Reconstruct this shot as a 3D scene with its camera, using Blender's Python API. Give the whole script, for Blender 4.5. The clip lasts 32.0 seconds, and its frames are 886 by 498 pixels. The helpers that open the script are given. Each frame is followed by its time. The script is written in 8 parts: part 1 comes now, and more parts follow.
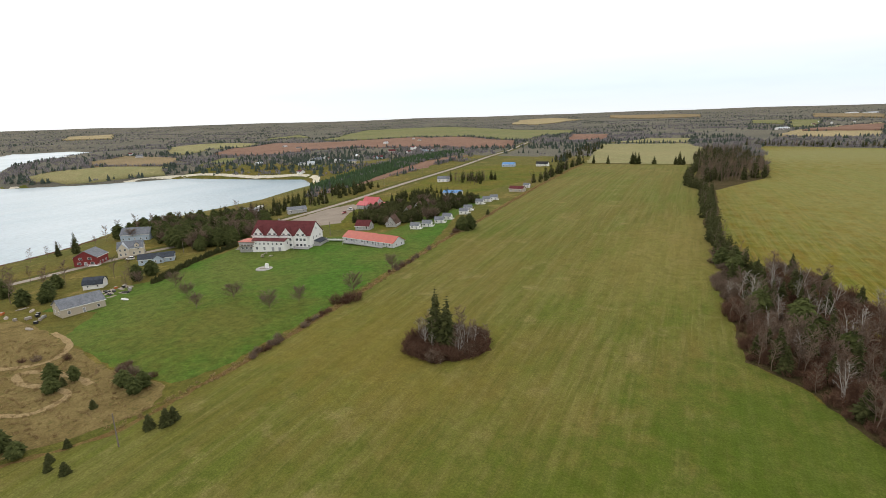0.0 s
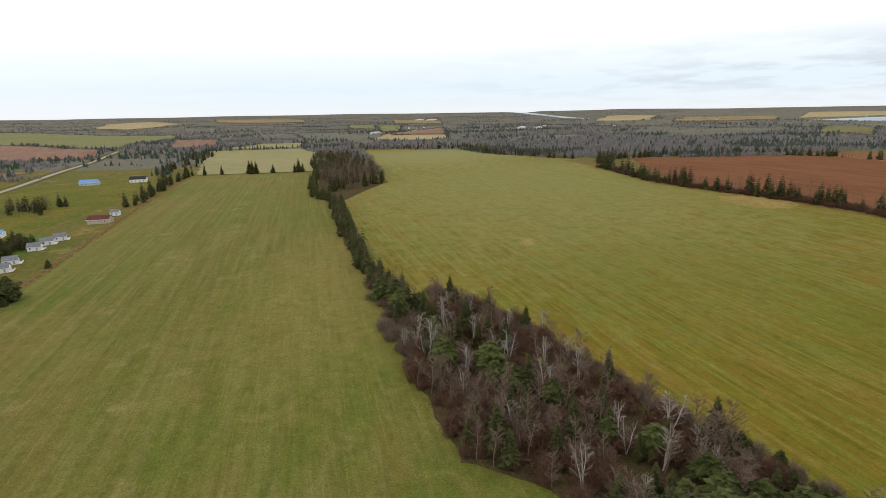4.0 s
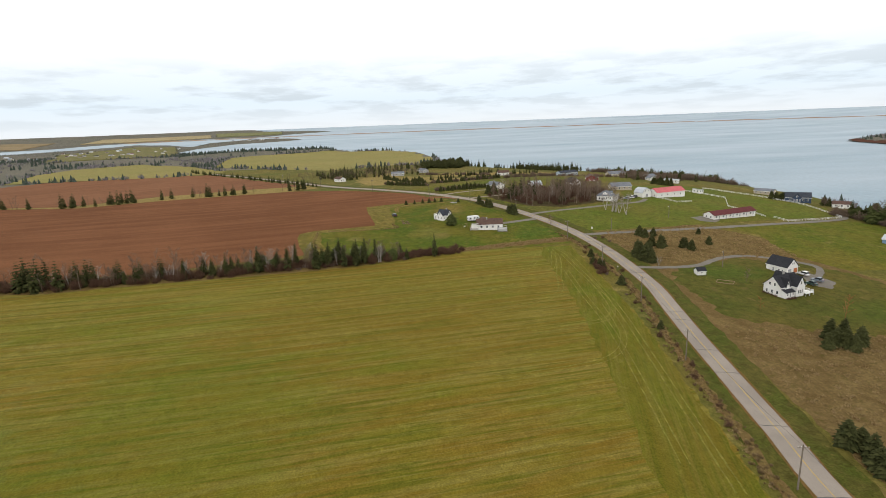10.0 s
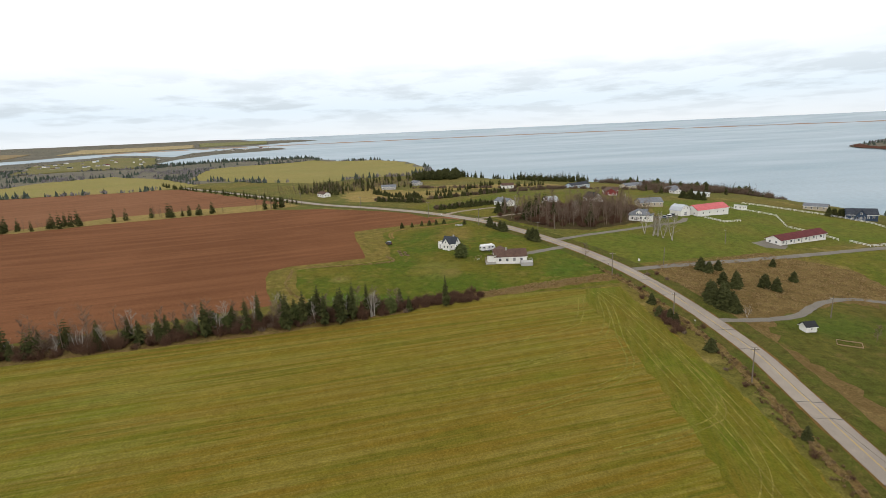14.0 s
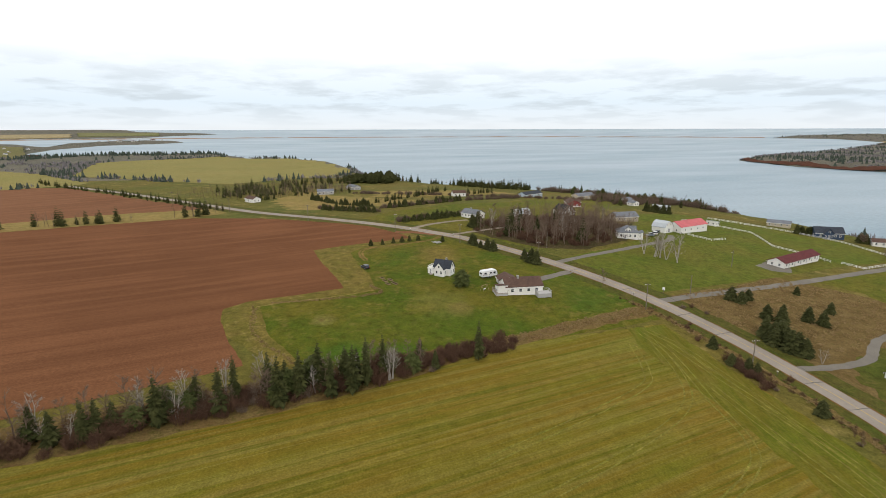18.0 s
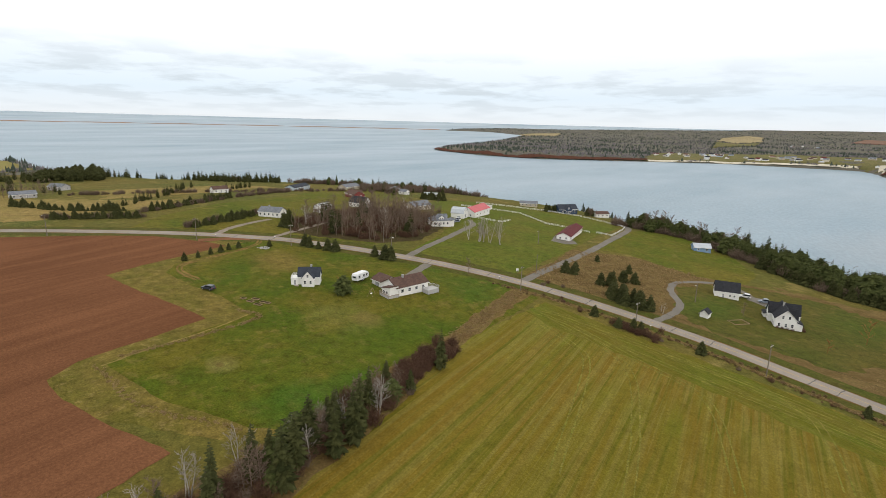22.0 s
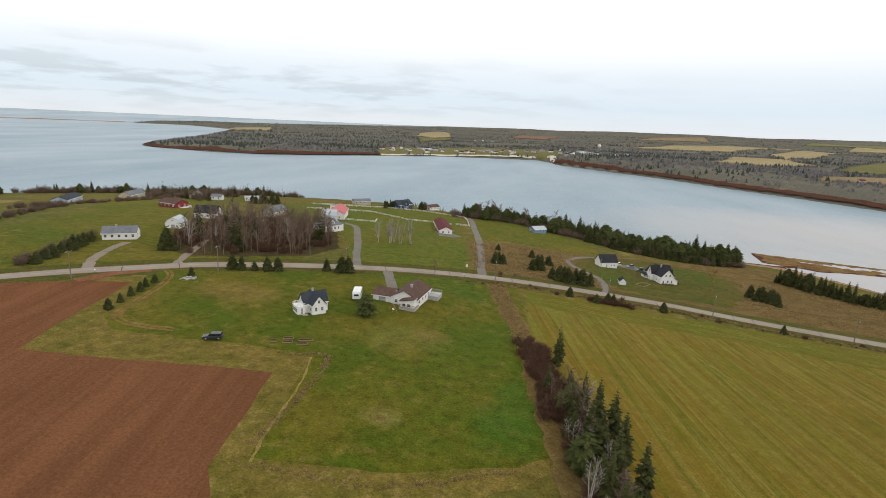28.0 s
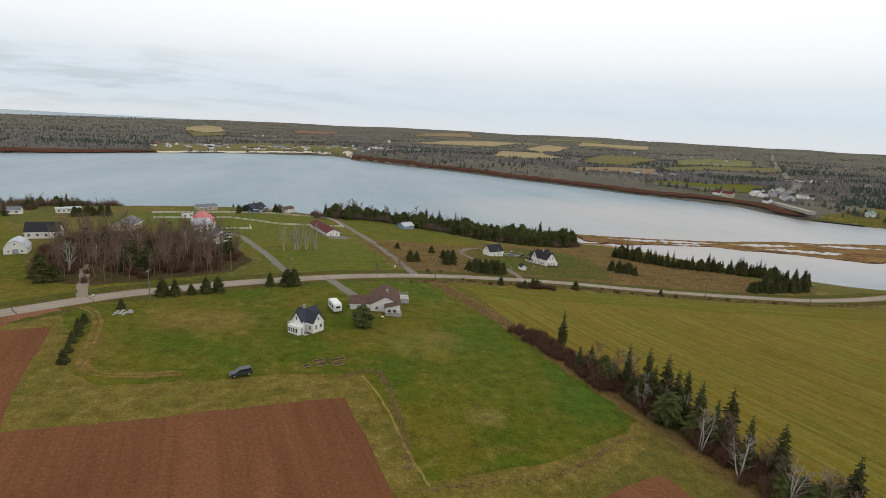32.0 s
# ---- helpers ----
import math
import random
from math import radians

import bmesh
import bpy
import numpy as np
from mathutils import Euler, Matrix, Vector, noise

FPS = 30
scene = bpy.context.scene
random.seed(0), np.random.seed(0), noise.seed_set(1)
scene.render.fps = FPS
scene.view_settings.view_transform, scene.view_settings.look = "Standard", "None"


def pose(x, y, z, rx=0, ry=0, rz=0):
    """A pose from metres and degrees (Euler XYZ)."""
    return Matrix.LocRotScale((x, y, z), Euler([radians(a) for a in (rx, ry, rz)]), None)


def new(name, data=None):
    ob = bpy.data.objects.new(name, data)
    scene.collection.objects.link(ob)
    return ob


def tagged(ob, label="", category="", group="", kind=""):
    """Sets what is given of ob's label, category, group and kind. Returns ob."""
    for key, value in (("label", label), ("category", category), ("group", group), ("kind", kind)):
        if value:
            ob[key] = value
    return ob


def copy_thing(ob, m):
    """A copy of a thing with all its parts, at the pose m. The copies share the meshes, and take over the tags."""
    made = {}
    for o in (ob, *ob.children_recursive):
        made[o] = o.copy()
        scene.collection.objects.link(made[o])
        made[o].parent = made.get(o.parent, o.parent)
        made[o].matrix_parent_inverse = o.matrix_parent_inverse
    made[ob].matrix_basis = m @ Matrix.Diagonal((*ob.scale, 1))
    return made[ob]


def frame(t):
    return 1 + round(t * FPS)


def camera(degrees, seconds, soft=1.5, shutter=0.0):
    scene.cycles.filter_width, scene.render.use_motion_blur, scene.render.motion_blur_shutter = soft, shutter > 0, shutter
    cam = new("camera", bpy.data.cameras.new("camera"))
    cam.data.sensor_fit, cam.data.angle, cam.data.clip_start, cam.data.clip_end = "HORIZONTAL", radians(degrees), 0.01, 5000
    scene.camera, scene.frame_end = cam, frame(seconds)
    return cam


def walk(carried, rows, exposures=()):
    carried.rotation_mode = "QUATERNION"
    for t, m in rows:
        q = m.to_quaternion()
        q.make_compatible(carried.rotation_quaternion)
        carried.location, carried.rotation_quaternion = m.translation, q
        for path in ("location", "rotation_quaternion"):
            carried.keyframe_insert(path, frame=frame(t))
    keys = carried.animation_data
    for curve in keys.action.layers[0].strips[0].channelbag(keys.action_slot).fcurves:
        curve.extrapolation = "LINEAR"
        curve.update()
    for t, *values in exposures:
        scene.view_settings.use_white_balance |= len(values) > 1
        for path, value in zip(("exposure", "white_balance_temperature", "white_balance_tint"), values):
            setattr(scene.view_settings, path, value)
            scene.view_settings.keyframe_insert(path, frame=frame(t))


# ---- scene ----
cam = camera(79.87, 32.0, 0.75)
# seconds, place in metres over the sea, turn in degrees
ROWS = [
    (0.0, 0.34, -0.04, 80.68, 76.20, 1.78, 40.74),
    (0.5, -3.51, 7.40, 80.71, 76.28, 1.79, 40.83),
    (1.0, -7.36, 14.74, 80.72, 76.31, 1.84, 40.91),
    (1.5, -11.10, 22.18, 80.66, 76.34, 1.87, 40.96),
    (2.0, -14.73, 29.67, 80.54, 76.41, 1.87, 40.49),
    (2.5, -17.91, 36.93, 80.52, 76.30, 1.79, 34.48),
    (3.0, -20.70, 44.12, 80.62, 76.01, 1.57, 22.47),
    (3.5, -23.41, 51.32, 80.68, 75.80, 1.29, 11.57),
    (5.5, -25.87, 81.34, 81.03, 75.54, 0.45, -31.95),
    (6.0, -24.12, 88.57, 81.03, 75.59, 0.36, -43.76),
    (6.5, -21.46, 95.27, 81.14, 75.66, 0.29, -55.70),
    (7.0, -17.49, 101.41, 81.64, 75.67, 0.30, -66.92),
    (7.5, -12.17, 106.95, 81.78, 75.75, 0.39, -77.68),
    (8.0, -6.09, 112.06, 81.66, 75.90, 0.73, -81.53),
    (8.5, 0.78, 115.94, 81.45, 76.06, 1.16, -83.04),
    (9.0, 7.91, 119.10, 81.13, 76.23, 1.54, -84.89),
    (9.5, 15.30, 121.62, 80.75, 76.41, 1.87, -85.81),
    (10.0, 23.03, 123.59, 80.41, 76.60, 2.15, -86.32),
    (10.5, 30.57, 125.24, 80.25, 76.77, 2.36, -86.61),
    (11.0, 38.16, 126.78, 80.07, 76.94, 2.50, -86.85),
    (11.5, 45.69, 128.29, 79.98, 77.05, 2.65, -87.18),
    (12.0, 53.12, 129.74, 79.83, 77.17, 2.75, -87.55),
    (12.5, 60.67, 131.21, 79.88, 77.27, 2.80, -87.87),
    (13.0, 68.26, 132.60, 79.99, 77.30, 2.72, -87.95),
    (13.5, 75.76, 134.29, 79.99, 77.35, 2.63, -88.01),
    (14.0, 83.16, 136.10, 80.09, 77.39, 2.48, -87.71),
    (14.5, 90.18, 138.16, 80.41, 77.47, 2.24, -87.67),
    (16.5, 112.99, 153.29, 81.44, 77.44, 0.90, -93.82),
    (17.0, 117.62, 158.71, 81.50, 77.40, 0.58, -94.98),
    (17.5, 121.92, 164.74, 81.58, 77.34, 0.34, -96.02),
    (18.0, 125.86, 171.02, 81.73, 77.24, 0.14, -97.54),
    (18.5, 129.46, 177.49, 81.77, 77.15, -0.06, -102.12),
    (19.0, 132.93, 184.25, 81.95, 76.96, -0.30, -111.34),
    (19.5, 136.95, 191.19, 81.85, 76.79, -0.62, -117.14),
    (20.0, 141.22, 197.81, 81.75, 76.63, -0.87, -121.55),
    (20.5, 146.20, 204.34, 81.61, 76.58, -1.16, -125.33),
    (21.0, 151.52, 210.55, 81.39, 76.56, -1.27, -126.94),
    (21.5, 157.19, 216.40, 81.28, 76.55, -1.40, -128.19),
    (22.0, 162.79, 221.80, 81.26, 76.51, -1.48, -129.58),
    (22.5, 168.88, 227.31, 81.09, 76.53, -1.59, -131.45),
    (23.0, 175.01, 232.69, 81.01, 76.59, -1.66, -134.45),
    (23.5, 181.56, 237.76, 80.89, 76.63, -1.79, -137.07),
    (24.0, 187.97, 242.69, 80.69, 76.68, -1.90, -140.20),
    (24.5, 194.44, 247.37, 80.66, 76.65, -2.05, -143.31),
    (25.0, 201.29, 251.82, 80.46, 76.69, -2.21, -146.48),
    (25.5, 208.29, 255.92, 80.47, 76.70, -2.39, -149.01),
    (27.5, 236.90, 270.29, 80.22, 76.96, -2.43, -158.70),
    (28.0, 244.29, 273.14, 80.16, 76.99, -2.43, -160.98),
    (28.5, 251.70, 275.61, 80.19, 77.05, -2.43, -163.31),
    (29.0, 259.06, 277.74, 80.16, 77.11, -2.45, -166.25),
    (29.5, 266.52, 279.61, 80.12, 77.15, -2.48, -168.87),
    (30.0, 274.02, 281.08, 80.08, 77.22, -2.55, -172.09),
    (30.5, 281.71, 282.11, 80.09, 77.30, -2.71, -175.18),
    (31.0, 289.21, 282.86, 80.05, 77.40, -2.86, -177.54),
    (31.5, 296.78, 283.32, 79.97, 77.46, -2.96, -180.70),
    (32.0, 304.05, 283.60, 79.92, 77.60, -3.01, -184.82),
]
walk(cam, [(t, pose(x, y, z, rx, ry, rz)) for t, x, y, z, rx, ry, rz in ROWS],
     [(0.0, -0.53), (1.0, -0.55), (3.0, -0.64), (6.0, -0.5), (9.0, -0.58), (13.0, -0.6), (19.0, -0.62), (23.0, -0.62), (28.0, -0.72), (32.0, -0.9)])

# ---- sky, sun ----
SUN_HEIGHT, SUN_TURN = 30.0, 285.0
world = bpy.data.worlds.new("sky")
scene.world = world
world.use_nodes = True
wn, wl = world.node_tree.nodes, world.node_tree.links
wn.clear()


def wnode(kind, **kw):
    nd = wn.new(kind)
    for key, value in kw.items():
        if key == "operation":
            nd.operation = value
        elif key == "blend_type":
            nd.blend_type = value
        elif key == "data_type":
            nd.data_type = value
    return nd


def wmath(op, a, b=None):
    nd = wnode("ShaderNodeMath", operation=op)
    nd.use_clamp = False
    for k, v in enumerate((a, b)):
        if v is None:
            continue
        if isinstance(v, (int, float)):
            nd.inputs[k].default_value = v
        else:
            wl.new(v, nd.inputs[k])
    return nd.outputs[0]


def wramp(src, stops):
    nd = wnode("ShaderNodeValToRGB")
    while len(nd.color_ramp.elements) < len(stops):
        nd.color_ramp.elements.new(1)
    for e, (at, c) in zip(nd.color_ramp.elements, stops):
        e.position, e.color = at, c if len(c) == 4 else (*c, 1)
    wl.new(src, nd.inputs[0])
    return nd.outputs[0]


def wmix(fac, a, b):
    nd = wnode("ShaderNodeMix", data_type="RGBA")
    for k, v in ((0, fac), (6, a), (7, b)):
        if isinstance(v, (int, float)):
            nd.inputs[k].default_value = v
        elif isinstance(v, tuple):
            nd.inputs[k].default_value = v
        else:
            wl.new(v, nd.inputs[k])
    return nd.outputs[2]


sky = wnode("ShaderNodeTexSky")
sky.sky_type, sky.sun_disc = "NISHITA", False
sky.sun_elevation, sky.sun_rotation = radians(SUN_HEIGHT), radians(SUN_TURN)
sky.air_density, sky.dust_density, sky.ozone_density = 1.0, 3.0, 1.0
geo = wnode("ShaderNodeTexCoord")
sep = wnode("ShaderNodeSeparateXYZ")
wl.new(geo.outputs["Generated"], sep.inputs[0])
height = sep.outputs[2]
# cloud sheet: the view direction laid on a flat layer, so that clouds crowd towards the horizon
flat_z = wmath("ADD", wmath("MAXIMUM", height, 0.0), 0.10)
comb = wnode("ShaderNodeCombineXYZ")
wl.new(wmath("DIVIDE", sep.outputs[0], flat_z), comb.inputs[0])
wl.new(wmath("DIVIDE", sep.outputs[1], flat_z), comb.inputs[1])
cloud = wnode("ShaderNodeTexNoise")
cloud.inputs["Scale"].default_value, cloud.inputs["Detail"].default_value, cloud.inputs["Roughness"].default_value = 1.15, 9, 0.58
wl.new(comb.outputs[0], cloud.inputs["Vector"])
broad = wnode("ShaderNodeTexNoise")
broad.inputs["Scale"].default_value, broad.inputs["Detail"].default_value = 0.16, 3
wl.new(comb.outputs[0], broad.inputs["Vector"])
# overcast veil over the blue: thick overhead, thinner low down over the sea (east)
east = wmath("MULTIPLY", sep.outputs[0], 1.0)
veil = wramp(height, [(0.0, (1.50, 1.57, 1.62)), (0.045, (1.34, 1.52, 1.68)), (0.09, (1.50, 1.62, 1.74)), (0.14, (1.85, 1.89, 1.94)), (0.22, (2.12, 2.12, 2.12)), (1.0, (2.06, 2.04, 2.0))])
grey = wramp(cloud.outputs[0], [(0.47, (0, 0, 0)), (0.60, (1, 1, 1))])
low = wramp(height, [(0.0, (0.1, 0.1, 0.1)), (0.03, (0.6, 0.6, 0.6)), (0.05, (1, 1, 1)), (0.085, (0.7, 0.7, 0.7)), (0.13, (0, 0, 0))])
seaward = wramp(wmath("ADD", wmath("MULTIPLY", east, 0.5), 0.5), [(0.45, (0, 0, 0)), (0.8, (1, 1, 1))])
dark = wmath("MULTIPLY", wmath("MULTIPLY", grey, low), wmath("ADD", wmath("MULTIPLY", seaward, 0.52), 0.06))
clouded = wmix(dark, veil, (0.92, 1.02, 1.10, 1))
blue = wnode("ShaderNodeVectorMath", operation="SCALE")
blue.inputs[3].default_value = 0.14
wl.new(sky.outputs[0], blue.inputs[0])
whole = wmix(0.9, blue.outputs[0], clouded)
back = wnode("ShaderNodeBackground")
back.inputs[1].default_value = 1.0
wl.new(whole, back.inputs[0])
wout = wnode("ShaderNodeOutputWorld")
wl.new(back.outputs[0], wout.inputs[0])

sun = new("sun", bpy.data.lights.new("sun", "SUN"))
sun.data.energy, sun.data.angle, sun.data.color = 0.9, radians(25), (1.0, 0.95, 0.88)
sun.matrix_world = pose(0, 0, 300, 90 - SUN_HEIGHT, 0, 180 - SUN_TURN)
scene.view_settings.exposure = 0.0

# ---- the lie of the land: height over the sea at any place ----
HOME = [(1610, 1040), (1690, 890), (1790, 760), (1880, 640), (1760, 590), (1640, 500), (1507, 454), (1400, 330), (1247, 238), (1126, 205), (960, 165), (829, 128), (775, 86), (742, -5), (690, -58), (622, -98), (573, -112),
        (512, -120), (462, -138), (420, -150), (376, -145), (330, -138), (276, -128), (225, -122), (171, -120), (142, -118), (112, -86), (84, -52), (56, -26), (30, -6), (8, 3), (-22, -14), (-60, -50), (-92, -84), (-200, -110), (-330, -70), (-404, 20), (-425, 70), (-440, 101),
        (-490, 161), (-514, 283), (-550, 345), (-584, 417), (-670, 464), (-749, 424), (-891, 375), (-940, 252), (-1014, 163)]
HOME_FAR = [(-1200, 180), (-1626, 290), (-1850, 480), (-2151, 660), (-2420, 620), (-2400, 470), (-2700, 380), (-5200, 300), (-5200, 5300), (400, 5300), (900, 3200), (1165, 2821), (1506, 2674), (1712, 2657), (1974, 2578), (2190, 2326), (2401, 2164), (2727, 2079), (2930, 2040),
            (2860, 1800), (2640, 1560), (2990, 1648), (3270, 1520), (3320, 1400), (3150, 1150), (2960, 1245), (2800, 1400), (2447, 1426), (2089, 1332), (1862, 1178)]
SOUTH = [(-5200, 700), (-2700, 560), (-1700, 120), (-1250, 20), (-700, -150), (-430, -235), (-252, -263), (-184, -306), (-180, -345), (-176, -425), (-103, -498), (-51, -556), (7, -635), (81, -720), (172, -842), (290, -960), (408, -1086), (424, -1149),
         (478, -1241), (725, -1138), (849, -1000), (1020, -795), (1172, -750), (1402, -780), (1550, -930), (1900, -1500), (2319, -2192), (2700, -2260), (2929, -2076), (3080, -2330), (3000, -2756), (2853, -2932), (2710, -3076), (2424, -3546), (2154, -3865), (1931, -4100), (1600, -5300), (-5200, -5300)]
NORTH = [(500, 5300), (1000, 3320), (1190, 2900), (1375, 2821), (1782, 2889), (2255, 2947), (2460, 2500), (2700, 2330), (2951, 2298), (3250, 2110), (3457, 1779), (3560, 1554), (3836, 1455), (4085, 1232), (4200, 1300), (4300, 1850), (4720, 2200), (5300, 2600), (5300, 5300)]
SPIT = [(1600, 1052), (1860, 1185), (2085, 1340), (2110, 1300), (1880, 1130), (1640, 1000)]
MARSH = [(150, -124), (154, -158), (122, -152), (74, -147), (19, -146), (-37, -156), (-78, -153), (-150, -159), (-200, -112), (-110, -92), (-58, -74), (-34, -87), (-9, -100), (28, -109), (42, -119), (95, -119), (120, -113)]
RISES = [-6.7, -8.2, -5.0, -0.8, -0.2, -2.5, 1.1, 5.3, 3.5, -0.7, 3.5, 6.2, -3.2, -0.1, 2.2, -19.1, -6.2, -4.9, 3.4, 7.1, -1.7, 11.6, 3.8, -1.0, 4.0, 0.3, 7.2, 0.6, -3.1, 3.2, -12.9, -0.6, 2.4, 0.7, 3.4]
RIM = 80.0


def edge_distance(x, y, ring):
    """Distance to the ring's edge, positive inside."""
    best, inside = np.full(x.shape, 1e12), np.zeros(x.shape, bool)
    for (ax, ay), (bx, by) in zip(ring, ring[1:] + ring[:1]):
        dx, dy = bx - ax, by - ay
        u = np.clip(((x - ax) * dx + (y - ay) * dy) / (dx * dx + dy * dy), 0, 1)
        best = np.minimum(best, (x - ax - u * dx) ** 2 + (y - ay - u * dy) ** 2)
        if ay != by:
            inside ^= ((ay > y) != (by > y)) & (x < ax + (y - ay) * dx / (by - ay))
    return np.sqrt(best) * np.where(inside, 1, -1)


def smooth(a, b, v):
    u = np.clip((v - a) / (b - a), 0, 1)
    return u * u * (3 - 2 * u)


def bowl(x, y):
    """The far rise that stands in for what lies beyond the last few kilometres."""
    r = np.hypot(x - 150, y - 130)
    return RIM * np.clip((r - 1900) / 2800, 0, 1) ** 2


def roll(x, y):
    return 4 * np.sin(x / 310 + 1.3) * np.sin(y / 270 + .4) + 3 * np.sin((x + y) / 190) + 2 * np.sin((x - 2 * y) / 140 + 2)


def land(x, y):
    x, y = np.asarray(x, float), np.asarray(y, float)
    near = np.zeros(x.shape)
    i = 0
    for a in range(7):
        for b in range(5):
            near = near + RISES[i] * np.exp(-((x + 400 - 183.3333 * a) ** 2 + (y + 150 - 175 * b) ** 2) / 72200)
            i += 1
    r = np.hypot(x - 150, y - 130)
    inland = 18 + near + smooth(500, 1400, r) * roll(x, y) + smooth(2600, 4600, r) * (3 + 1.1 * roll(x * .6, y * .6))
    inland = inland * (1 - 0.5 * smooth(300, 900, x) * smooth(-500, -900, y) - 0.25 * smooth(1100, 1900, x) * smooth(-900, -1500, y))
    inland = inland * (1 - 0.7 * smooth(1300, 2200, x) * smooth(800, 1700, y))
    inland = inland * (1 - 0.5 * smooth(2800, 4600, r) * smooth(0, 600, y))
    shore = np.maximum(edge_distance(x, y, HOME + HOME_FAR), edge_distance(x, y, SOUTH))
    shore = np.maximum(shore, edge_distance(x, y, NORTH))
    steep = np.where(x > 250, 26, 60) + 90 * smooth(900, 2500, r)
    g = inland * np.clip(shore / steep, 0, 1) ** .62
    flat = np.maximum(edge_distance(x, y, MARSH), edge_distance(x, y, SPIT))
    g = np.where(shore > 0, g, np.where(flat > 0, np.minimum(.04 * flat, .6), np.maximum(np.maximum(shore, flat) * .12, -4)))
    return g + bowl(x, y)


# ---- materials ----
class Nodes:
    """A node material put together step by step; textures run in metres."""

    def __init__(self, name, rough=0.9, spec=0.25, metal=0.0):
        self.mat = bpy.data.materials.new(name)
        self.mat.use_nodes = True
        self.nt = self.mat.node_tree
        self.b = self.nt.nodes["Principled BSDF"]
        self.b.inputs["Roughness"].default_value = rough
        self.b.inputs["Specular IOR Level"].default_value = spec
        self.b.inputs["Metallic"].default_value = metal
        self.where = self.nt.nodes.new("ShaderNodeTexCoord").outputs["Object"]

    def put(self, socket, v):
        if isinstance(v, (int, float)):
            socket.default_value = v
        elif isinstance(v, tuple):
            socket.default_value = v if len(v) == 4 or socket.type == "VECTOR" else (*v, 1)
        else:
            self.nt.links.new(v, socket)

    def world_place(self):
        self.where = self.nt.nodes.new("ShaderNodeNewGeometry").outputs["Position"]
        return self

    def coords(self, turn=0.0, scale=(1, 1, 1)):
        m = self.nt.nodes.new("ShaderNodeMapping")
        m.vector_type = "TEXTURE"
        m.inputs["Rotation"].default_value = (0, 0, radians(turn))
        m.inputs["Scale"].default_value = scale
        self.nt.links.new(self.where, m.inputs["Vector"])
        return m.outputs[0]

    def noise(self, size, detail=4, rough=0.55, at=None, warp=0.0):
        t = self.nt.nodes.new("ShaderNodeTexNoise")
        t.inputs["Scale"].default_value, t.inputs["Detail"].default_value = 1.0 / size, detail
        t.inputs["Roughness"].default_value, t.inputs["Distortion"].default_value = rough, warp
        self.nt.links.new(at or self.where, t.inputs["Vector"])
        return t.outputs[0]

    def ramp(self, src, *stops):
        r = self.nt.nodes.new("ShaderNodeValToRGB")
        while len(r.color_ramp.elements) < len(stops):
            r.color_ramp.elements.new(1)
        for e, (at, c) in zip(r.color_ramp.elements, stops):
            e.position = at
            e.color = (c, c, c, 1) if isinstance(c, (int, float)) else (*c, 1)
        self.nt.links.new(src, r.inputs[0])
        return r.outputs[0]

    def mix(self, fac, a, b, how="MIX"):
        m = self.nt.nodes.new("ShaderNodeMix")
        m.data_type, m.blend_type = "RGBA", how
        for k, v in ((0, fac), (6, a), (7, b)):
            self.put(m.inputs[k], v)
        return m.outputs[2]

    def calc(self, op, a, b=0.0):
        m = self.nt.nodes.new("ShaderNodeMath")
        m.operation = op
        self.put(m.inputs[0], a)
        self.put(m.inputs[1], b)
        return m.outputs[0]

    def each(self):
        """A number of its own for every object."""
        return self.nt.nodes.new("ShaderNodeObjectInfo").outputs["Random"]

    def island(self):
        return self.nt.nodes.new("ShaderNodeNewGeometry").outputs["Random Per Island"]

    def colour(self, c):
        self.put(self.b.inputs["Base Color"], c)
        return self

    def relief(self, src, depth, strength=1.0):
        n = self.nt.nodes.new("ShaderNodeBump")
        n.inputs["Distance"].default_value, n.inputs["Strength"].default_value = depth, strength
        self.nt.links.new(src, n.inputs["Height"])
        self.nt.links.new(n.outputs[0], self.b.inputs["Normal"])
        return self


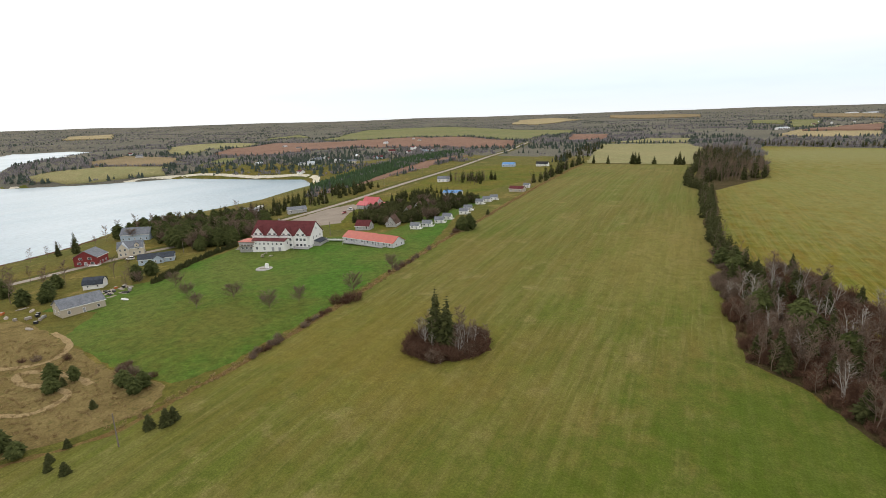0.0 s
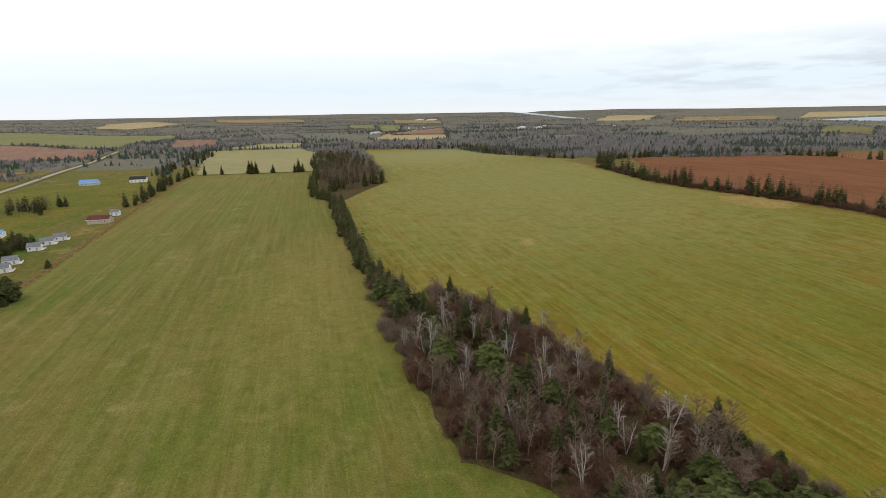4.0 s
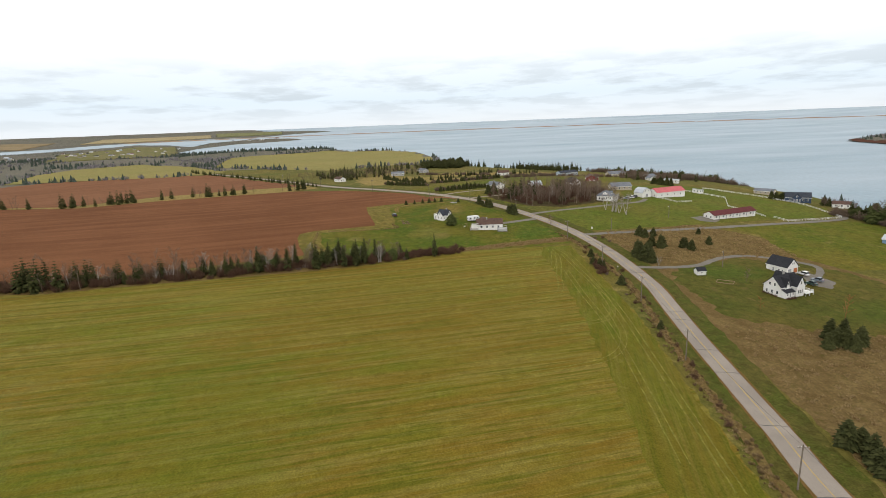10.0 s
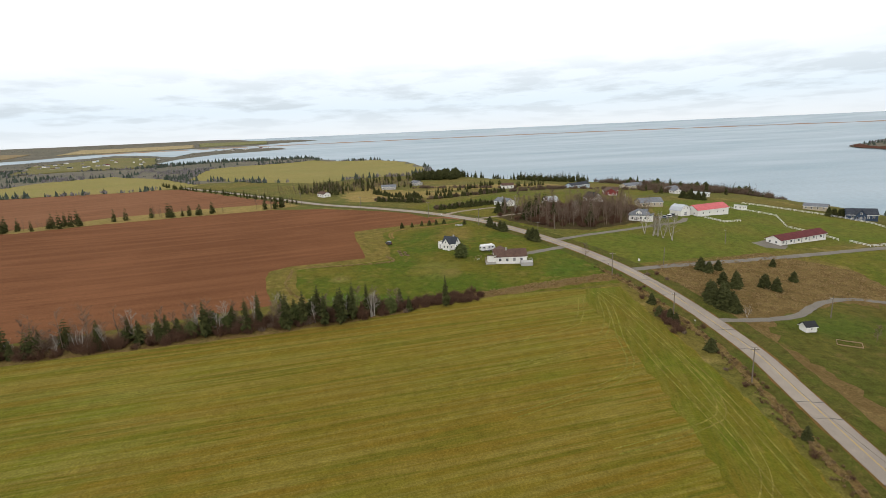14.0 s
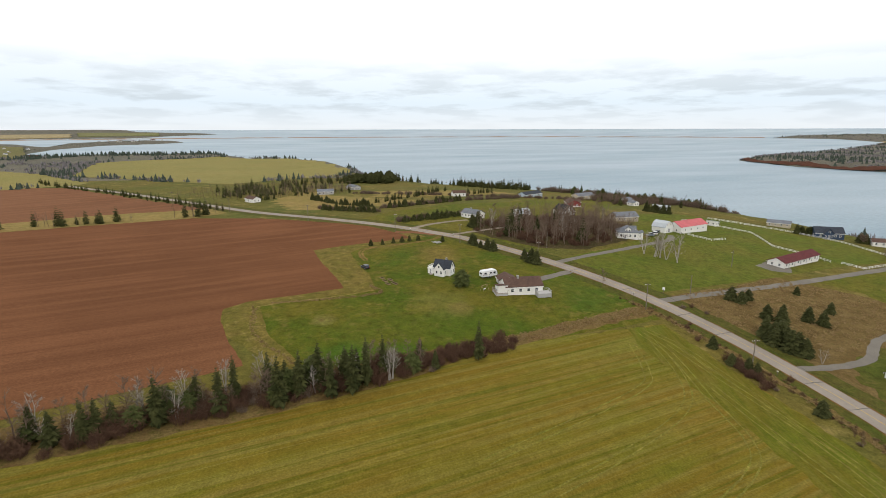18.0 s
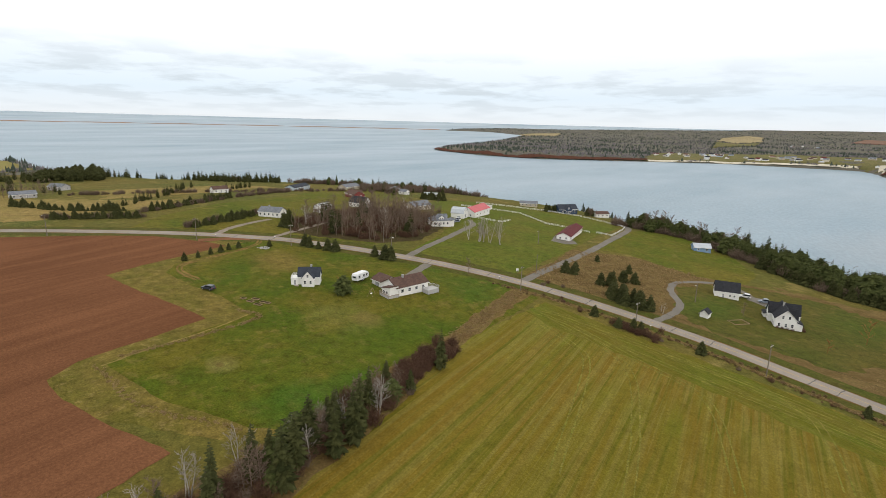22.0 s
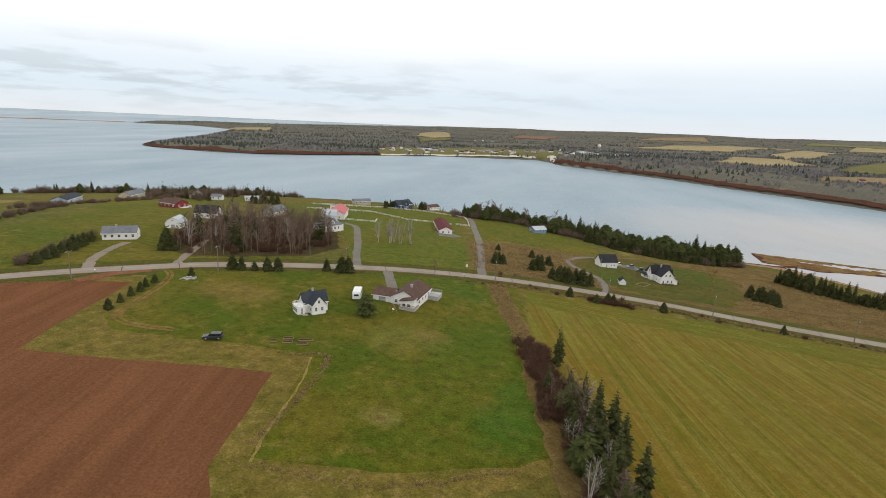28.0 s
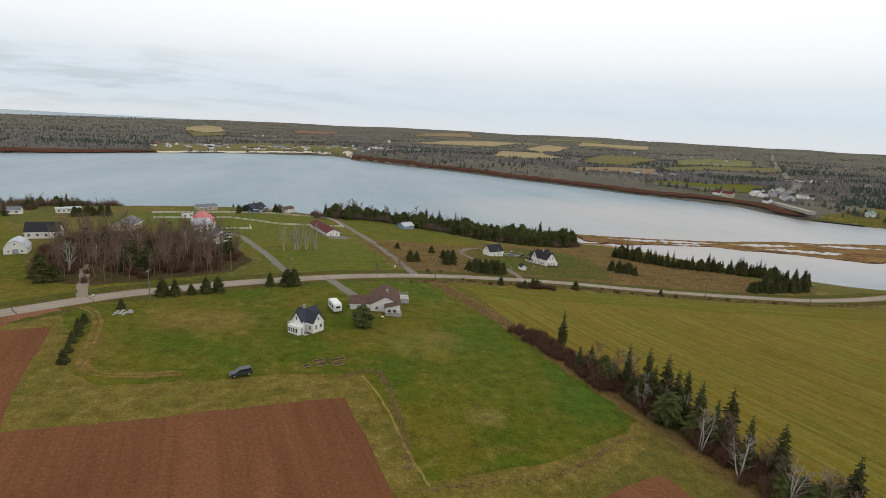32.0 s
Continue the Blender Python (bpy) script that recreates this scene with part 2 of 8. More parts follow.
def grass(name, dull, green, straw, patch=40, straw_at=0.62, turn=None, stripe=3.0, stripe_gain=0.5, run=90, spots=()):
    """Turf: patches, tufts and blades; machine lines along one direction in a field; spots (x, y, rx, ry, colour,
    strength) of wear, lush growth and painted-in far paleness.
    """
    m = Nodes(name, 1.0, 0.02).world_place()
    big = m.noise(patch, 6, 0.62)
    c = m.mix(m.ramp(big, (0.38, 0), (0.62, 1)), dull, green)
    c = m.mix(m.ramp(m.noise(patch * 0.23, 6, 0.68), (straw_at, 0), (straw_at + 0.14, 0.8)), c, straw)
    if turn is not None:
        wide = m.noise(1.0, 2, 0.5, m.coords(turn + 0.8, (stripe * 3.2, run * 6, 1)))
        c = m.mix(m.calc("MULTIPLY", m.ramp(wide, (0.40, 0), (0.60, 1)), min(0.8, 1.1 * stripe_gain)), c, tuple(v * k for v, k in zip(dull, (0.96, 0.80, 0.82))))
        lines = m.noise(1.0, 3, 0.6, m.coords(turn, (stripe, run * 3.5, 1)))
        c = m.mix(m.calc("MULTIPLY", m.ramp(lines, (0.44, 0), (0.62, 1)), stripe_gain * 0.8), c, straw)
        furrow = m.noise(1.0, 2, 0.6, m.coords(turn - 0.6, (stripe * 0.8, run * 4, 1)))
        c = m.mix(m.calc("MULTIPLY", m.ramp(furrow, (0.52, 0), (0.64, 1)), min(0.8, 1.1 * stripe_gain)), c, tuple(v * 0.74 for v in green))
        thin = m.noise(1.0, 2, 0.7, m.coords(turn, (0.5, run * 1.2, 1)))
        c = m.mix(m.calc("MULTIPLY", m.ramp(thin, (0.58, 0), (0.68, 1)), 0.6 * stripe_gain), c, tuple(v * 1.15 for v in straw))
    if spots:
        s = m.nt.nodes.new("ShaderNodeSeparateXYZ")
        m.nt.links.new(m.where, s.inputs[0])
        torn = m.calc("MULTIPLY", m.calc("SUBTRACT", m.noise(7, 5, 0.65), 0.5), 2.4)
        for x, y, rx, ry, col, gain in spots:
            dx = m.calc("DIVIDE", m.calc("SUBTRACT", s.outputs[0], x), rx)
            dy = m.calc("DIVIDE", m.calc("SUBTRACT", s.outputs[1], y), ry)
            d = m.calc("ADD", m.calc("ADD", m.calc("MULTIPLY", dx, dx), m.calc("MULTIPLY", dy, dy)), torn)
            c = m.mix(m.calc("MULTIPLY", m.ramp(d, (0.0, 1), (1.0, 0)), 0.8 * gain), c, col)
    tuft = m.noise(2.6, 6, 0.72)
    soft = 0.45 if turn is not None else 1.0
    c = m.mix(soft, c, m.ramp(tuft, (0.34, (0.70, 0.68, 0.66)), (0.5, 1.0), (0.68, (1.30, 1.26, 1.2))), "MULTIPLY")
    fine = m.noise(0.42, 5, 0.8)
    c = m.mix(0.6 + 0.4 * soft, c, m.ramp(fine, (0.3, 0.54), (0.5, 1.0), (0.7, 1.52)), "MULTIPLY")
    c = m.mix(1.0, c, (1.01, 1.0, 0.88), "MULTIPLY")
    m.b.inputs["Sheen Weight"].default_value, m.b.inputs["Sheen Roughness"].default_value = 0.035, 0.4
    m.b.inputs["Sheen Tint"].default_value = (0.95, 0.92, 0.6, 1)
    m.colour(c).relief(m.noise(0.5, 4, 0.7), 0.12)
    return m.mat


def soil(name, dark, light, turn):
    m = Nodes(name, 1.0, 0.02).world_place()
    c = m.mix(m.ramp(m.noise(45, 4), (0.36, 0), (0.66, 1)), dark, light)
    rows = m.noise(1.0, 2, 0.6, m.coords(turn, (0.9, 60, 1)))
    c = m.mix(m.calc("MULTIPLY", m.ramp(rows, (0.42, 0), (0.6, 1)), 0.26), c, tuple(v * 0.68 for v in dark))
    wide = m.noise(1.0, 2, 0.6, m.coords(turn, (7, 160, 1)))
    c = m.mix(m.calc("MULTIPLY", m.ramp(wide, (0.45, 0), (0.62, 1)), 0.4), c, tuple(v * 1.25 for v in light))
    c = m.mix(1.0, c, m.ramp(m.noise(0.5, 6, 0.8), (0.3, 0.66), (0.5, 1.0), (0.7, 1.36)), "MULTIPLY")
    m.colour(c).relief(m.mix(0.5, rows, m.noise(0.35, 4, 0.7)), 0.25)
    return m.mat


def scrub(name, a, b, c3, patch=14):
    m = Nodes(name, 1.0, 0.02).world_place()
    c = m.mix(m.ramp(m.noise(patch, 6, 0.68), (0.38, 0), (0.62, 1)), a, b)
    c = m.mix(m.ramp(m.noise(patch * 0.35, 6, 0.7), (0.52, 0), (0.7, 0.9)), c, c3)
    c = m.mix(1.0, c, m.ramp(m.noise(0.6, 6, 0.8), (0.3, 0.6), (0.5, 1.0), (0.7, 1.45)), "MULTIPLY")
    c = m.mix(1.0, c, (1.03, 1.0, 0.86), "MULTIPLY")
    m.colour(c).relief(m.noise(0.8, 5, 0.75), 0.5)
    return m.mat


def paving(name, base, wear, turn=0.0):
    m = Nodes(name, 0.88, 0.3).world_place()
    c = m.mix(m.ramp(m.noise(9, 5, 0.6), (0.35, 0), (0.68, 1)), base, wear)
    c = m.mix(m.ramp(m.noise(1.6, 4, 0.6), (0.6, 0), (0.75, 0.35)), c, tuple(v * 0.55 for v in base))
    c = m.mix(0.4, c, m.ramp(m.noise(0.12, 3, 0.7), (0.3, 0.2), (0.7, 0.8)), "SOFT_LIGHT")
    m.colour(c).relief(m.noise(0.1, 3), 0.01)
    return m.mat


def plain(name, c, rough=0.6, vary=0.12, size=1.2, spec=0.3, metal=0.0, bump=0.004):
    """Paint, siding or metal with dirt and some unevenness."""
    m = Nodes(name, rough, spec, metal)
    dirt = m.noise(size, 6, 0.65)
    d = m.mix(m.ramp(dirt, (0.35, 0), (0.75, 1)), c, tuple(v * (1 - vary) for v in c))
    m.colour(d).relief(m.noise(size * 0.2, 4), bump)
    return m.mat


def boards(name, c, gap=0.13, vary=0.1, up=False):
    """Lapped siding: real shadow lines come from the relief."""
    m = Nodes(name, 0.65, 0.3)
    s = m.nt.nodes.new("ShaderNodeSeparateXYZ")
    m.nt.links.new(m.where, s.inputs[0])
    saw = m.calc("FRACT", m.calc("DIVIDE", s.outputs[0 if up else 2], gap))
    d = m.mix(m.ramp(m.noise(2.5, 6, 0.6), (0.3, 0), (0.75, 1)), c, tuple(v * (1 - vary) for v in c))
    m.colour(d).relief(saw, 0.02)
    return m.mat


def shingles(name, c, vary=0.35):
    m = Nodes(name, 0.9, 0.2)
    t = m.nt.nodes.new("ShaderNodeTexBrick")
    t.inputs["Scale"].default_value = 1.0
    t.inputs["Brick Width"].default_value, t.inputs["Row Height"].default_value, t.inputs["Mortar Size"].default_value = 0.5, 0.22, 0.012
    t.inputs["Color1"].default_value, t.inputs["Color2"].default_value = (*c, 1), (*[v * (1 - vary) for v in c], 1)
    t.inputs["Mortar"].default_value = (*[v * 0.5 for v in c], 1)
    m.nt.links.new(m.where, t.inputs["Vector"])
    d = m.mix(m.ramp(m.noise(1.8, 6, 0.65), (0.4, 0), (0.75, 0.6)), t.outputs[0], tuple(v * 1.4 for v in c))
    m.colour(d).relief(t.outputs[1], 0.01)
    return m.mat


def foliage(name, dark, light, each=0.35):
    """Needles or twigs: every tree and every spray of it a little different."""
    m = Nodes(name, 0.95, 0.05)
    c = m.mix(m.ramp(m.island(), (0.0, 0), (1.0, 1)), dark, light)
    c = m.mix(m.calc("MULTIPLY", m.each(), each), c, tuple(v * 1.5 for v in light))
    c = m.mix(0.5, c, m.ramp(m.noise(0.5, 4, 0.7), (0.3, 0.2), (0.7, 0.85)), "SOFT_LIGHT")
    m.colour(c)
    return m.mat


def glass(name):
    m = Nodes(name, 0.08, 0.6)
    c = m.mix(m.each(), (0.02, 0.025, 0.03), (0.09, 0.10, 0.11))
    m.colour(c)
    return m.mat


def sea_water():
    m = Nodes("sea_water", 0.34, 0.30).world_place()
    c = m.mix(m.ramp(m.noise(420, 4, 0.6, m.coords(20, (1, 2.5, 1))), (0.4, 0), (0.65, 1)), (0.118, 0.200, 0.255), (0.155, 0.23, 0.28))
    c = m.mix(m.ramp(m.noise(90, 5, 0.6, m.coords(20, (1, 3, 1))), (0.5, 0), (0.75, 0.4)), c, (0.18, 0.24, 0.275))
    # Light and dark of small ripples, put into the colour as fine streaks.
    c = m.mix(1.0, c, m.ramp(m.noise(3.0, 5, 0.7, m.coords(25, (1, 2.6, 1))), (0.3, 0.78), (0.7, 1.22)), "MULTIPLY")
    s = m.nt.nodes.new("ShaderNodeSeparateXYZ")
    m.nt.links.new(m.where, s.inputs[0])
    # Pale river mouth and inlet: silt, plus white sky reflection put into the colour.
    for x, y, rx, ry, gain in ((-20, -260, 330, 200, 0.75), (40, -90, 210, 110, 0.85)):
        dx = m.calc("DIVIDE", m.calc("SUBTRACT", s.outputs[0], x), rx)
        dy = m.calc("DIVIDE", m.calc("SUBTRACT", s.outputs[1], y), ry)
        d = m.calc("ADD", m.calc("ADD", m.calc("MULTIPLY", dx, dx), m.calc("MULTIPLY", dy, dy)), m.calc("SUBTRACT", m.noise(110, 4, 0.6, m.coords(20, (1, 2.5, 1))), 0.5))
        c = m.mix(m.calc("MULTIPLY", m.ramp(d, (0.0, 1), (1.0, 0)), gain), c, (0.40, 0.365, 0.345))
    m.colour(c).relief(m.noise(2.4, 4, 0.6, m.coords(25, (1, 2.2, 1))), 0.09)
    m.put(m.b.inputs["Roughness"], m.ramp(m.noise(160, 4, 0.6, m.coords(10, (1, 3, 1))), (0.35, 0.30), (0.7, 0.42)))
    return m.mat


WORN_EARTH, LUSH, PALE_TURF = (0.150, 0.108, 0.034), (0.040, 0.088, 0.012), (0.185, 0.158, 0.052)
LAND = grass("rough_grass", (0.112, 0.090, 0.024), (0.078, 0.084, 0.020), (0.19, 0.145, 0.055), 60, 0.54)
# Far wooded ground, with distance haze mixed into its pale grey colour.
HAZED_LAND = grass("hazed_wooded_land", (0.116, 0.106, 0.098), (0.094, 0.092, 0.084), (0.168, 0.146, 0.122), 150, 0.56)
FIELD_WEST = grass("west_field_turf", (0.126, 0.112, 0.033), (0.088, 0.104, 0.021), (0.19, 0.16, 0.07), 60, 0.57, 16, 2.4, 0.34, 110, ((-10, 112, 38, 48, (0.050, 0.086, 0.010), 0.9), (0, 60, 90, 46, (0.060, 0.088, 0.011), 0.85), (-110, 96, 46, 40, (0.140, 0.112, 0.026), 0.7), (-70, 250, 40, 110, (0.165, 0.14, 0.045), 0.6)))
# First two spots: paleness of grazing view and haze, painted into the turf.
FIELD_EAST = grass("east_field_turf", (0.142, 0.108, 0.017), (0.100, 0.109, 0.013), (0.180, 0.152, 0.042), 45, 0.70, 20, 1.7, 0.62, 110, ((30, 470, 190, 270, (0.172, 0.170, 0.068), 0.85), (-60, 900, 200, 320, (0.190, 0.188, 0.088), 0.95), (190, 150, 46, 60, (0.116, 0.088, 0.014), 0.4), (120, 190, 50, 40, (0.074, 0.100, 0.011), 0.5), (9, 300, 4, 9, (0.25, 0.185, 0.085), 0.9), (60, 250, 70, 60, (0.098, 0.112, 0.018), 0.5)))
FIELD_ROAD = grass("headland_turf", (0.112, 0.094, 0.014), (0.086, 0.102, 0.011), (0.165, 0.135, 0.034), 30, 0.58, 82, 1.6, 0.36, 60)
LAWN = grass("lawn", (0.112, 0.094, 0.017), (0.070, 0.086, 0.010), (0.145, 0.118, 0.034), 34, 0.57)
HOUSE_LAWN = grass("house_lawn", (0.096, 0.086, 0.013), (0.054, 0.078, 0.008), (0.138, 0.110, 0.030), 22, 0.54, spots=((355, 143, 19, 11, WORN_EARTH, 0.85), (260, 172, 9, 24, LUSH, 0.9), (284, 187, 5.5, 4.5, PALE_TURF, 0.95), (284, 188, 1.6, 1.2, (0.10, 0.06, 0.025), 0.9), (290, 144, 7, 5, (0.16, 0.105, 0.04), 0.8), (295, 150, 16, 12, PALE_TURF, 0.35), (300, 96, 24, 16, LUSH, 0.5), (276, 150, 18, 50, (0.050, 0.082, 0.009), 0.55), (372, 168, 7, 16, WORN_EARTH, 0.5)))
FARM_LAWN = grass("farm_lawn", (0.088, 0.074, 0.019), (0.060, 0.066, 0.013), (0.115, 0.086, 0.032), 24, 0.57, spots=((244, 20, 14, 20, (0.044, 0.080, 0.010), 0.8), (205, -20, 16, 20, (0.046, 0.078, 0.010), 0.6)))
LAWN_FRESH = grass("motel_lawn", (0.102, 0.098, 0.019), (0.074, 0.097, 0.013), (0.125, 0.112, 0.034), 34, 0.62)
VERGE = grass("verge_turf", (0.074, 0.066, 0.018), (0.054, 0.064, 0.012), (0.12, 0.09, 0.034), 8, 0.58)
LAWN_BRIGHT = grass("hotel_lawn", (0.082, 0.106, 0.024), (0.052, 0.110, 0.016), (0.11, 0.096, 0.03), 34, 0.62, spots=((-170, 74, 40, 40, (0.092, 0.084, 0.02), 0.7),))
FIELD_PALE = grass("pale_field", (0.215, 0.200, 0.108), (0.180, 0.182, 0.092), (0.27, 0.238, 0.140), 90, 0.55, 60, 4, 0.3, 120)
SEASIDE = grass("seaside_hay", (0.205, 0.178, 0.066), (0.172, 0.162, 0.056), (0.25, 0.21, 0.095), 90, 0.58, 60, 4, 0.3, 120)
STUBBLE = grass("stubble_strip", (0.138, 0.105, 0.029), (0.100, 0.088, 0.019), (0.185, 0.14, 0.052), 9, 0.54)
STRAW = scrub("straw_grass", (0.20, 0.145, 0.065), (0.15, 0.105, 0.045), (0.10, 0.065, 0.03), 3)
WORN = grass("worn_turf", (0.175, 0.105, 0.042), (0.115, 0.090, 0.024), (0.17, 0.115, 0.045), 5, 0.52)
SOIL = soil("red_soil", (0.126, 0.055, 0.026), (0.156, 0.069, 0.033), 20)
SOIL_PALE = soil("pale_red_soil", (0.155, 0.072, 0.037), (0.185, 0.09, 0.048), 40)
SCRUB = scrub("dry_scrub", (0.112, 0.076, 0.034), (0.165, 0.118, 0.056), (0.085, 0.070, 0.022), 6)
SCRUB_PALE = scrub("straw_scrub", (0.140, 0.106, 0.048), (0.20, 0.155, 0.076), (0.090, 0.082, 0.028), 6)
TAN_GRASS = grass("tan_meadow", (0.215, 0.155, 0.060), (0.17, 0.135, 0.045), (0.27, 0.20, 0.09), 22, 0.56)
BRAMBLE = scrub("bare_thicket_floor", (0.06, 0.035, 0.022), (0.085, 0.05, 0.03), (0.12, 0.075, 0.04), 4)
WEEDY = scrub("weedy_fence_floor", (0.125, 0.080, 0.036), (0.165, 0.122, 0.052), (0.085, 0.080, 0.022), 5)
TRACK = scrub("dirt_track", (0.165, 0.095, 0.042), (0.13, 0.085, 0.032), (0.10, 0.085, 0.026), 4)
SAND_TRACK = scrub("sand_track", (0.30, 0.23, 0.14), (0.25, 0.185, 0.11), (0.20, 0.15, 0.08), 5)
WOODFLOOR = scrub("wood_floor", (0.055, 0.045, 0.024), (0.08, 0.06, 0.035), (0.035, 0.04, 0.015), 10)
ROAD = paving("worn_asphalt", (0.215, 0.183, 0.152), (0.27, 0.232, 0.192))
LANE = paving("grey_lane", (0.130, 0.115, 0.094), (0.168, 0.149, 0.122))
DIRT = scrub("red_cliff_earth", (0.074, 0.036, 0.029), (0.096, 0.046, 0.036), (0.052, 0.034, 0.027), 9)
SAND = scrub("wet_sand", (0.30, 0.20, 0.14), (0.24, 0.15, 0.10), (0.36, 0.28, 0.2), 18)
MARSHY = scrub("marsh", (0.22, 0.15, 0.07), (0.13, 0.075, 0.04), (0.10, 0.05, 0.03), 16)
SEA = sea_water()



# ---- building helpers ----
def mesh_of(name, verts, faces, mat, smooth_faces=False):
    me = bpy.data.meshes.new(name)
    me.from_pydata(verts, [], faces)
    me.materials.append(mat)
    if smooth_faces:
        me.polygons.foreach_set("use_smooth", [True] * len(me.polygons))
    me.update()
    return me


def part(name, bm, mat, parent=None, label="", smooth_faces=False):
    """One bmesh as one mesh object, under a thing or a part."""
    me = bpy.data.meshes.new(name)
    bm.to_mesh(me)
    bm.free()
    for one in mat if isinstance(mat, (list, tuple)) else [mat]:
        me.materials.append(one)
    if smooth_faces:
        me.polygons.foreach_set("use_smooth", [True] * len(me.polygons))
    ob = new(name, me)
    ob.parent = parent
    if label:
        ob["label"] = label
    return ob


def height_at(x, y):
    return float(land(np.array([x]), np.array([y]))[0])


def settle(x, y):
    """How much of its lift a ground sheet keeps: little on the finely laid land, all of it on coarse land and near the shore."""
    x, y = np.asarray(x, float), np.asarray(y, float)
    out = np.maximum(np.maximum(-450 - x, x - 798), np.maximum(-168 - y, y - 558))
    return 0.3 + 0.7 * np.maximum(smooth(0, 120, out), smooth(80, 45, edge_distance(x, y, HOME + HOME_FAR)))


def drape(name, ring, mat, lift, label, step=6.0, category="ground", ragged=0.12):
    """A piece of ground cover: its outline cut along a grid and laid on the land."""
    bm = bmesh.new()
    rng = random.Random(name)
    rough = []
    for (ax, ay), (bx, by) in zip(ring, ring[1:] + ring[:1]):
        far = math.hypot(bx - ax, by - ay)
        n = max(1, round(far / (step * 0.5)))
        for k in range(n):
            u, o = k / n, rng.uniform(-1, 1) * min(ragged * step, far * 0.1)
            rough.append((ax + (bx - ax) * u - (by - ay) / far * o, ay + (by - ay) * u + (bx - ax) / far * o))
    bm.faces.new([bm.verts.new((x, y, 0)) for x, y in rough])
    for axis in (0, 1):
        lo, hi = min(p[axis] for p in ring), max(p[axis] for p in ring)
        k = math.ceil(lo / step)
        while k * step < hi:
            co, no = [0, 0, 0], [0, 0, 0]
            co[axis], no[axis] = k * step, 1
            bmesh.ops.bisect_plane(bm, geom=bm.verts[:] + bm.edges[:] + bm.faces[:], plane_co=co, plane_no=no, dist=0.001)
            k += 1
    xs = np.array([v.co.x for v in bm.verts])
    ys = np.array([v.co.y for v in bm.verts])
    for v, z, k in zip(bm.verts, land(xs, ys), settle(xs, ys)):
        v.co.z = z + lift * k
    if lift > 0.8:
        rim = bmesh.ops.extrude_edge_only(bm, edges=[e for e in bm.edges if e.is_boundary])["geom"]
        for v in rim:
            if isinstance(v, bmesh.types.BMVert):
                v.co.z -= 1.5 * lift
    bmesh.ops.recalc_face_normals(bm, faces=bm.faces[:])
    if bm.faces and sum(f.normal.z for f in bm.faces) < 0:
        bmesh.ops.reverse_faces(bm, faces=bm.faces[:])
    ob = part(name, bm, mat, None, "", True)
    return tagged(ob, label, category, kind="structure")


def resample(line, step):
    """Even steps along a smooth curve through the points."""
    pts = [Vector((*p, 0)) for p in line]
    pts = [2 * pts[0] - pts[1]] + pts + [2 * pts[-1] - pts[-2]]
    out = []
    for a, b, c, d in zip(pts, pts[1:], pts[2:], pts[3:]):
        n = max(1, int((c - b).length / step))
        for k in range(n):
            u = k / n
            out.append(0.5 * ((2 * b) + (c - a) * u + (2 * a - 5 * b + 4 * c - d) * u * u + (3 * b - a - 3 * c + d) * u ** 3))
    out.append(pts[-2])
    return [(p.x, p.y) for p in out]


def ribbon(name, line, width, mat, lift, label, step=4.0, side=0.0, wobble=0.0, across=3, category="road", crown=0.0):
    """A strip along a line, laid on the land; side shifts it across, wobble makes its edges uneven."""
    rng = random.Random(len(line) * 7 + int(width * 10))
    pts = resample(line, step)
    verts, faces = [], []
    for k, (x, y) in enumerate(pts):
        a, b = pts[max(0, k - 1)], pts[min(len(pts) - 1, k + 1)]
        d = Vector((b[0] - a[0], b[1] - a[1])).normalized()
        n = Vector((-d.y, d.x))
        l, r = -width / 2 + rng.uniform(-wobble, wobble), width / 2 + rng.uniform(-wobble, wobble)
        for j in range(across):
            o = side + l + (r - l) * j / (across - 1)
            verts.append((x + n.x * o, y + n.y * o, crown * (1 - (2 * j / (across - 1) - 1) ** 2)))
    px, py = np.array([v[0] for v in verts]), np.array([v[1] for v in verts])
    verts = [(v[0], v[1], z + lift * k + v[2]) for v, z, k in zip(verts, land(px, py), settle(px, py))]
    for k in range(len(pts) - 1):
        for j in range(across - 1):
            i = k * across + j
            faces.append((i, i + across, i + across + 1, i + 1)[::-1])
    ob = new(name, mesh_of(name, verts, faces, mat, True))
    return tagged(ob, label, category, kind="structure")


def spread(lo, hi, core_lo, core_hi, step, grow):
    out = list(np.arange(core_lo, core_hi + step / 2, step))
    s = step
    while out[-1] < hi:
        s *= grow
        out.append(out[-1] + s)
    s = step
    head = [core_lo]
    while head[-1] > lo:
        s *= grow
        head.append(head[-1] - s)
    return np.array(head[:0:-1] + out)


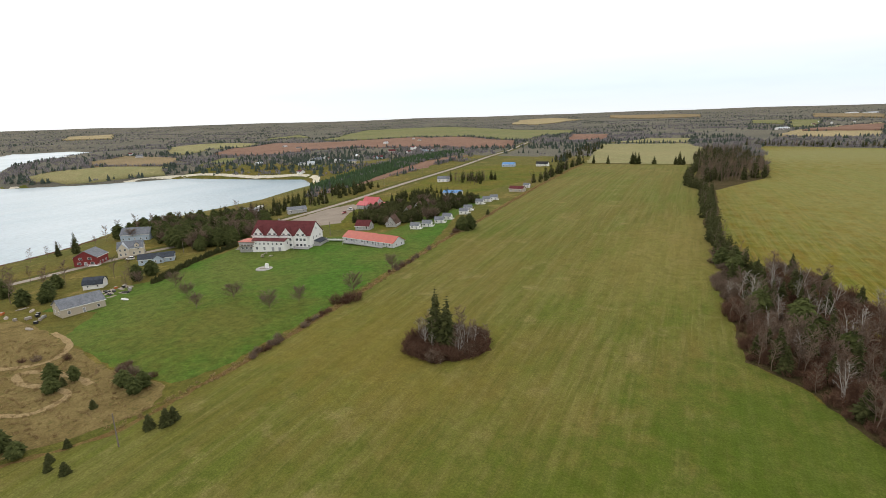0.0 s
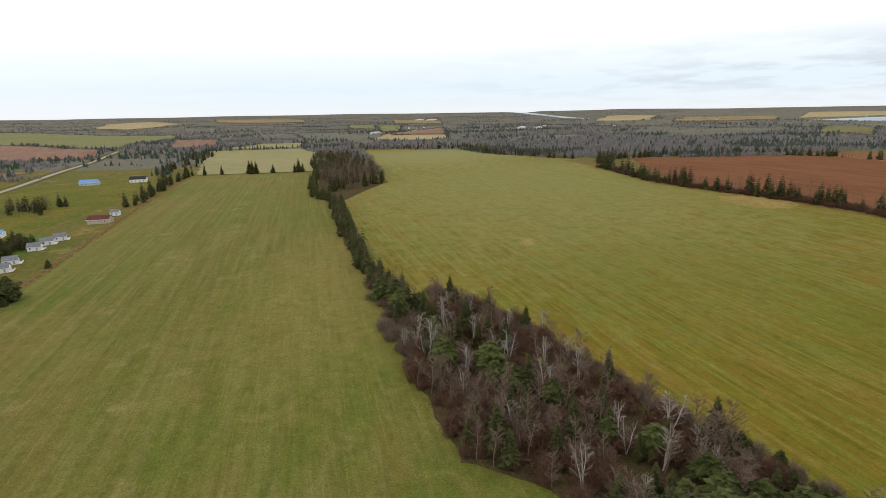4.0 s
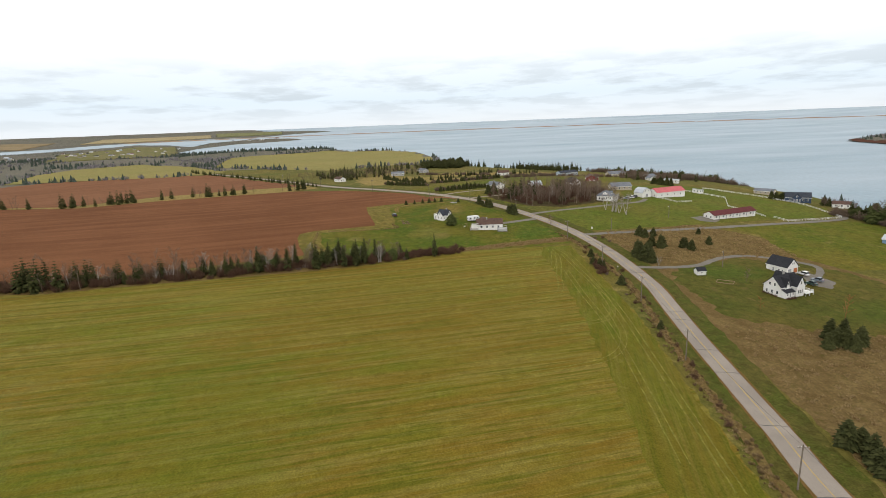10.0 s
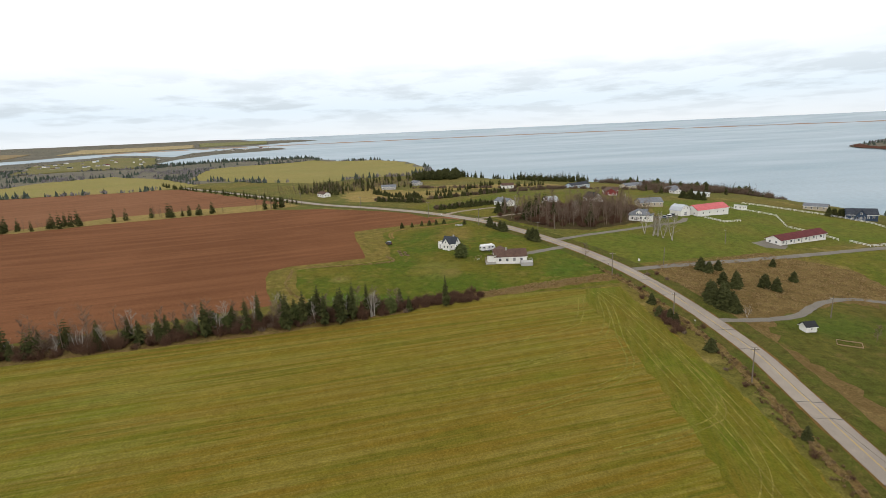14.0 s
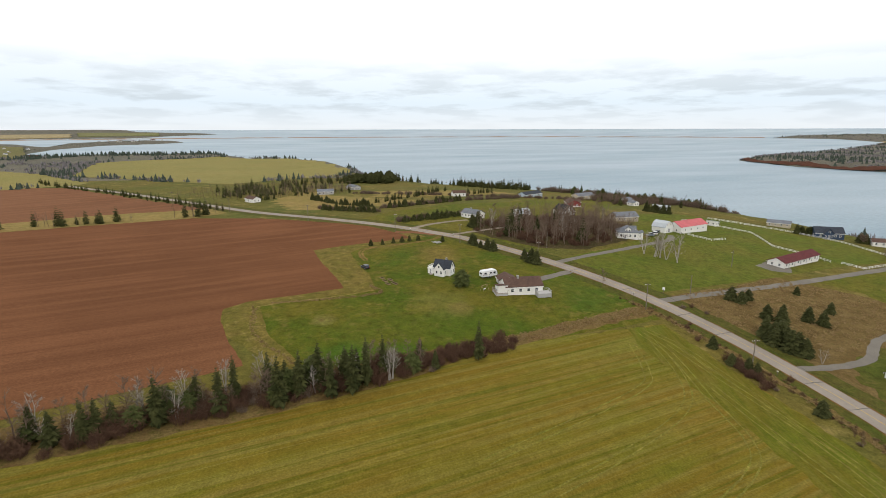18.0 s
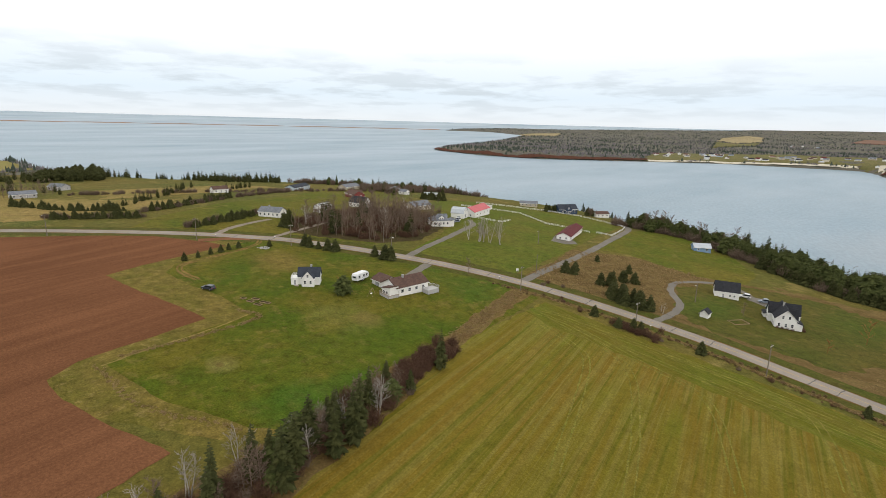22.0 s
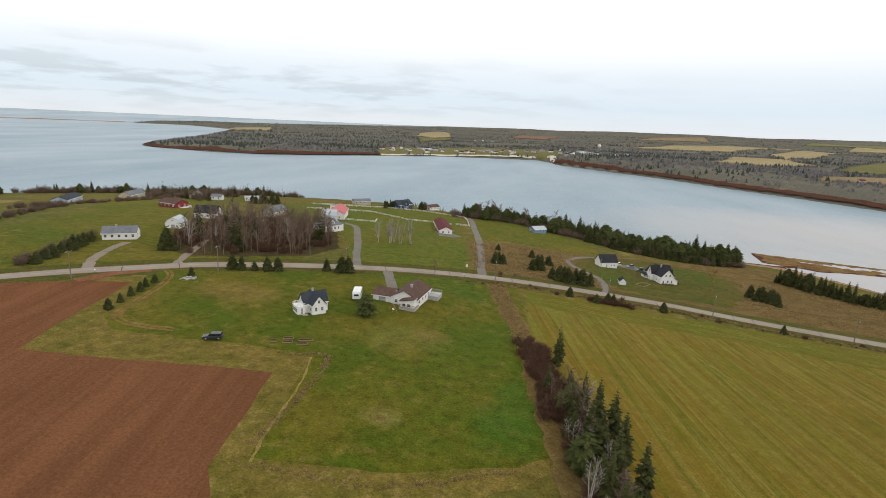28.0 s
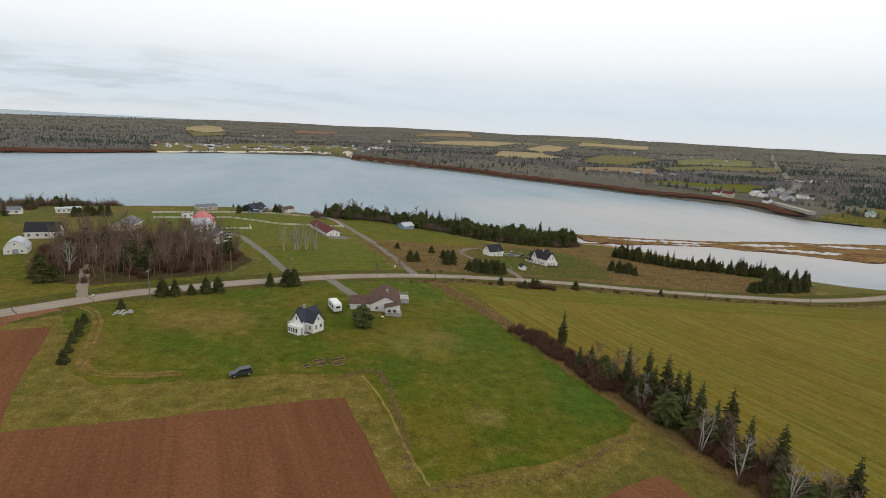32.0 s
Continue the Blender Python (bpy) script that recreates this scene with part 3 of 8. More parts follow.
# ---- ground and sea, to the horizon ----
def lay_ground():
    gx = spread(-4700, 4900, -450, 798, 6.0, 1.03)
    gy = spread(-4700, 4900, -168, 558, 6.0, 1.03)
    X, Y = np.meshgrid(gx, gy)
    far = np.hypot(X - 150, Y - 130)
    keep = far < 4720
    draw_in = np.minimum(1, 4720 / np.maximum(far, 1))
    X, Y = 150 + (X - 150) * draw_in, 130 + (Y - 130) * draw_in
    Z = land(X, Y)
    nx = len(gx)
    idx = np.arange(X.size).reshape(X.shape)
    ok = keep[:-1, :-1] | keep[1:, :-1] | keep[:-1, 1:] | keep[1:, 1:]
    quads = np.stack([idx[:-1, :-1][ok], idx[:-1, 1:][ok], idx[1:, 1:][ok], idx[1:, :-1][ok]], 1)
    verts = np.stack([X.ravel(), Y.ravel(), Z.ravel()], 1)
    me = mesh_of("ground", verts.tolist(), quads.tolist(), LAND, True)
    me.materials.append(DIRT)
    # bare earth where the shore falls steeply
    cx, cy = (X[1:, 1:] + X[:-1, :-1]) / 2, (Y[1:, 1:] + Y[:-1, :-1]) / 2
    shore = np.maximum(edge_distance(cx, cy, HOME + HOME_FAR), np.maximum(edge_distance(cx, cy, SOUTH), edge_distance(cx, cy, NORTH)))
    steep = (cy > -230) & (shore < 9 + 0.12 * (X[1:, 1:] - X[:-1, :-1])) & (np.hypot(cx - 150, cy - 130) < 2300) & ~((cx < -450) & (cy > -100)) & ~((cx > -60) & (cx < 120) & (cy > -60))
    me.materials.append(HAZED_LAND)
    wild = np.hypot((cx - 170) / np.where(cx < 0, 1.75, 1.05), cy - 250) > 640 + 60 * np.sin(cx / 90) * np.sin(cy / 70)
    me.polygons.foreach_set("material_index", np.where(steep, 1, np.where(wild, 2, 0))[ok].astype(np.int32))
    tagged(new("ground", me), "rolling farmland with rough autumn grass above red earth banks", "ground", kind="structure")
    W = bowl(X, Y)
    wv = np.stack([X.ravel(), Y.ravel(), W.ravel()], 1)
    tagged(new("water", mesh_of("water", wv.tolist(), quads.tolist(), SEA, True)), "calm pale grey-blue sea and river mouth under cloud", "water", kind="structure")


lay_ground()

ROAD_LINE = [(-720, 1250), (-590, 900), (-476, 618), (-383, 369), (-348, 270), (-329, 181), (-327, 136), (-331, 105), (-327, 62), (-320, 20), (-285, -28), (-200, -52), (-100, -26), (-40, 8), (10, 32), (60, 52), (104, 60), (131, 59.2), (153, 58.6), (184, 58), (205, 57.4), (225, 57.2), (250, 60.5), (273, 65.5),
             (296, 73), (318, 83), (337, 94), (355, 105.5), (370, 116), (385, 127), (396, 138), (418, 161), (452, 202), (493, 251), (566, 316), (644, 391), (727, 482), (900, 660), (1100, 900)]


# ---- fields, lawns, rough ground ----
drape("field_west", [(-133, 10), (-126, 30), (-132, 63), (-145, 109), (-174, 198), (-193, 262), (-259, 465), (-313, 634), (-178, 641), (-163, 600), (-126, 450), (-104, 405), (-76, 297), (-57, 253), (-49, 223), (-40, 190), (-24, 146), (-11, 140), (5, 124), (20, 104), (40, 90), (84, 68), (30, 48), (-40, 22), (-100, -8)],
      FIELD_WEST, 0.10, "long hay field of worn olive-green autumn turf", 6.0, "field")
drape("field_east", [(98, 73), (118, 71.5), (148, 71.5), (178, 71), (200, 71.5), (228, 74), (262, 78.5), (276, 80), (272, 95), (262, 140), (250, 180), (237, 208), (226, 240), (210, 281), (199, 335), (176, 377), (125, 452), (113, 552), (110, 690), (76, 822), (31, 890), (-20, 1100), (-140, 1131), (-214, 1122), (-114, 668), (-80, 500), (-116, 462), (-108, 421), (-64, 277), (-44, 234), (-16, 200), (1, 177), (16, 163), (29, 148), (42, 128), (48, 106), (70, 84)],
      FIELD_EAST, 0.10, "mown grass field with faint machine lines", 6.0, "field")
drape("headland", [(98, 73.5), (118, 72), (148, 72), (178, 71.5), (200, 72), (228, 74.5), (262, 79), (275, 80.5), (272, 93), (262, 96), (230, 92), (200, 90), (160, 90), (120, 91), (96, 91), (82, 91)], FIELD_ROAD, 0.135, "turning strip of the mown field along the road", 6.0, "field")
drape("hay_patch", [(138, 384), (142, 392), (153, 396), (166, 394), (175, 382), (174, 364), (163, 355), (149, 357), (140, 368)], TAN_GRASS, 0.3, "round patch of bleached straw at the field edge", 4.0, "field")
drape("field_far_west", [(-311, 642), (-487, 1060), (-340, 1150), (-200, 900), (-180, 649)], FIELD_PALE, 0.5, "pale far hay field beyond a gap in the trees", 20.0, "field")
drape("ploughed_field", [(302, 214), (313, 182.5), (331, 188), (350, 194.5), (368, 199), (374, 187), (380, 171), (387, 153), (398, 158), (420, 174), (432, 190), (462, 240), (474, 285), (458, 340), (437, 388), (404, 430), (405, 524), (399, 670), (350, 718), (262, 700), (174, 662), (150, 560), (136, 460), (187, 382), (208, 341), (216, 296), (229, 262), (242, 235), (256, 205), (272, 213), (288, 219), (296, 220)],
      SOIL, 0.20, "bare ploughed red field", 6.0, "field", 0.04)
drape("ploughed_field_far", [(412, 520), (413, 446), (469, 405), (505, 352), (520, 287), (614, 380), (712, 480), (725, 532), (674, 685), (506, 751), (390, 770)], SOIL_PALE, 0.4, "paler harrowed red field behind a tree row", 18.0, "field")
drape("field_margin", [(404, 430), (437, 388), (458, 340), (474, 285), (492, 268), (520, 287), (505, 352), (469, 405), (413, 446), (412, 520), (390, 770), (399, 670), (405, 524)], TAN_GRASS, 0.3, "bleached grass margin between two ploughed fields", 9.0, "field")
drape("seaside_field", [(900, 195), (1260, 225), (1480, 500), (1590, 565), (1274, 720), (896, 576), (780, 400), (740, 331)], SEASIDE, 0.6, "pale hay field above the sea", 24.0, "field")
drape("inland_field", [(671, 741), (678, 703), (691, 619), (700, 535), (738, 494), (772, 489), (961, 643), (1160, 869), (978, 883), (843, 845)], SEASIDE, 0.6, "pale hay field behind a ploughed one", 24.0, "field")
drape("stubble_edge", [(246, 186), (258, 200), (285, 222), (304, 220), (318, 190), (368, 204), (396, 170), (398, 152), (384, 136), (360, 120), (330, 120), (290, 130), (260, 160)], STUBBLE, 0.11, "strip of pale stubble between the lawn and the ploughed soil", 6.0, "field")
drape("house_lawn", [(310, 171), (298, 209), (276, 203), (256, 191), (250, 184), (262, 141), (272, 100), (279, 79), (296, 82), (320, 93), (340, 106), (357, 117), (372, 128), (387, 136), (389, 146), (379, 160), (371, 176), (361, 182), (342, 178), (326, 173)],
      HOUSE_LAWN, 0.18, "mown lawn round the two houses", 6.0, "lawn", 0.06)
drape("hedge_floor_east", [(288, 78), (284, 77), (270, 112), (257, 145), (247, 162), (235, 190), (227, 214), (217, 246), (202, 286), (192, 335), (170, 374), (120, 448), (106, 552), (98, 660), (112, 662), (120, 555), (133, 456), (184, 380), (206, 341), (214, 296), (228, 260), (238, 232), (246, 202), (254, 178), (262, 154), (269, 132), (280, 106), (290, 82)],
      WEEDY, 0.21, "tangled brown undergrowth along the hedgerow", 6.0, "undergrowth")
drape("belt_floor", [(-178, 641), (-163, 600), (-126, 450), (-104, 405), (-76, 297), (-57, 253), (-49, 223), (-40, 190), (-24, 146), (-11, 140), (5, 124), (20, 104), (34, 92), (46, 106), (42, 128), (29, 148), (16, 163), (1, 177), (-14, 200), (-42, 234), (-62, 277), (-100, 415), (-84, 498), (-150, 640)],
      WOODFLOOR, 0.15, "leaf litter and brush under the tree belt", 6.0, "undergrowth")
drape("hotel_lawn", [(-250, 44), (-226, 57), (-206, 41), (-165, 42), (-138, 48), (-136, 62), (-149, 109), (-178, 196), (-215, 260), (-240, 330), (-262, 340), (-236, 262), (-222, 205), (-240, 188), (-262, 170), (-280, 148), (-268, 112), (-254, 86), (-262, 60)],
      LAWN_BRIGHT, 0.12, "bright green hotel lawn", 6.0, "lawn")
drape("cabin_lawn", [(-240, 330), (-262, 342), (-330, 330), (-340, 280), (-300, 215), (-262, 196), (-245, 206), (-225, 210), (-236, 262)], LAWN, 0.11, "lawn among the cabins", 6.0, "lawn")
drape("meadow_west", [(-262, 345), (-345, 340), (-390, 420), (-440, 560), (-395, 600), (-320, 590), (-280, 470)], LAWN, 0.16, "roadside meadow", 12.0, "lawn")
drape("hedge_floor_west", [(-133.4, 8), (-131.6, 10), (-124.8, 30), (-131.7, 63), (-144.9, 109), (-174, 198), (-192.2, 262), (-257, 465), (-310, 634), (-315, 632), (-261, 463), (-195, 260), (-175.8, 196), (-146.6, 108), (-133.2, 62), (-126.6, 30)], WEEDY, 0.2, "brown weedy fence line between lawn and field", 6.0, "undergrowth")
drape("scrub_west", [(-206, 40), (-165, 41), (-138, 47), (-130, 40), (-130, 30), (-136, 8), (-160, -20), (-240, -30), (-262, 10), (-248, 36)], SCRUB_PALE, 0.14, "dry scrubby ground with straw-coloured grass", 6.0, "scrub")
drape("scrub_roadside", [(300, 65), (310, 30), (322, 4), (300, -20), (262, -26), (230, -48), (190, -52), (150, -40), (108, -2), (100, 30), (104, 48), (150, 49), (205, 49), (252, 54), (276, 60)], SCRUB, 0.10, "rough brown grassland beside the road", 6.0, "scrub")
drape("farm_lawn", [(262, 8), (257, -22), (243, -34), (223, -42), (194, -38), (184, -20), (186, 5), (195, 40), (215, 45), (240, 45), (250, 36), (258, 20)], FARM_LAWN, 0.18, "mown lawn round the white farmhouse", 4.0, "lawn", 0.7)
drape("motel_lawn", [(303, 66), (312, 34), (322, 2), (338, -40), (352, -88), (378, -100), (412, -84), (440, -70), (470, -40), (460, 0), (420, 20), (388, 24), (362, 60), (344, 92), (322, 78)], LAWN_FRESH, 0.12, "open lawn round the motel and the barn", 6.0, "lawn")
drape("shore_lawn", [(342, -92), (330, -110), (290, -100), (256, -60), (252, -34), (270, -20), (304, -22), (318, -10), (330, -45)], LAWN, 0.12, "grass sloping to the shore", 6.0, "lawn")
drape("east_lawn", [(362, 96), (380, 70), (400, 100), (430, 96), (470, 40), (520, -30), (560, -60), (600, -60), (560, 20), (520, 70), (500, 120), (470, 160), (440, 182), (424, 160), (400, 132)], LAWN, 0.11, "lawns among the seaside cottages", 6.0, "lawn")
drape("wood_floor_east", [(414, 116), (398, 119), (384, 112), (362, 92), (360, 72), (374, 48), (392, 24), (440, 30), (446, 50), (432, 86)], WOODFLOOR, 0.2, "leaf litter under bare trees", 6.0, "undergrowth")
drape("marsh_flat", [(146, -126), (150, -154), (122, -150), (74, -145), (19, -144), (-37, -154), (-78, -151), (-148, -157), (-196, -114), (-110, -95), (-58, -78), (-34, -90), (-9, -103), (28, -112), (42, -121), (95, -121), (118, -116)], MARSHY, 0.10, "brown salt marsh at low tide", 6.0, "marsh", 0.5)
for pool in ([(126, -136), (98, -139), (60, -137), (30, -133), (52, -130), (96, -131)], [(22, -131), (-8, -137), (-40, -134), (-26, -128), (4, -125)], [(8, -118), (-24, -117), (-60, -106), (-46, -100), (-16, -109)], [(-58, -142), (-96, -140), (-120, -132), (-84, -130)], [(84, -125), (62, -127), (44, -125), (60, -122)]):
    drape("tidal_pool", pool, SEA, 0.16, "shallow tidal pool shining in the salt marsh", 6.0, "water", 0.6)
drape("beach", [(172, -112), (142, -110), (110, -82), (86, -50), (92, -46), (118, -78), (146, -100), (172, -104)], SAND, 0.15, "wet reddish sand", 6.0, "beach")

TRACK_GREY = paving("tan_gravel", (0.185, 0.148, 0.112), (0.23, 0.187, 0.143))
PALE_SAND = scrub("pale_shingle", (0.55, 0.52, 0.48), (0.45, 0.42, 0.38), (0.6, 0.58, 0.55), 10)
# ---- road and lanes ----
ribbon("straw_strip", [(310, 172), (305, 184), (300, 202), (297, 210)], 0.5, TAN_GRASS, 0.22, "thin strip of bleached tall grass along the garden edge", 1.5, 0, 0.2, 3, "grass")
ribbon("shingle_shore", [(-588, 424), (-672, 470), (-750, 430), (-888, 382), (-932, 254), (-1004, 172)], 9, PALE_SAND, 0.25, "pale shingle along the bay", 8.0, 0, 1.0, 3, "beach")
ribbon("red_bank", [(-184, -312), (-180, -345), (-176, -425), (-103, -498), (-51, -556), (7, -635), (81, -720), (172, -842), (290, -960), (408, -1086), (424, -1140)], 11, DIRT, 2.6, "dark red earth bank across the water", 9.0, -7, 2.0, 4, "bank")
ribbon("red_point", [(849, -1000), (1020, -795), (1172, -750), (1402, -780), (1550, -930), (1900, -1500), (2319, -2192)], 16, DIRT, 3.0, "dark red earth bank of the far point", 14.0, -9, 3.0, 4, "bank")
ribbon("village_beach", [(424, -1149), (478, -1241), (725, -1138), (849, -1000)], 14, PALE_SAND, 1.2, "pale beach below the far village", 12.0, -4, 2.0, 3, "beach")
ribbon("verge", ROAD_LINE, 19, VERGE, 0.16, "green grassy road verge", 4.0, 0, 0.8, 5, "verge")
ribbon("ditch", ROAD_LINE[11:25], 2.4, WEEDY, 0.22, "ditch full of rusty dead weeds beside the road", 2.0, 8.6, 0.7, 3, "ditch")
ribbon("road", ROAD_LINE, 6.35, ROAD, 0.32, "worn pale two-lane country road", 3.0, 0, 0.05, 5, "road", 0.06)
ribbon("shoulder", ROAD_LINE, 7.5, TRACK, 0.25, "gravel shoulder of the road", 4.0, 0, 0.35, 3, "road")
LINE_PAINT = plain("road_paint", (0.55, 0.36, 0.06), 0.7, 0.4, 0.8)
ribbon("road_marking", ROAD_LINE[14:33], 0.16, LINE_PAINT, 0.54, "faded yellow centre line", 3.0, 0, 0.03, 2, "marking")
PATCH = paving("tar_patch", (0.075, 0.07, 0.065), (0.11, 0.10, 0.09))


def road_cracks():
    """Dark sealed cracks straight across the road."""
    pts = resample(ROAD_LINE[14:33], 1.0)
    rng = random.Random(5)
    near = [min(range(len(pts) - 3), key=lambda k: abs(pts[k][0] - x)) for x in (110, 133, 158, 171, 193, 199, 227, 239, 268, 283, 306, 329)]
    far = [min(range(len(pts) - 3), key=lambda k: abs(pts[k][0] - x)) for x in (20, 44, 78, 348, 371, 390, 402, 431, 460)]
    for at in near + far:
        (x, y), (a, b) = pts[at], pts[at + 2]
        d = Vector((a - x, b - y, 0)).normalized()
        n = Vector((-d.y, d.x, 0))
        verts = []
        for k in range(7):
            o = -3.3 + 6.6 * k / 6
            w = rng.uniform(0.08, 0.2)
            j = rng.uniform(-0.15, 0.15)
            for s in (-w, w):
                p = Vector((x, y, 0)) + n * o + d * (s + j)
                verts.append((p.x, p.y, height_at(p.x, p.y) + 0.32 * float(settle(p.x, p.y)) + 0.075 - 0.06 * (o / 3.3) ** 2))
        faces = [(2 * k, 2 * k + 1, 2 * k + 3, 2 * k + 2) for k in range(6)]
        tagged(new("road_seam", mesh_of("road_seam", verts, faces, PATCH)), "dark tar seam across the road", "road", kind="structure")


road_cracks()
ribbon("motel_lane", [(294, 72), (299, 56), (306, 30), (314, 2), (330, -45), (347, -91), (362, -95)], 3.8, LANE, 0.30, "grey gravel lane to the shore", 3.0, 0, 0.25, 3)
ribbon("barn_lane", [(338, 96), (348, 78), (359, 56), (372, 32), (381, 17), (392, 10)], 3.4, LANE, 0.30, "gravel lane to the barn", 3.0, 0, 0.25, 3)
ribbon("farm_drive", [(246, 59), (247, 44), (251, 30), (262, 16), (267, 2), (263, -12), (256, -22), (246, -18), (240, -12), (233, -10)], 2.8, LANE, 0.32, "curving gravel drive to the farmhouse", 2.0, 0, 0.25, 3)
ribbon("bungalow_drive", [(327, 92), (322, 101), (315, 113), (313, 119)], 3.6, LANE, 0.30, "gravel drive to the bungalow", 2.0, 0, 0.2, 3)
ribbon("wood_drive", [(392, 131), (398, 120), (404, 108), (412, 94)], 2.8, TRACK_GREY, 0.3, "dirt drive into the bare wood", 2.0, 0, 0.3, 3)
ribbon("cottage_drive", [(409, 151), (420, 140), (428, 126), (432, 116)], 3.4, TRACK_GREY, 0.3, "dirt drive to a cottage", 2.0, 0, 0.4, 3)
for off in (-0.7, 0.7):
    ribbon("wheel_rut", [(391, 137), (384, 141), (378, 150), (373, 163), (369, 173), (364, 177), (356, 177), (348, 175)], 0.95, WORN, 0.225, "worn wheel rut of the track round the lawn", 2.0, off, 0.25, 2)
ribbon("field_entrance", [(394, 140), (399, 149), (402, 160)], 5.5, SOIL_PALE, 0.27, "red earth field entrance", 2.0, 0, 0.7, 3)
ribbon("sand_track", [(-200, -5), (-175, 8), (-159, 15), (-152, 21), (-155, 29), (-163, 28), (-175, 23), (-183, 24), (-180, 28), (-168, 33), (-157, 35)], 2.0, SAND_TRACK, 0.30, "winding sandy track in the scrub", 2.0, 0, 0.3, 3)
ribbon("scrub_track", [(-215, 12), (-194, 21), (-186, 32), (-196, 40), (-215, 40)], 2.0, SAND_TRACK, 0.30, "sandy side track in the scrub", 2.0, 0, 0.3, 3)
drape("hotel_car_park", [(-322, 196), (-304, 184), (-286, 200), (-276, 214), (-300, 240), (-318, 268), (-334, 274), (-338, 250)], TRACK_GREY, 0.2, "worn gravel car park behind the hotel", 6.0, "car park")
drape("terrace", [(-276, 140), (-262, 142), (-258, 150), (-268, 158), (-286, 150)], LANE, 0.24, "paved forecourt of the hotel", 3.0, "car park")
drape("motel_court", [(330, -2), (338, 0), (345, -12), (336, -16), (328, -10)], LANE, 0.24, "small grey parking court at the motel", 3.0, "car park")
drape("farm_court", [(246, -14), (236, -18), (228, -12), (232, -6), (241, -8)], LANE, 0.36, "gravel court of the farm", 3.0, "car park")
drape("tan_meadow", [(650, 232), (587, 205), (560, 171), (537, 137), (500, 144), (506, 180), (490, 203), (496, 228), (560, 250)], TAN_GRASS, 0.16, "strip of tan uncut meadow near the sea", 8.0, "field", 0.5)
drape("shore_meadow", [(250, -44), (211, -53), (180, -90), (153, -85), (110, -20), (150, -30), (184, -24), (200, -42), (224, -46)], SCRUB, 0.155, "band of bleached grass before the shore wood", 6.0, "scrub", 0.4)
drape("tan_strip", [(629, 171), (641, 106), (650, 50), (612, 40), (566, 118), (563, 172)], TAN_GRASS, 0.18, "strip of tan grass above the cliff", 8.0, "field", 0.5)
TYRED = grass("tyre_marked_turf", (0.150, 0.128, 0.030), (0.125, 0.122, 0.022), (0.185, 0.155, 0.045), 6, 0.5)
for line in ([(202, 146), (213, 125), (229, 101), (244, 93), (265, 90)], [(191, 127), (206, 102), (216, 94), (233, 92), (256, 89), (269, 91)], [(179, 108), (188, 88), (197, 79), (219, 79), (243, 83), (262, 86)],
             [(110, 77), (150, 76), (196, 76), (225, 78.5), (258, 83), (271, 88)], [(214, 151), (237, 109), (247, 101), (264, 97)], [(118, 84), (150, 83), (185, 83), (214, 86), (240, 88)], [(-22, 238), (-12, 240), (0, 258), (7, 280), (6, 312), (-4, 350)], [(150, 120), (158, 98), (166, 86), (180, 80), (204, 80)]):
    for off in (-0.9, 0.9):
        ribbon("tyre_track", line, 0.34, TYRED, 0.175, "faint pale tyre track in the mown field", 2.0, off, 0.12, 2, "track")


# ---- trees and shrubs ----
NEEDLES = foliage("spruce_needles", (0.022, 0.026, 0.009), (0.056, 0.058, 0.021), 0.25)
PINE_NEEDLES = foliage("pine_needles", (0.026, 0.034, 0.011), (0.066, 0.074, 0.024), 0.28)
BARK = plain("dark_bark", (0.07, 0.055, 0.04), 0.95, 0.5, 0.4)
GREY_BARK = foliage("grey_twigs", (0.102, 0.070, 0.049), (0.182, 0.135, 0.101), 0.22)
PALE_BARK = foliage("birch_twigs", (0.17, 0.145, 0.12), (0.32, 0.285, 0.25), 0.2)
BIRCH_BARK = foliage("birch_bark", (0.21, 0.185, 0.16), (0.38, 0.35, 0.31), 0.2)
RED_TWIGS = foliage("red_brown_twigs", (0.064, 0.036, 0.025), (0.120, 0.068, 0.044), 0.3)
RUST_TWIGS = foliage("rusty_twigs", (0.17, 0.075, 0.03), (0.26, 0.13, 0.05), 0.2)
DEAD_WEEDS = foliage("dead_weeds", (0.105, 0.070, 0.034), (0.185, 0.130, 0.066), 0.2)
DRY_STEMS = foliage("dry_grass_stems", (0.20, 0.135, 0.06), (0.32, 0.23, 0.12), 0.2)


def stick(verts, faces, a, b, ra, rb, sides=4):
    """A tapered stick from a to b."""
    d = (b - a).normalized()
    u = d.orthogonal().normalized()
    w = d.cross(u)
    i = len(verts)
    for p, r in ((a, ra), (b, rb)):
        for k in range(sides):
            t = 2 * math.pi * k / sides
            verts.append(p + u * (r * math.cos(t)) + w * (r * math.sin(t)))
    for k in range(sides):
        n = (k + 1) % sides
        faces.append((i + k, i + n, i + sides + n, i + sides + k))


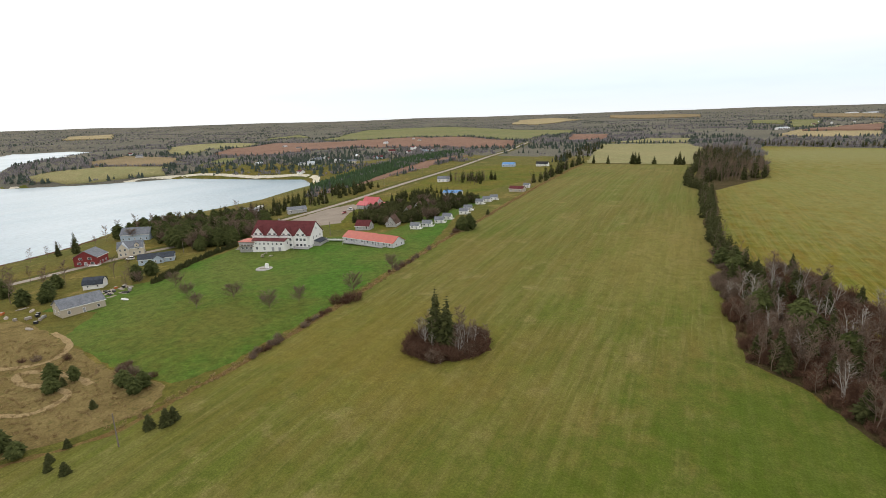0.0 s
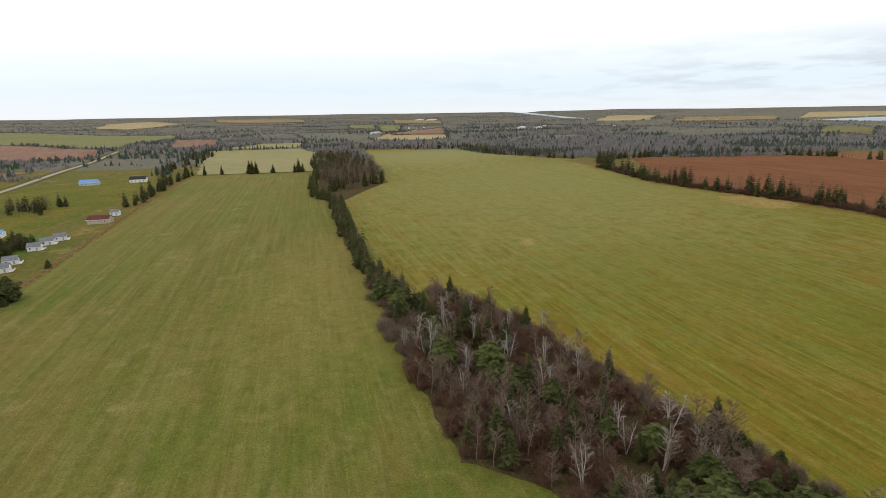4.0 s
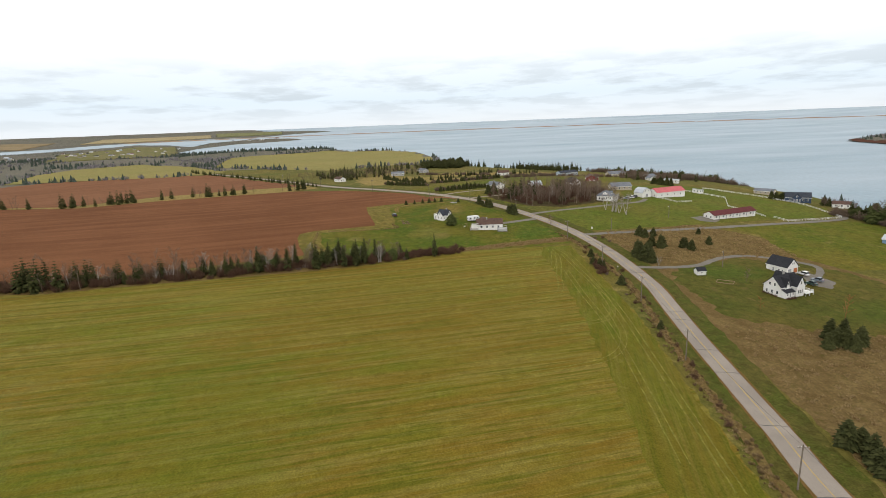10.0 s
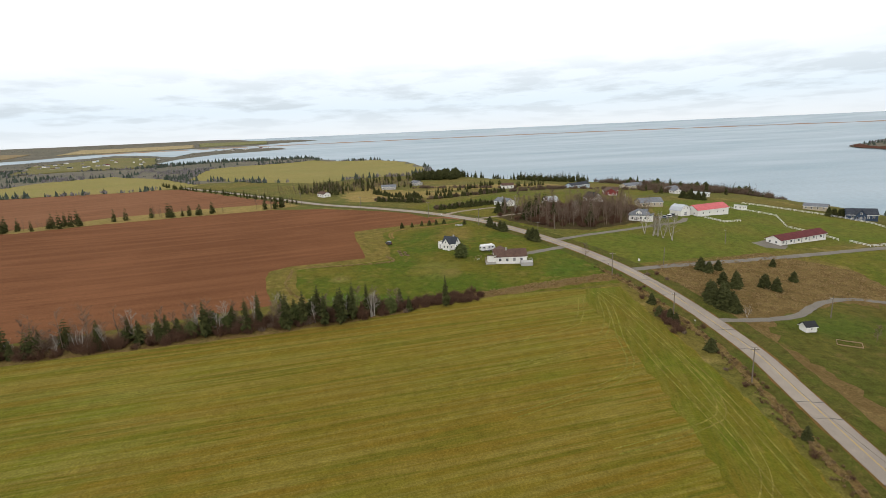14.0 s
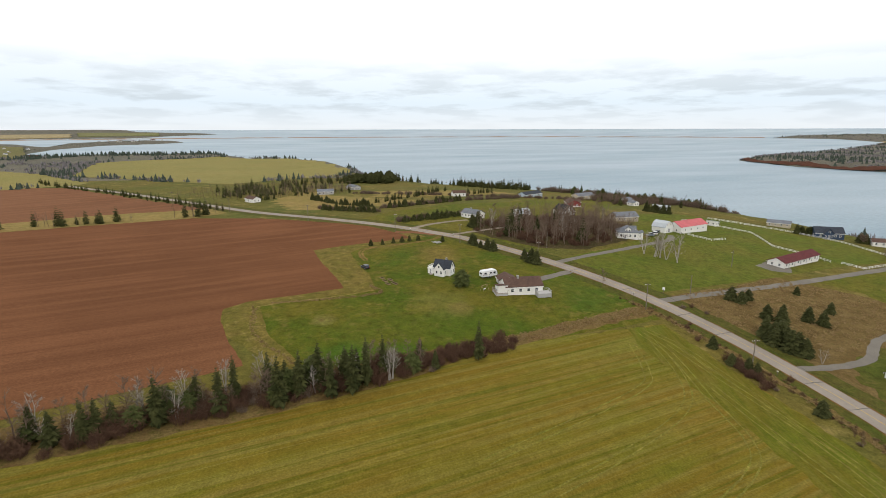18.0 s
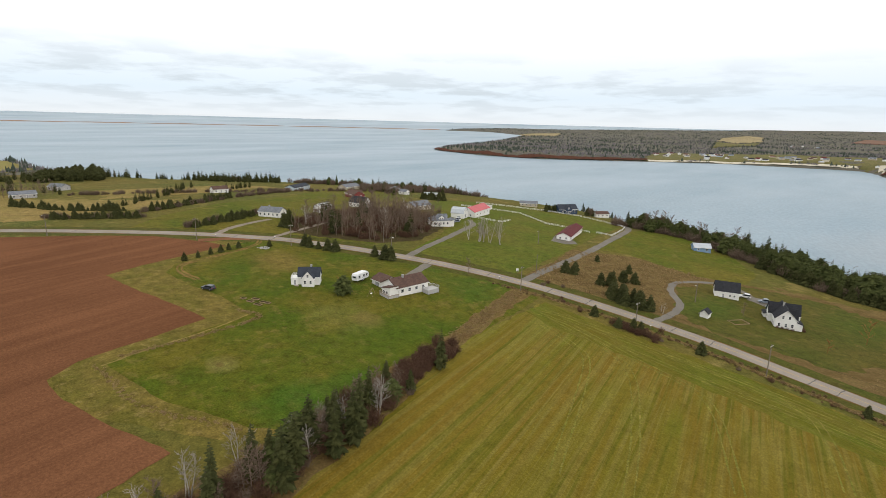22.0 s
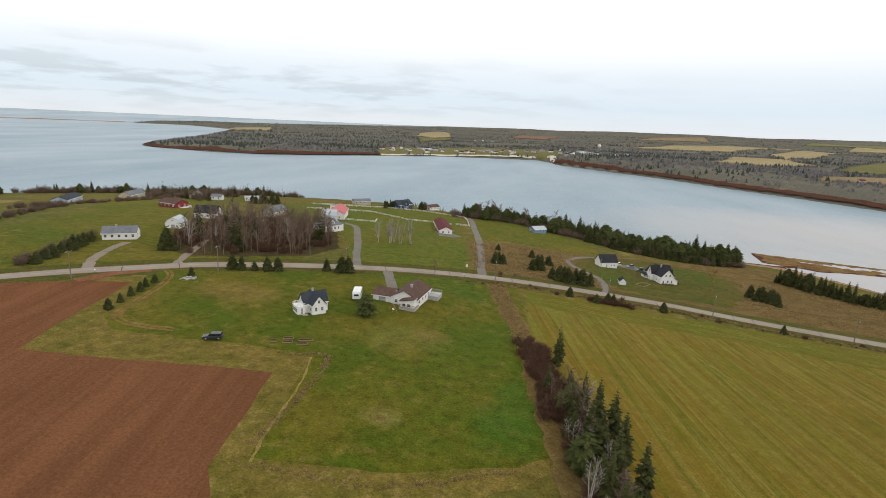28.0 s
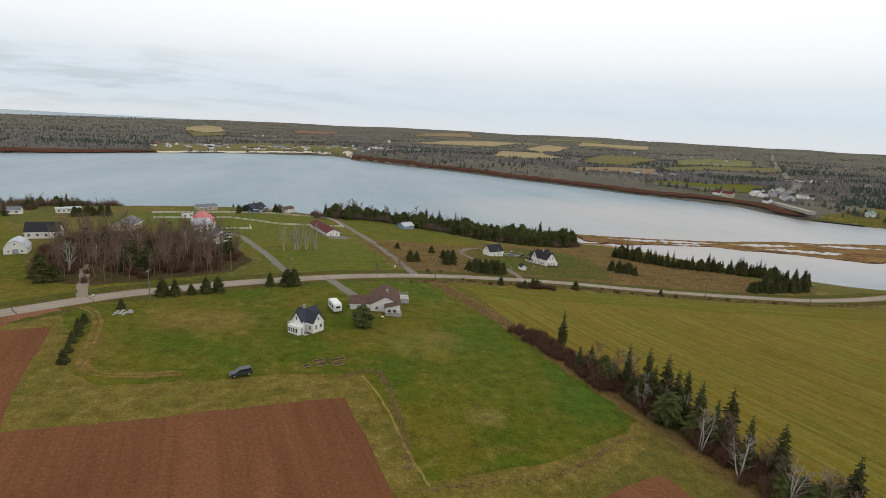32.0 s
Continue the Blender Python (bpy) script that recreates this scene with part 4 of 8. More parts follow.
def spruce_meshes(seed, high, wide, whorls, arms, ragged=0.25, bare=0.06, power=0.85):
    """Trunk and crown of a spruce: whorls of drooping sprays."""
    rng = random.Random(seed)
    tv, tf = [], []
    stick(tv, tf, Vector((0, 0, -0.6)), Vector((0, 0, high * 0.97)), 0.018 * high, 0.01, 6)
    v, f = [], []
    for i in range(whorls):
        u = i / (whorls - 1)
        z = high * (bare + (0.985 - bare) * u)
        r0 = wide * (1 - u) ** abs(power) * (0.55 + 0.45 * min(1, u / 0.12)) + 0.12
        if power < 0:
            r0 = wide * max(0.15, math.sin(math.pi * (0.14 + 0.84 * u))) ** 0.6
        turn = rng.uniform(0, 6.28)
        n = max(5, round(arms * (1 - 0.45 * u)))
        for k in range(n):
            if rng.random() < 0.07:
                continue
            t = turn + 6.2832 * (k + rng.uniform(-0.3, 0.3)) / n
            r = r0 * rng.uniform(1 - ragged, 1 + ragged * 0.6)
            c, s = math.cos(t), math.sin(t)
            drop = r * rng.uniform(0.22, 0.5) * (1 - 0.6 * u)
            lift = rng.uniform(0.0, 0.12) * r
            half = r * rng.uniform(0.20, 0.32) + 0.05
            i0 = len(v)
            v.extend([(0, 0, z + 0.12 * r), (c * r * 0.55 - s * half, s * r * 0.55 + c * half, z - drop * 0.55), (c * r, s * r, z - drop + lift),
                      (c * r * 0.55 + s * half, s * r * 0.55 - c * half, z - drop * 0.55), (c * r * 0.6, s * r * 0.6, z - drop * 0.2 + 0.06 * r),
                      (c * r * 0.72, s * r * 0.72, z - drop * 1.5 - 0.1 * r)])
            f.extend([(i0, i0 + 1, i0 + 4), (i0 + 4, i0 + 1, i0 + 2), (i0, i0 + 4, i0 + 3), (i0 + 4, i0 + 2, i0 + 3), (i0 + 1, i0 + 5, i0 + 3)])
    return (tv, tf), (v, f)


def bare_meshes(seed, high, wide, limbs, twigs, lean=0.0, stems=1, fine=0.04, thick=0.013):
    """Trunk and crown of a leafless tree."""
    rng = random.Random(seed)
    tv, tf, v, f = [], [], [], []
    for s in range(stems):
        base = Vector((rng.uniform(-.4, .4), rng.uniform(-.4, .4), -0.5)) if stems > 1 else Vector((0, 0, -0.5))
        top = Vector((rng.uniform(-.1, .1) + lean, rng.uniform(-.12, .12), 1)) * high * rng.uniform(0.82, 1)
        if stems > 1:
            top += Vector((rng.uniform(-1, 1), rng.uniform(-1, 1), 0)) * wide * 0.55
        pts = [base.lerp(top, q) + Vector((rng.uniform(-1, 1), rng.uniform(-1, 1), 0)) * 0.03 * high * (0 < q < 1) for q in (0, .35, .7, 1)]
        r0 = thick * high
        for k in range(3):
            stick(tv, tf, pts[k], pts[k + 1], r0 * (1 - 0.3 * k), r0 * (0.7 - 0.3 * k) + 0.01, 5)
        for k in range(limbs):
            q = rng.uniform(0.25, 0.97)
            j = min(2, int(q * 3))
            a = pts[j].lerp(pts[j + 1], q * 3 - j)
            t = rng.uniform(0, 6.28)
            reach = wide * (1.15 - 0.75 * q) * rng.uniform(0.6, 1.1)
            b = a + Vector((math.cos(t) * reach, math.sin(t) * reach, reach * rng.uniform(0.5, 1.3)))
            stick(v, f, a, b, fine * 0.9 + 0.002 * high, 0.015, 3)
            for m in range(twigs):
                p = a.lerp(b, rng.uniform(0.25, 1))
                dirn = Vector((math.cos(t) + rng.uniform(-1, 1), math.sin(t) + rng.uniform(-1, 1), rng.uniform(0.1, 1.5))).normalized()
                e = p + dirn * rng.uniform(0.25, 0.6) * wide * 0.5
                side = dirn.cross(Vector((rng.uniform(-1, 1), rng.uniform(-1, 1), rng.uniform(-1, 1)))).normalized() * fine
                i = len(v)
                v.extend([p - side, p + side, e])
                f.append((i, i + 1, i + 2))
                for w in range(2):
                    p2 = p.lerp(e, rng.uniform(0.3, 0.9))
                    e2 = p2 + (dirn + Vector((rng.uniform(-1, 1), rng.uniform(-1, 1), rng.uniform(-.4, 1)))).normalized() * 0.16 * wide
                    i = len(v)
                    v.extend([p2 - side * 0.8, p2 + side * 0.8, e2])
                    f.append((i, i + 1, i + 2))
    return (tv, tf), (v, f)


def shrub_mesh(seed, high, wide, stems):
    """A leafless bush: many thin arching stems."""
    rng = random.Random(seed)
    v, f = [], []
    for k in range(stems):
        t, q = rng.uniform(0, 6.28), rng.random() ** 0.5
        a = Vector((math.cos(t) * wide * 0.45 * q, math.sin(t) * wide * 0.45 * q, -0.2))
        tip = Vector((math.cos(t) * wide * q * rng.uniform(0.6, 1), math.sin(t) * wide * q * rng.uniform(0.6, 1), high * (1.05 - 0.5 * q) * rng.uniform(0.6, 1)))
        side = Vector((-math.sin(t * 3), math.cos(t * 3), 0)) * 0.03
        i = len(v)
        v.extend([a - side, a + side, tip])
        f.append((i, i + 1, i + 2))
        for m in range(4):
            p = a.lerp(tip, rng.uniform(0.3, 1))
            e = p + Vector((rng.uniform(-1, 1), rng.uniform(-1, 1), rng.uniform(0.0, 1.0))) * 0.24 * high
            i = len(v)
            s2 = Vector((rng.uniform(-1, 1), rng.uniform(-1, 1), rng.uniform(-1, 1))).normalized() * 0.032
            v.extend([p - s2, p + s2, e])
            f.append((i, i + 1, i + 2))
    return v, f


def tree_kind(name, label, trunk, crown, bark, leaf, category="tree"):
    """A first tree of its kind, out of the way of nothing: it is moved to its place by the first planting."""
    base = tagged(new(name), label, category)
    for nm, (v, f), m in (("trunk", trunk, bark), ("crown", crown, leaf)):
        ob = new(nm, mesh_of(nm, [tuple(p) for p in v], f, m))
        ob.parent = base
    return base


KINDS, USED = {}, set()
GROWN = {"spruce": 1.4, "thin_spruce": 1.3, "small_spruce": 1.2, "pine": 1.45, "bare": 1.35, "birch": 1.3, "apple": 1.35, "rusty": 1.25}


def kind(key, n, make):
    KINDS[key] = [make(k) for k in range(n)]


kind("spruce", 5, lambda k: tree_kind("spruce_tree", "dark green spruce with ragged drooping branches", *spruce_meshes(10 + k, 9.4, 2.15 + 0.3 * (k % 3), 22, 11, 0.45, 0.06, 0.78), BARK, NEEDLES))
kind("thin_spruce", 4, lambda k: tree_kind("spruce_tree", "tall thin dark spruce with gaps between its branches", *spruce_meshes(40 + k, 10.0, 1.75 + 0.3 * (k % 2), 21, 10, 0.5, 0.1, 0.74), BARK, NEEDLES))
kind("small_spruce", 4, lambda k: tree_kind("spruce_tree", "young bushy dark green spruce", *spruce_meshes(70 + k, 4.6, 1.95 + 0.25 * (k % 2), 15, 13, 0.28, 0.0, 0.62), BARK, NEEDLES))
kind("pine", 4, lambda k: tree_kind("pine_tree", "broad bushy olive-green pine tree", *spruce_meshes(90 + k, 7.4, 3.0 + 0.4 * (k % 2), 17, 15, 0.45, 0.16, -1), BARK, PINE_NEEDLES))
kind("bare", 6, lambda k: tree_kind("bare_tree", "leafless grey-brown tree with fine twigs", *bare_meshes(120 + k, 10, 2.7, 26, 10), GREY_BARK, GREY_BARK))
kind("birch", 5, lambda k: tree_kind("birch_tree", "leafless birch with pale stems", *bare_meshes(150 + k, 9, 2.2, 14, 7, 0.05 * (k - 2), 2 + k % 2, 0.03, 0.017), BIRCH_BARK, PALE_BARK))
kind("apple", 3, lambda k: tree_kind("bare_tree", "small rounded leafless garden tree", *bare_meshes(180 + k, 4.0, 2.9, 60, 18, fine=0.016), GREY_BARK, GREY_BARK))
kind("rusty", 2, lambda k: tree_kind("bare_tree", "young tree with thin rust-coloured branches", *bare_meshes(190 + k, 5, 2.0, 12, 4), RUST_TWIGS, RUST_TWIGS))
SHRUBS = [mesh_of("shrub", [tuple(p) for p in v], f, RED_TWIGS) for v, f in (shrub_mesh(200 + k, 2.4, 1.8, 120) for k in range(4))]
GREYSHRUBS = [mesh_of("shrub", [tuple(p) for p in v], f, GREY_BARK) for v, f in (shrub_mesh(220 + k, 2.4, 1.8, 120) for k in range(3))]
TUFTS = [mesh_of("tuft", [tuple(p) for p in v], f, DRY_STEMS) for v, f in (shrub_mesh(240 + k, 0.9, 0.9, 24) for k in range(3))]
PLANT = random.Random(77)
CROWN = {key: [next(c.data for c in k.children if c.name.startswith("crown")) for k in KINDS[key]] for key in KINDS}


def plant(key, x, y, size=1.0, group="", label=""):
    """One tree of a kind at a place."""
    pick = KINDS[key][PLANT.randrange(len(KINDS[key]))]
    size *= GROWN[key]
    m = Matrix.Translation((x, y, height_at(x, y))) @ Matrix.Rotation(PLANT.uniform(0, 6.28), 4, "Z") @ Matrix.Diagonal((size * PLANT.uniform(0.88, 1.12), size * PLANT.uniform(0.88, 1.12), size * PLANT.uniform(0.9, 1.1), 1))
    if pick.name in USED:
        ob = copy_thing(pick, Matrix())
    else:
        USED.add(pick.name)
        ob = pick
    ob.matrix_basis = m
    return tagged(ob, label, group=group)


def bush(x, y, size=1.0, grey=False, group=""):
    me = (GREYSHRUBS if grey else SHRUBS)[PLANT.randrange(3)]
    ob = new("shrub", me)
    ob.matrix_basis = Matrix.Translation((x, y, height_at(x, y))) @ Matrix.Rotation(PLANT.uniform(0, 6.28), 4, "Z") @ Matrix.Diagonal((size * PLANT.uniform(.8, 1.3), size * PLANT.uniform(.8, 1.3), size * PLANT.uniform(.75, 1.15), 1))
    return tagged(ob, "bare grey bush with tangled stems" if grey else "bare red-brown bush with tangled stems", "shrub", group)


def joined(name, meshes, places, label, category, mats):
    """Many small plants that nobody could count, as one mesh."""
    base = []
    for me in meshes:
        c = np.empty(len(me.vertices) * 3)
        me.vertices.foreach_get("co", c)
        base.append((c.reshape(-1, 3), [tuple(p.vertices) for p in me.polygons]))
    zs = land(np.array([p[0] for p in places]), np.array([p[1] for p in places]))
    vs, fs, n = [], [], 0
    for (x, y, s), z in zip(places, zs):
        c, f = base[PLANT.randrange(len(base))]
        t = PLANT.uniform(0, 6.28)
        ct, st = math.cos(t) * s, math.sin(t) * s
        vs.append(np.stack([c[:, 0] * ct - c[:, 1] * st + x, c[:, 0] * st + c[:, 1] * ct + y, c[:, 2] * s * PLANT.uniform(.8, 1.2) + z], 1))
        fs.extend(tuple(i + n for i in q) for q in f)
        n += len(c)
    ob = new(name, mesh_of(name, np.concatenate(vs).tolist(), fs, mats))
    return tagged(ob, label, category, kind="stuff")


LOW = {
    "spruce": [spruce_meshes(300 + k, 14.4, 3.7, 12, 8, 0.36, 0.05, 0.66) for k in range(4)],
    "bare": [bare_meshes(320 + k, 13, 3.4, 11, 5) for k in range(4)],
}


def grove(name, places, label):
    """Trees that stand too far off to tell apart, as one mesh of two materials."""
    zs = land(np.array([p[1] for p in places]), np.array([p[2] for p in places]))
    for key, mat in (("spruce", NEEDLES), ("bare", GREY_BARK)):
        vs, fs, n = [], [], 0
        for (k2, x, y, s), z in zip(places, zs):
            if k2 != key:
                continue
            (tv, tf), (cv, cf) = LOW[key][PLANT.randrange(4)]
            c = np.array([tuple(p) for p in cv] + ([tuple(p) for p in tv] if key == "bare" else []))
            t = PLANT.uniform(0, 6.28)
            ct, st = math.cos(t) * s, math.sin(t) * s
            vs.append(np.stack([c[:, 0] * ct - c[:, 1] * st + x, c[:, 0] * st + c[:, 1] * ct + y, c[:, 2] * s * PLANT.uniform(.85, 1.15) + z], 1))
            fs.extend(tuple(i + n for i in q) for q in cf)
            if key == "bare":
                fs.extend(tuple(i + n + len(cv) for i in q) for q in tf)
            n += len(c)
        if vs:
            tagged(new(name, mesh_of(name, np.concatenate(vs).tolist(), fs, mat)), label + (" of dark spruce" if key == "spruce" else " of leafless trees"), "wood", kind="stuff")


def mixed(places, share, lo, hi, rng):
    return [("spruce" if rng.random() < share else "bare", x, y, rng.uniform(lo, hi)) for x, y in places]


def along(line, gap, wide, rng):
    """Uneven places along a line."""
    out = []
    pts = resample(line, gap)
    for x, y in pts:
        out.append((x + rng.uniform(-wide, wide), y + rng.uniform(-wide, wide)))
    return out


def within(ring, n, rng):
    xs, ys = [p[0] for p in ring], [p[1] for p in ring]
    out = []
    while len(out) < n:
        c = np.array([[rng.uniform(min(xs), max(xs)), rng.uniform(min(ys), max(ys))] for _ in range(n * 2)])
        ok = edge_distance(c[:, 0], c[:, 1], ring) > 0
        out.extend(map(tuple, c[ok]))
    return out[:n]


RNG = random.Random(3)
# the clump alone in the west field
for x, y, s in ((-97, 107, 1.45), (-91, 105, 1.3), (-94, 104, 1.05), (-99, 109, 1.0)):
    plant("thin_spruce", x, y, s, "trees of the field clump", "tall dark spruce rising from a thicket")
CLUMP = [(-99, 97), (-90, 96.5), (-84, 102), (-81, 112), (-86, 118), (-98, 117), (-105, 110), (-104, 102)]
drape("clump_floor", CLUMP, BRAMBLE, 0.25, "brown undergrowth of the field clump", 4.0, "undergrowth")
for x, y in within(CLUMP, 40, RNG):
    bush(x, y, RNG.uniform(1.1, 1.9), RNG.random() < 0.4, "bushes of the field clump")
for x, y in within(CLUMP, 24, RNG):
    plant("birch" if RNG.random() < .4 else "bare", x, y, RNG.uniform(0.45, 0.72), "trees of the field clump")
# tree belt between the two fields
BELT = [(-40, 188), (-24, 147), (-11, 141), (5, 125), (20, 105), (34, 94), (45, 106), (41, 127), (30, 148), (18, 164), (9, 176), (0, 202), (-30, 236)]
for k, (x, y) in enumerate(within(BELT, 240, RNG)):
    q = RNG.random()
    if q < 0.16:
        plant("spruce", x, y, RNG.uniform(0.5, 0.85), "belt trees")
    elif q < 0.70:
        plant("bare", x, y, RNG.uniform(0.5, 0.85), "belt trees")
    elif q < 0.83:
        plant("birch", x, y, RNG.uniform(0.6, 0.95), "belt trees")
    else:
        bush(x, y, RNG.uniform(1.1, 1.8), q > 0.93, "belt bushes")
for x, y in along([(28, 152), (36, 138), (43, 124)], 3.0, 1.6, RNG):
    plant("small_spruce", x, y, RNG.uniform(0.6, 1.0), "belt trees")
for x, y in along([(-46, 226), (-36, 204), (-24, 182), (-6, 166)], 3.0, 5, RNG):
    plant("pine" if RNG.random() < .45 else "spruce", x, y, RNG.uniform(0.55, 0.85), "belt trees")
for x, y in within([(10, 128), (24, 106), (40, 104), (38, 128), (20, 150), (2, 160)], 36, RNG):
    plant("pine" if RNG.random() < .6 else "spruce", x, y, RNG.uniform(0.5, 0.8), "belt trees")
for x, y in ((16, 128), (22, 122), (19, 134), (26, 116), (33, 112), (28, 128)):
    plant("pine", x, y, RNG.uniform(0.7, 0.95), "belt trees", "broad olive pine in the bare tree belt")
grove("belt_north", mixed(along([(-168, 610), (-130, 452), (-104, 405), (-80, 320), (-62, 265), (-46, 222)], 2.8, 3.0, RNG), 0.85, 0.5, 0.85, RNG) + mixed(along([(-110, 415), (-84, 330), (-58, 262), (-40, 225)], 3.5, 3.0, RNG), 0.4, 0.45, 0.7, RNG), "belt between two fields")
# wood block at the north end of the belt
BLOCK = [(-118, 446), (-82, 500), (-114, 664), (-196, 930), (-262, 970), (-204, 720), (-160, 584)]
grove("wood_block", mixed(within(BLOCK, 420, RNG), 0.34, 0.7, 1.15, RNG) + mixed(within([(-120, 448), (-82, 500), (-104, 610), (-160, 610), (-150, 560)], 190, RNG), 0.08, 0.7, 1.05, RNG), "wood between two fields")
for x, y in ((-281, 640), (-250, 640), (-243, 641), (-246, 638), (-200, 641), (-196, 642), (-191, 640), (-225, 643), (-300, 640)):
    plant("spruce", x, y, RNG.uniform(0.7, 1.3), "trees between two fields")
grove("fence_wood", mixed(along([(-318, 640), (-290, 540), (-266, 470), (-250, 420)], 5, 5, RNG) + within([(-320, 640), (-350, 620), (-420, 800), (-500, 1060), (-470, 1070), (-400, 860)], 80, RNG), 0.7, 0.5, 1.0, RNG), "trees along the west fence")
# west fence line
for k, (x, y) in enumerate(along([(-133, 63), (-146, 109), (-175, 198), (-193, 250)], 1.5, 1.1, RNG)):
    if math.sin(k * 0.31) + math.sin(k * 0.117) + RNG.uniform(-1, 1) > 0.5:
        bush(x, y, RNG.uniform(0.5, 1.3), RNG.random() < 0.7, "bushes of the fence line")
for x, y, s in ((-182, 226, 0.8), (-185, 229, 0.75), (-180, 231, 0.7), (-183, 233, .75), (-186, 225, .6), (-179, 226, .6), (-197, 270, 0.62), (-199, 273, 0.6)):
    plant("pine" if s > .65 else "small_spruce", x, y, s, "pines at the fence line", "dense dark evergreen at the fence line")
for x, y in ((-146, 113), (-148, 116), (-149, 111), (-145, 117)):
    bush(x, y, 1.9, False, "bushes of the fence line")
# scrub in the west
for x, y, s in ((-166, 27, .62), (-163, 30, .6), (-169, 29, .55), (-161, 27, .5), (-164, 33, .5), (-136, 15, .55), (-139, 12, .6), (-142, 14, .5), (-133, 14, .45), (-148, 40, .55), (-143, 43, .5), (-141, 40, .55)):
    plant("pine" if RNG.random() < .5 else "small_spruce", x, y, s * .85, "evergreens in the scrub", "bushy young evergreen in the scrub")
for x, y, s in ((-119, 39, 0.85), (-121, 36, 0.75), (-120, 41, .7), (-142, 31, 0.5), (-122, 17, 0.5), (-125, 18, 0.45), (-118, 19, 0.5), (-128, 22, .4)):
    plant("small_spruce", x, y, s, "young spruces in the scrub")
for x, y in [(-152 + RNG.uniform(-10, 8), 44 + RNG.uniform(-4, 4)) for _ in range(16)] + [(-190, 30), (-193, 27), (-182, 36)]:
    bush(x, y, RNG.uniform(0.7, 1.3), RNG.random() < 0.4, "bushes in the scrub")
# garden trees of the hotel
for x, y in ((-230, 88), (-193, 80), (-189, 93), (-165, 94), (-254, 82), (-210, 84), (-162, 104), (-152, 122), (-160, 150)):
    plant("apple", x, y, RNG.uniform(0.8, 1.2), "garden trees on the hotel lawn")
joined("clipped_hedge", [k.children[1].data if k.children[1].name.startswith("crown") else k.children[0].data for k in KINDS["small_spruce"]], [(x, y, RNG.uniform(0.5, 0.72)) for x, y in along([(-248, 86), (-262, 103), (-272, 117), (-280, 133), (-284, 145)], 0.7, 0.8, RNG)], "dense dark green hedge along the hotel lawn", "hedge", NEEDLES)
# woods between the houses and the bay
for x, y in within([(-288, 150), (-296, 128), (-306, 124), (-350, 128), (-385, 138), (-405, 165), (-385, 205), (-350, 205), (-310, 180)], 170, RNG) + within([(-405, 112), (-370, 128), (-410, 165), (-440, 130)], 26, RNG):
    q = RNG.random()
    plant("pine" if q < 0.5 else "bare" if q < 0.7 else "apple" if q < .85 else "spruce", x, y, RNG.uniform(0.7, 1.15) * (1.5 if .7 <= q < .85 else 1.0), "trees behind the hotel")
grove("bayside_wood", mixed(within([(-350, 215), (-385, 215), (-430, 300), (-440, 380), (-395, 360), (-366, 280)], 130, RNG), 0.85, 0.4, 0.75, RNG), "wood between the road and the bay")
for x, y in within([(-250, 62), (-262, 50), (-300, 70), (-330, 50), (-310, 30), (-270, 40)], 16, RNG) + [(-258, 80), (-262, 84), (-266, 92), (-280, 80), (-284, 88), (-250, 76)]:
    plant("bare" if RNG.random() < .7 else "pine", x, y, RNG.uniform(0.6, 0.9), "trees by the west houses")
for x, y in ((-402, 95), (-405, 88), (-400, 80), (-410, 110), (-416, 125), (-395, 70)):
    plant("bare", x, y, RNG.uniform(0.5, 0.8), "trees at the bay")
plant("spruce", -385, 92, 1.0, "trees at the bay")
plant("spruce", -392, 84, 0.7, "trees at the bay")
# among the cabins
grove("cabin_trees", mixed(within([(-224, 222), (-246, 226), (-266, 262), (-272, 300), (-250, 330), (-238, 318), (-232, 290), (-226, 262), (-222, 240)], 95, RNG), 0.8, 0.42, 0.7, RNG) + mixed(within([(-224, 222), (-246, 226), (-266, 262), (-272, 300), (-250, 330), (-238, 318), (-232, 290), (-226, 262), (-222, 240)], 70, RNG), 0.7, 0.3, 0.5, RNG) + mixed(within([(-236, 216), (-268, 218), (-284, 246), (-282, 288), (-262, 318), (-238, 318), (-232, 290), (-228, 262), (-224, 236)], 110, RNG), 0.75, 0.35, 0.62, RNG) + mixed(within([(-290, 284), (-300, 276), (-330, 330), (-296, 330)], 40, RNG), 1.0, 0.4, 0.55, RNG) + mixed(within([(-262, 214), (-250, 208), (-246, 216), (-290, 250), (-296, 242)], 34, RNG), 0.5, 0.3, 0.5, RNG), "trees among the cabins")
grove("meadow_trees", mixed(within([(-290, 300), (-320, 320), (-330, 345), (-300, 350), (-270, 330)], 34, RNG), 1.0, 0.35, 0.6, RNG) + mixed(within([(-300, 395), (-345, 400), (-360, 440), (-310, 440)], 60, RNG), 0.25, 0.6, 0.85, RNG), "small woods by the west road")
# hedgerow of the east field
HEDGE_E = [(253, 160), (245, 182), (236, 208), (224, 242), (209, 286), (198, 338), (178, 376), (128, 452), (112, 552)]
for x, y in along(HEDGE_E[:5], 1.6, 3.2, RNG):
    q = RNG.random()
    plant("spruce" if q < 0.16 else "birch" if q < 0.36 else "bare", x, y, RNG.uniform(0.42, 0.7), "hedgerow trees")
grove("hedgerow", mixed(along(HEDGE_E[3:], 1.35, 5, RNG), 0.42, 0.5, 1.05, RNG), "hedgerow beside the ploughed field")
for x, y in along([(281, 84), (272, 108), (261, 140), (252, 168)], 1.5, 2.8, RNG):
    if y > 132:
        bush(x, y, RNG.uniform(0.7, 1.3), False, "hedgerow bushes")
for x, y in along(HEDGE_E, 3.4, 4.0, RNG):
    bush(x, y, RNG.uniform(0.8, 1.5), RNG.random() < 0.35, "hedgerow bushes")
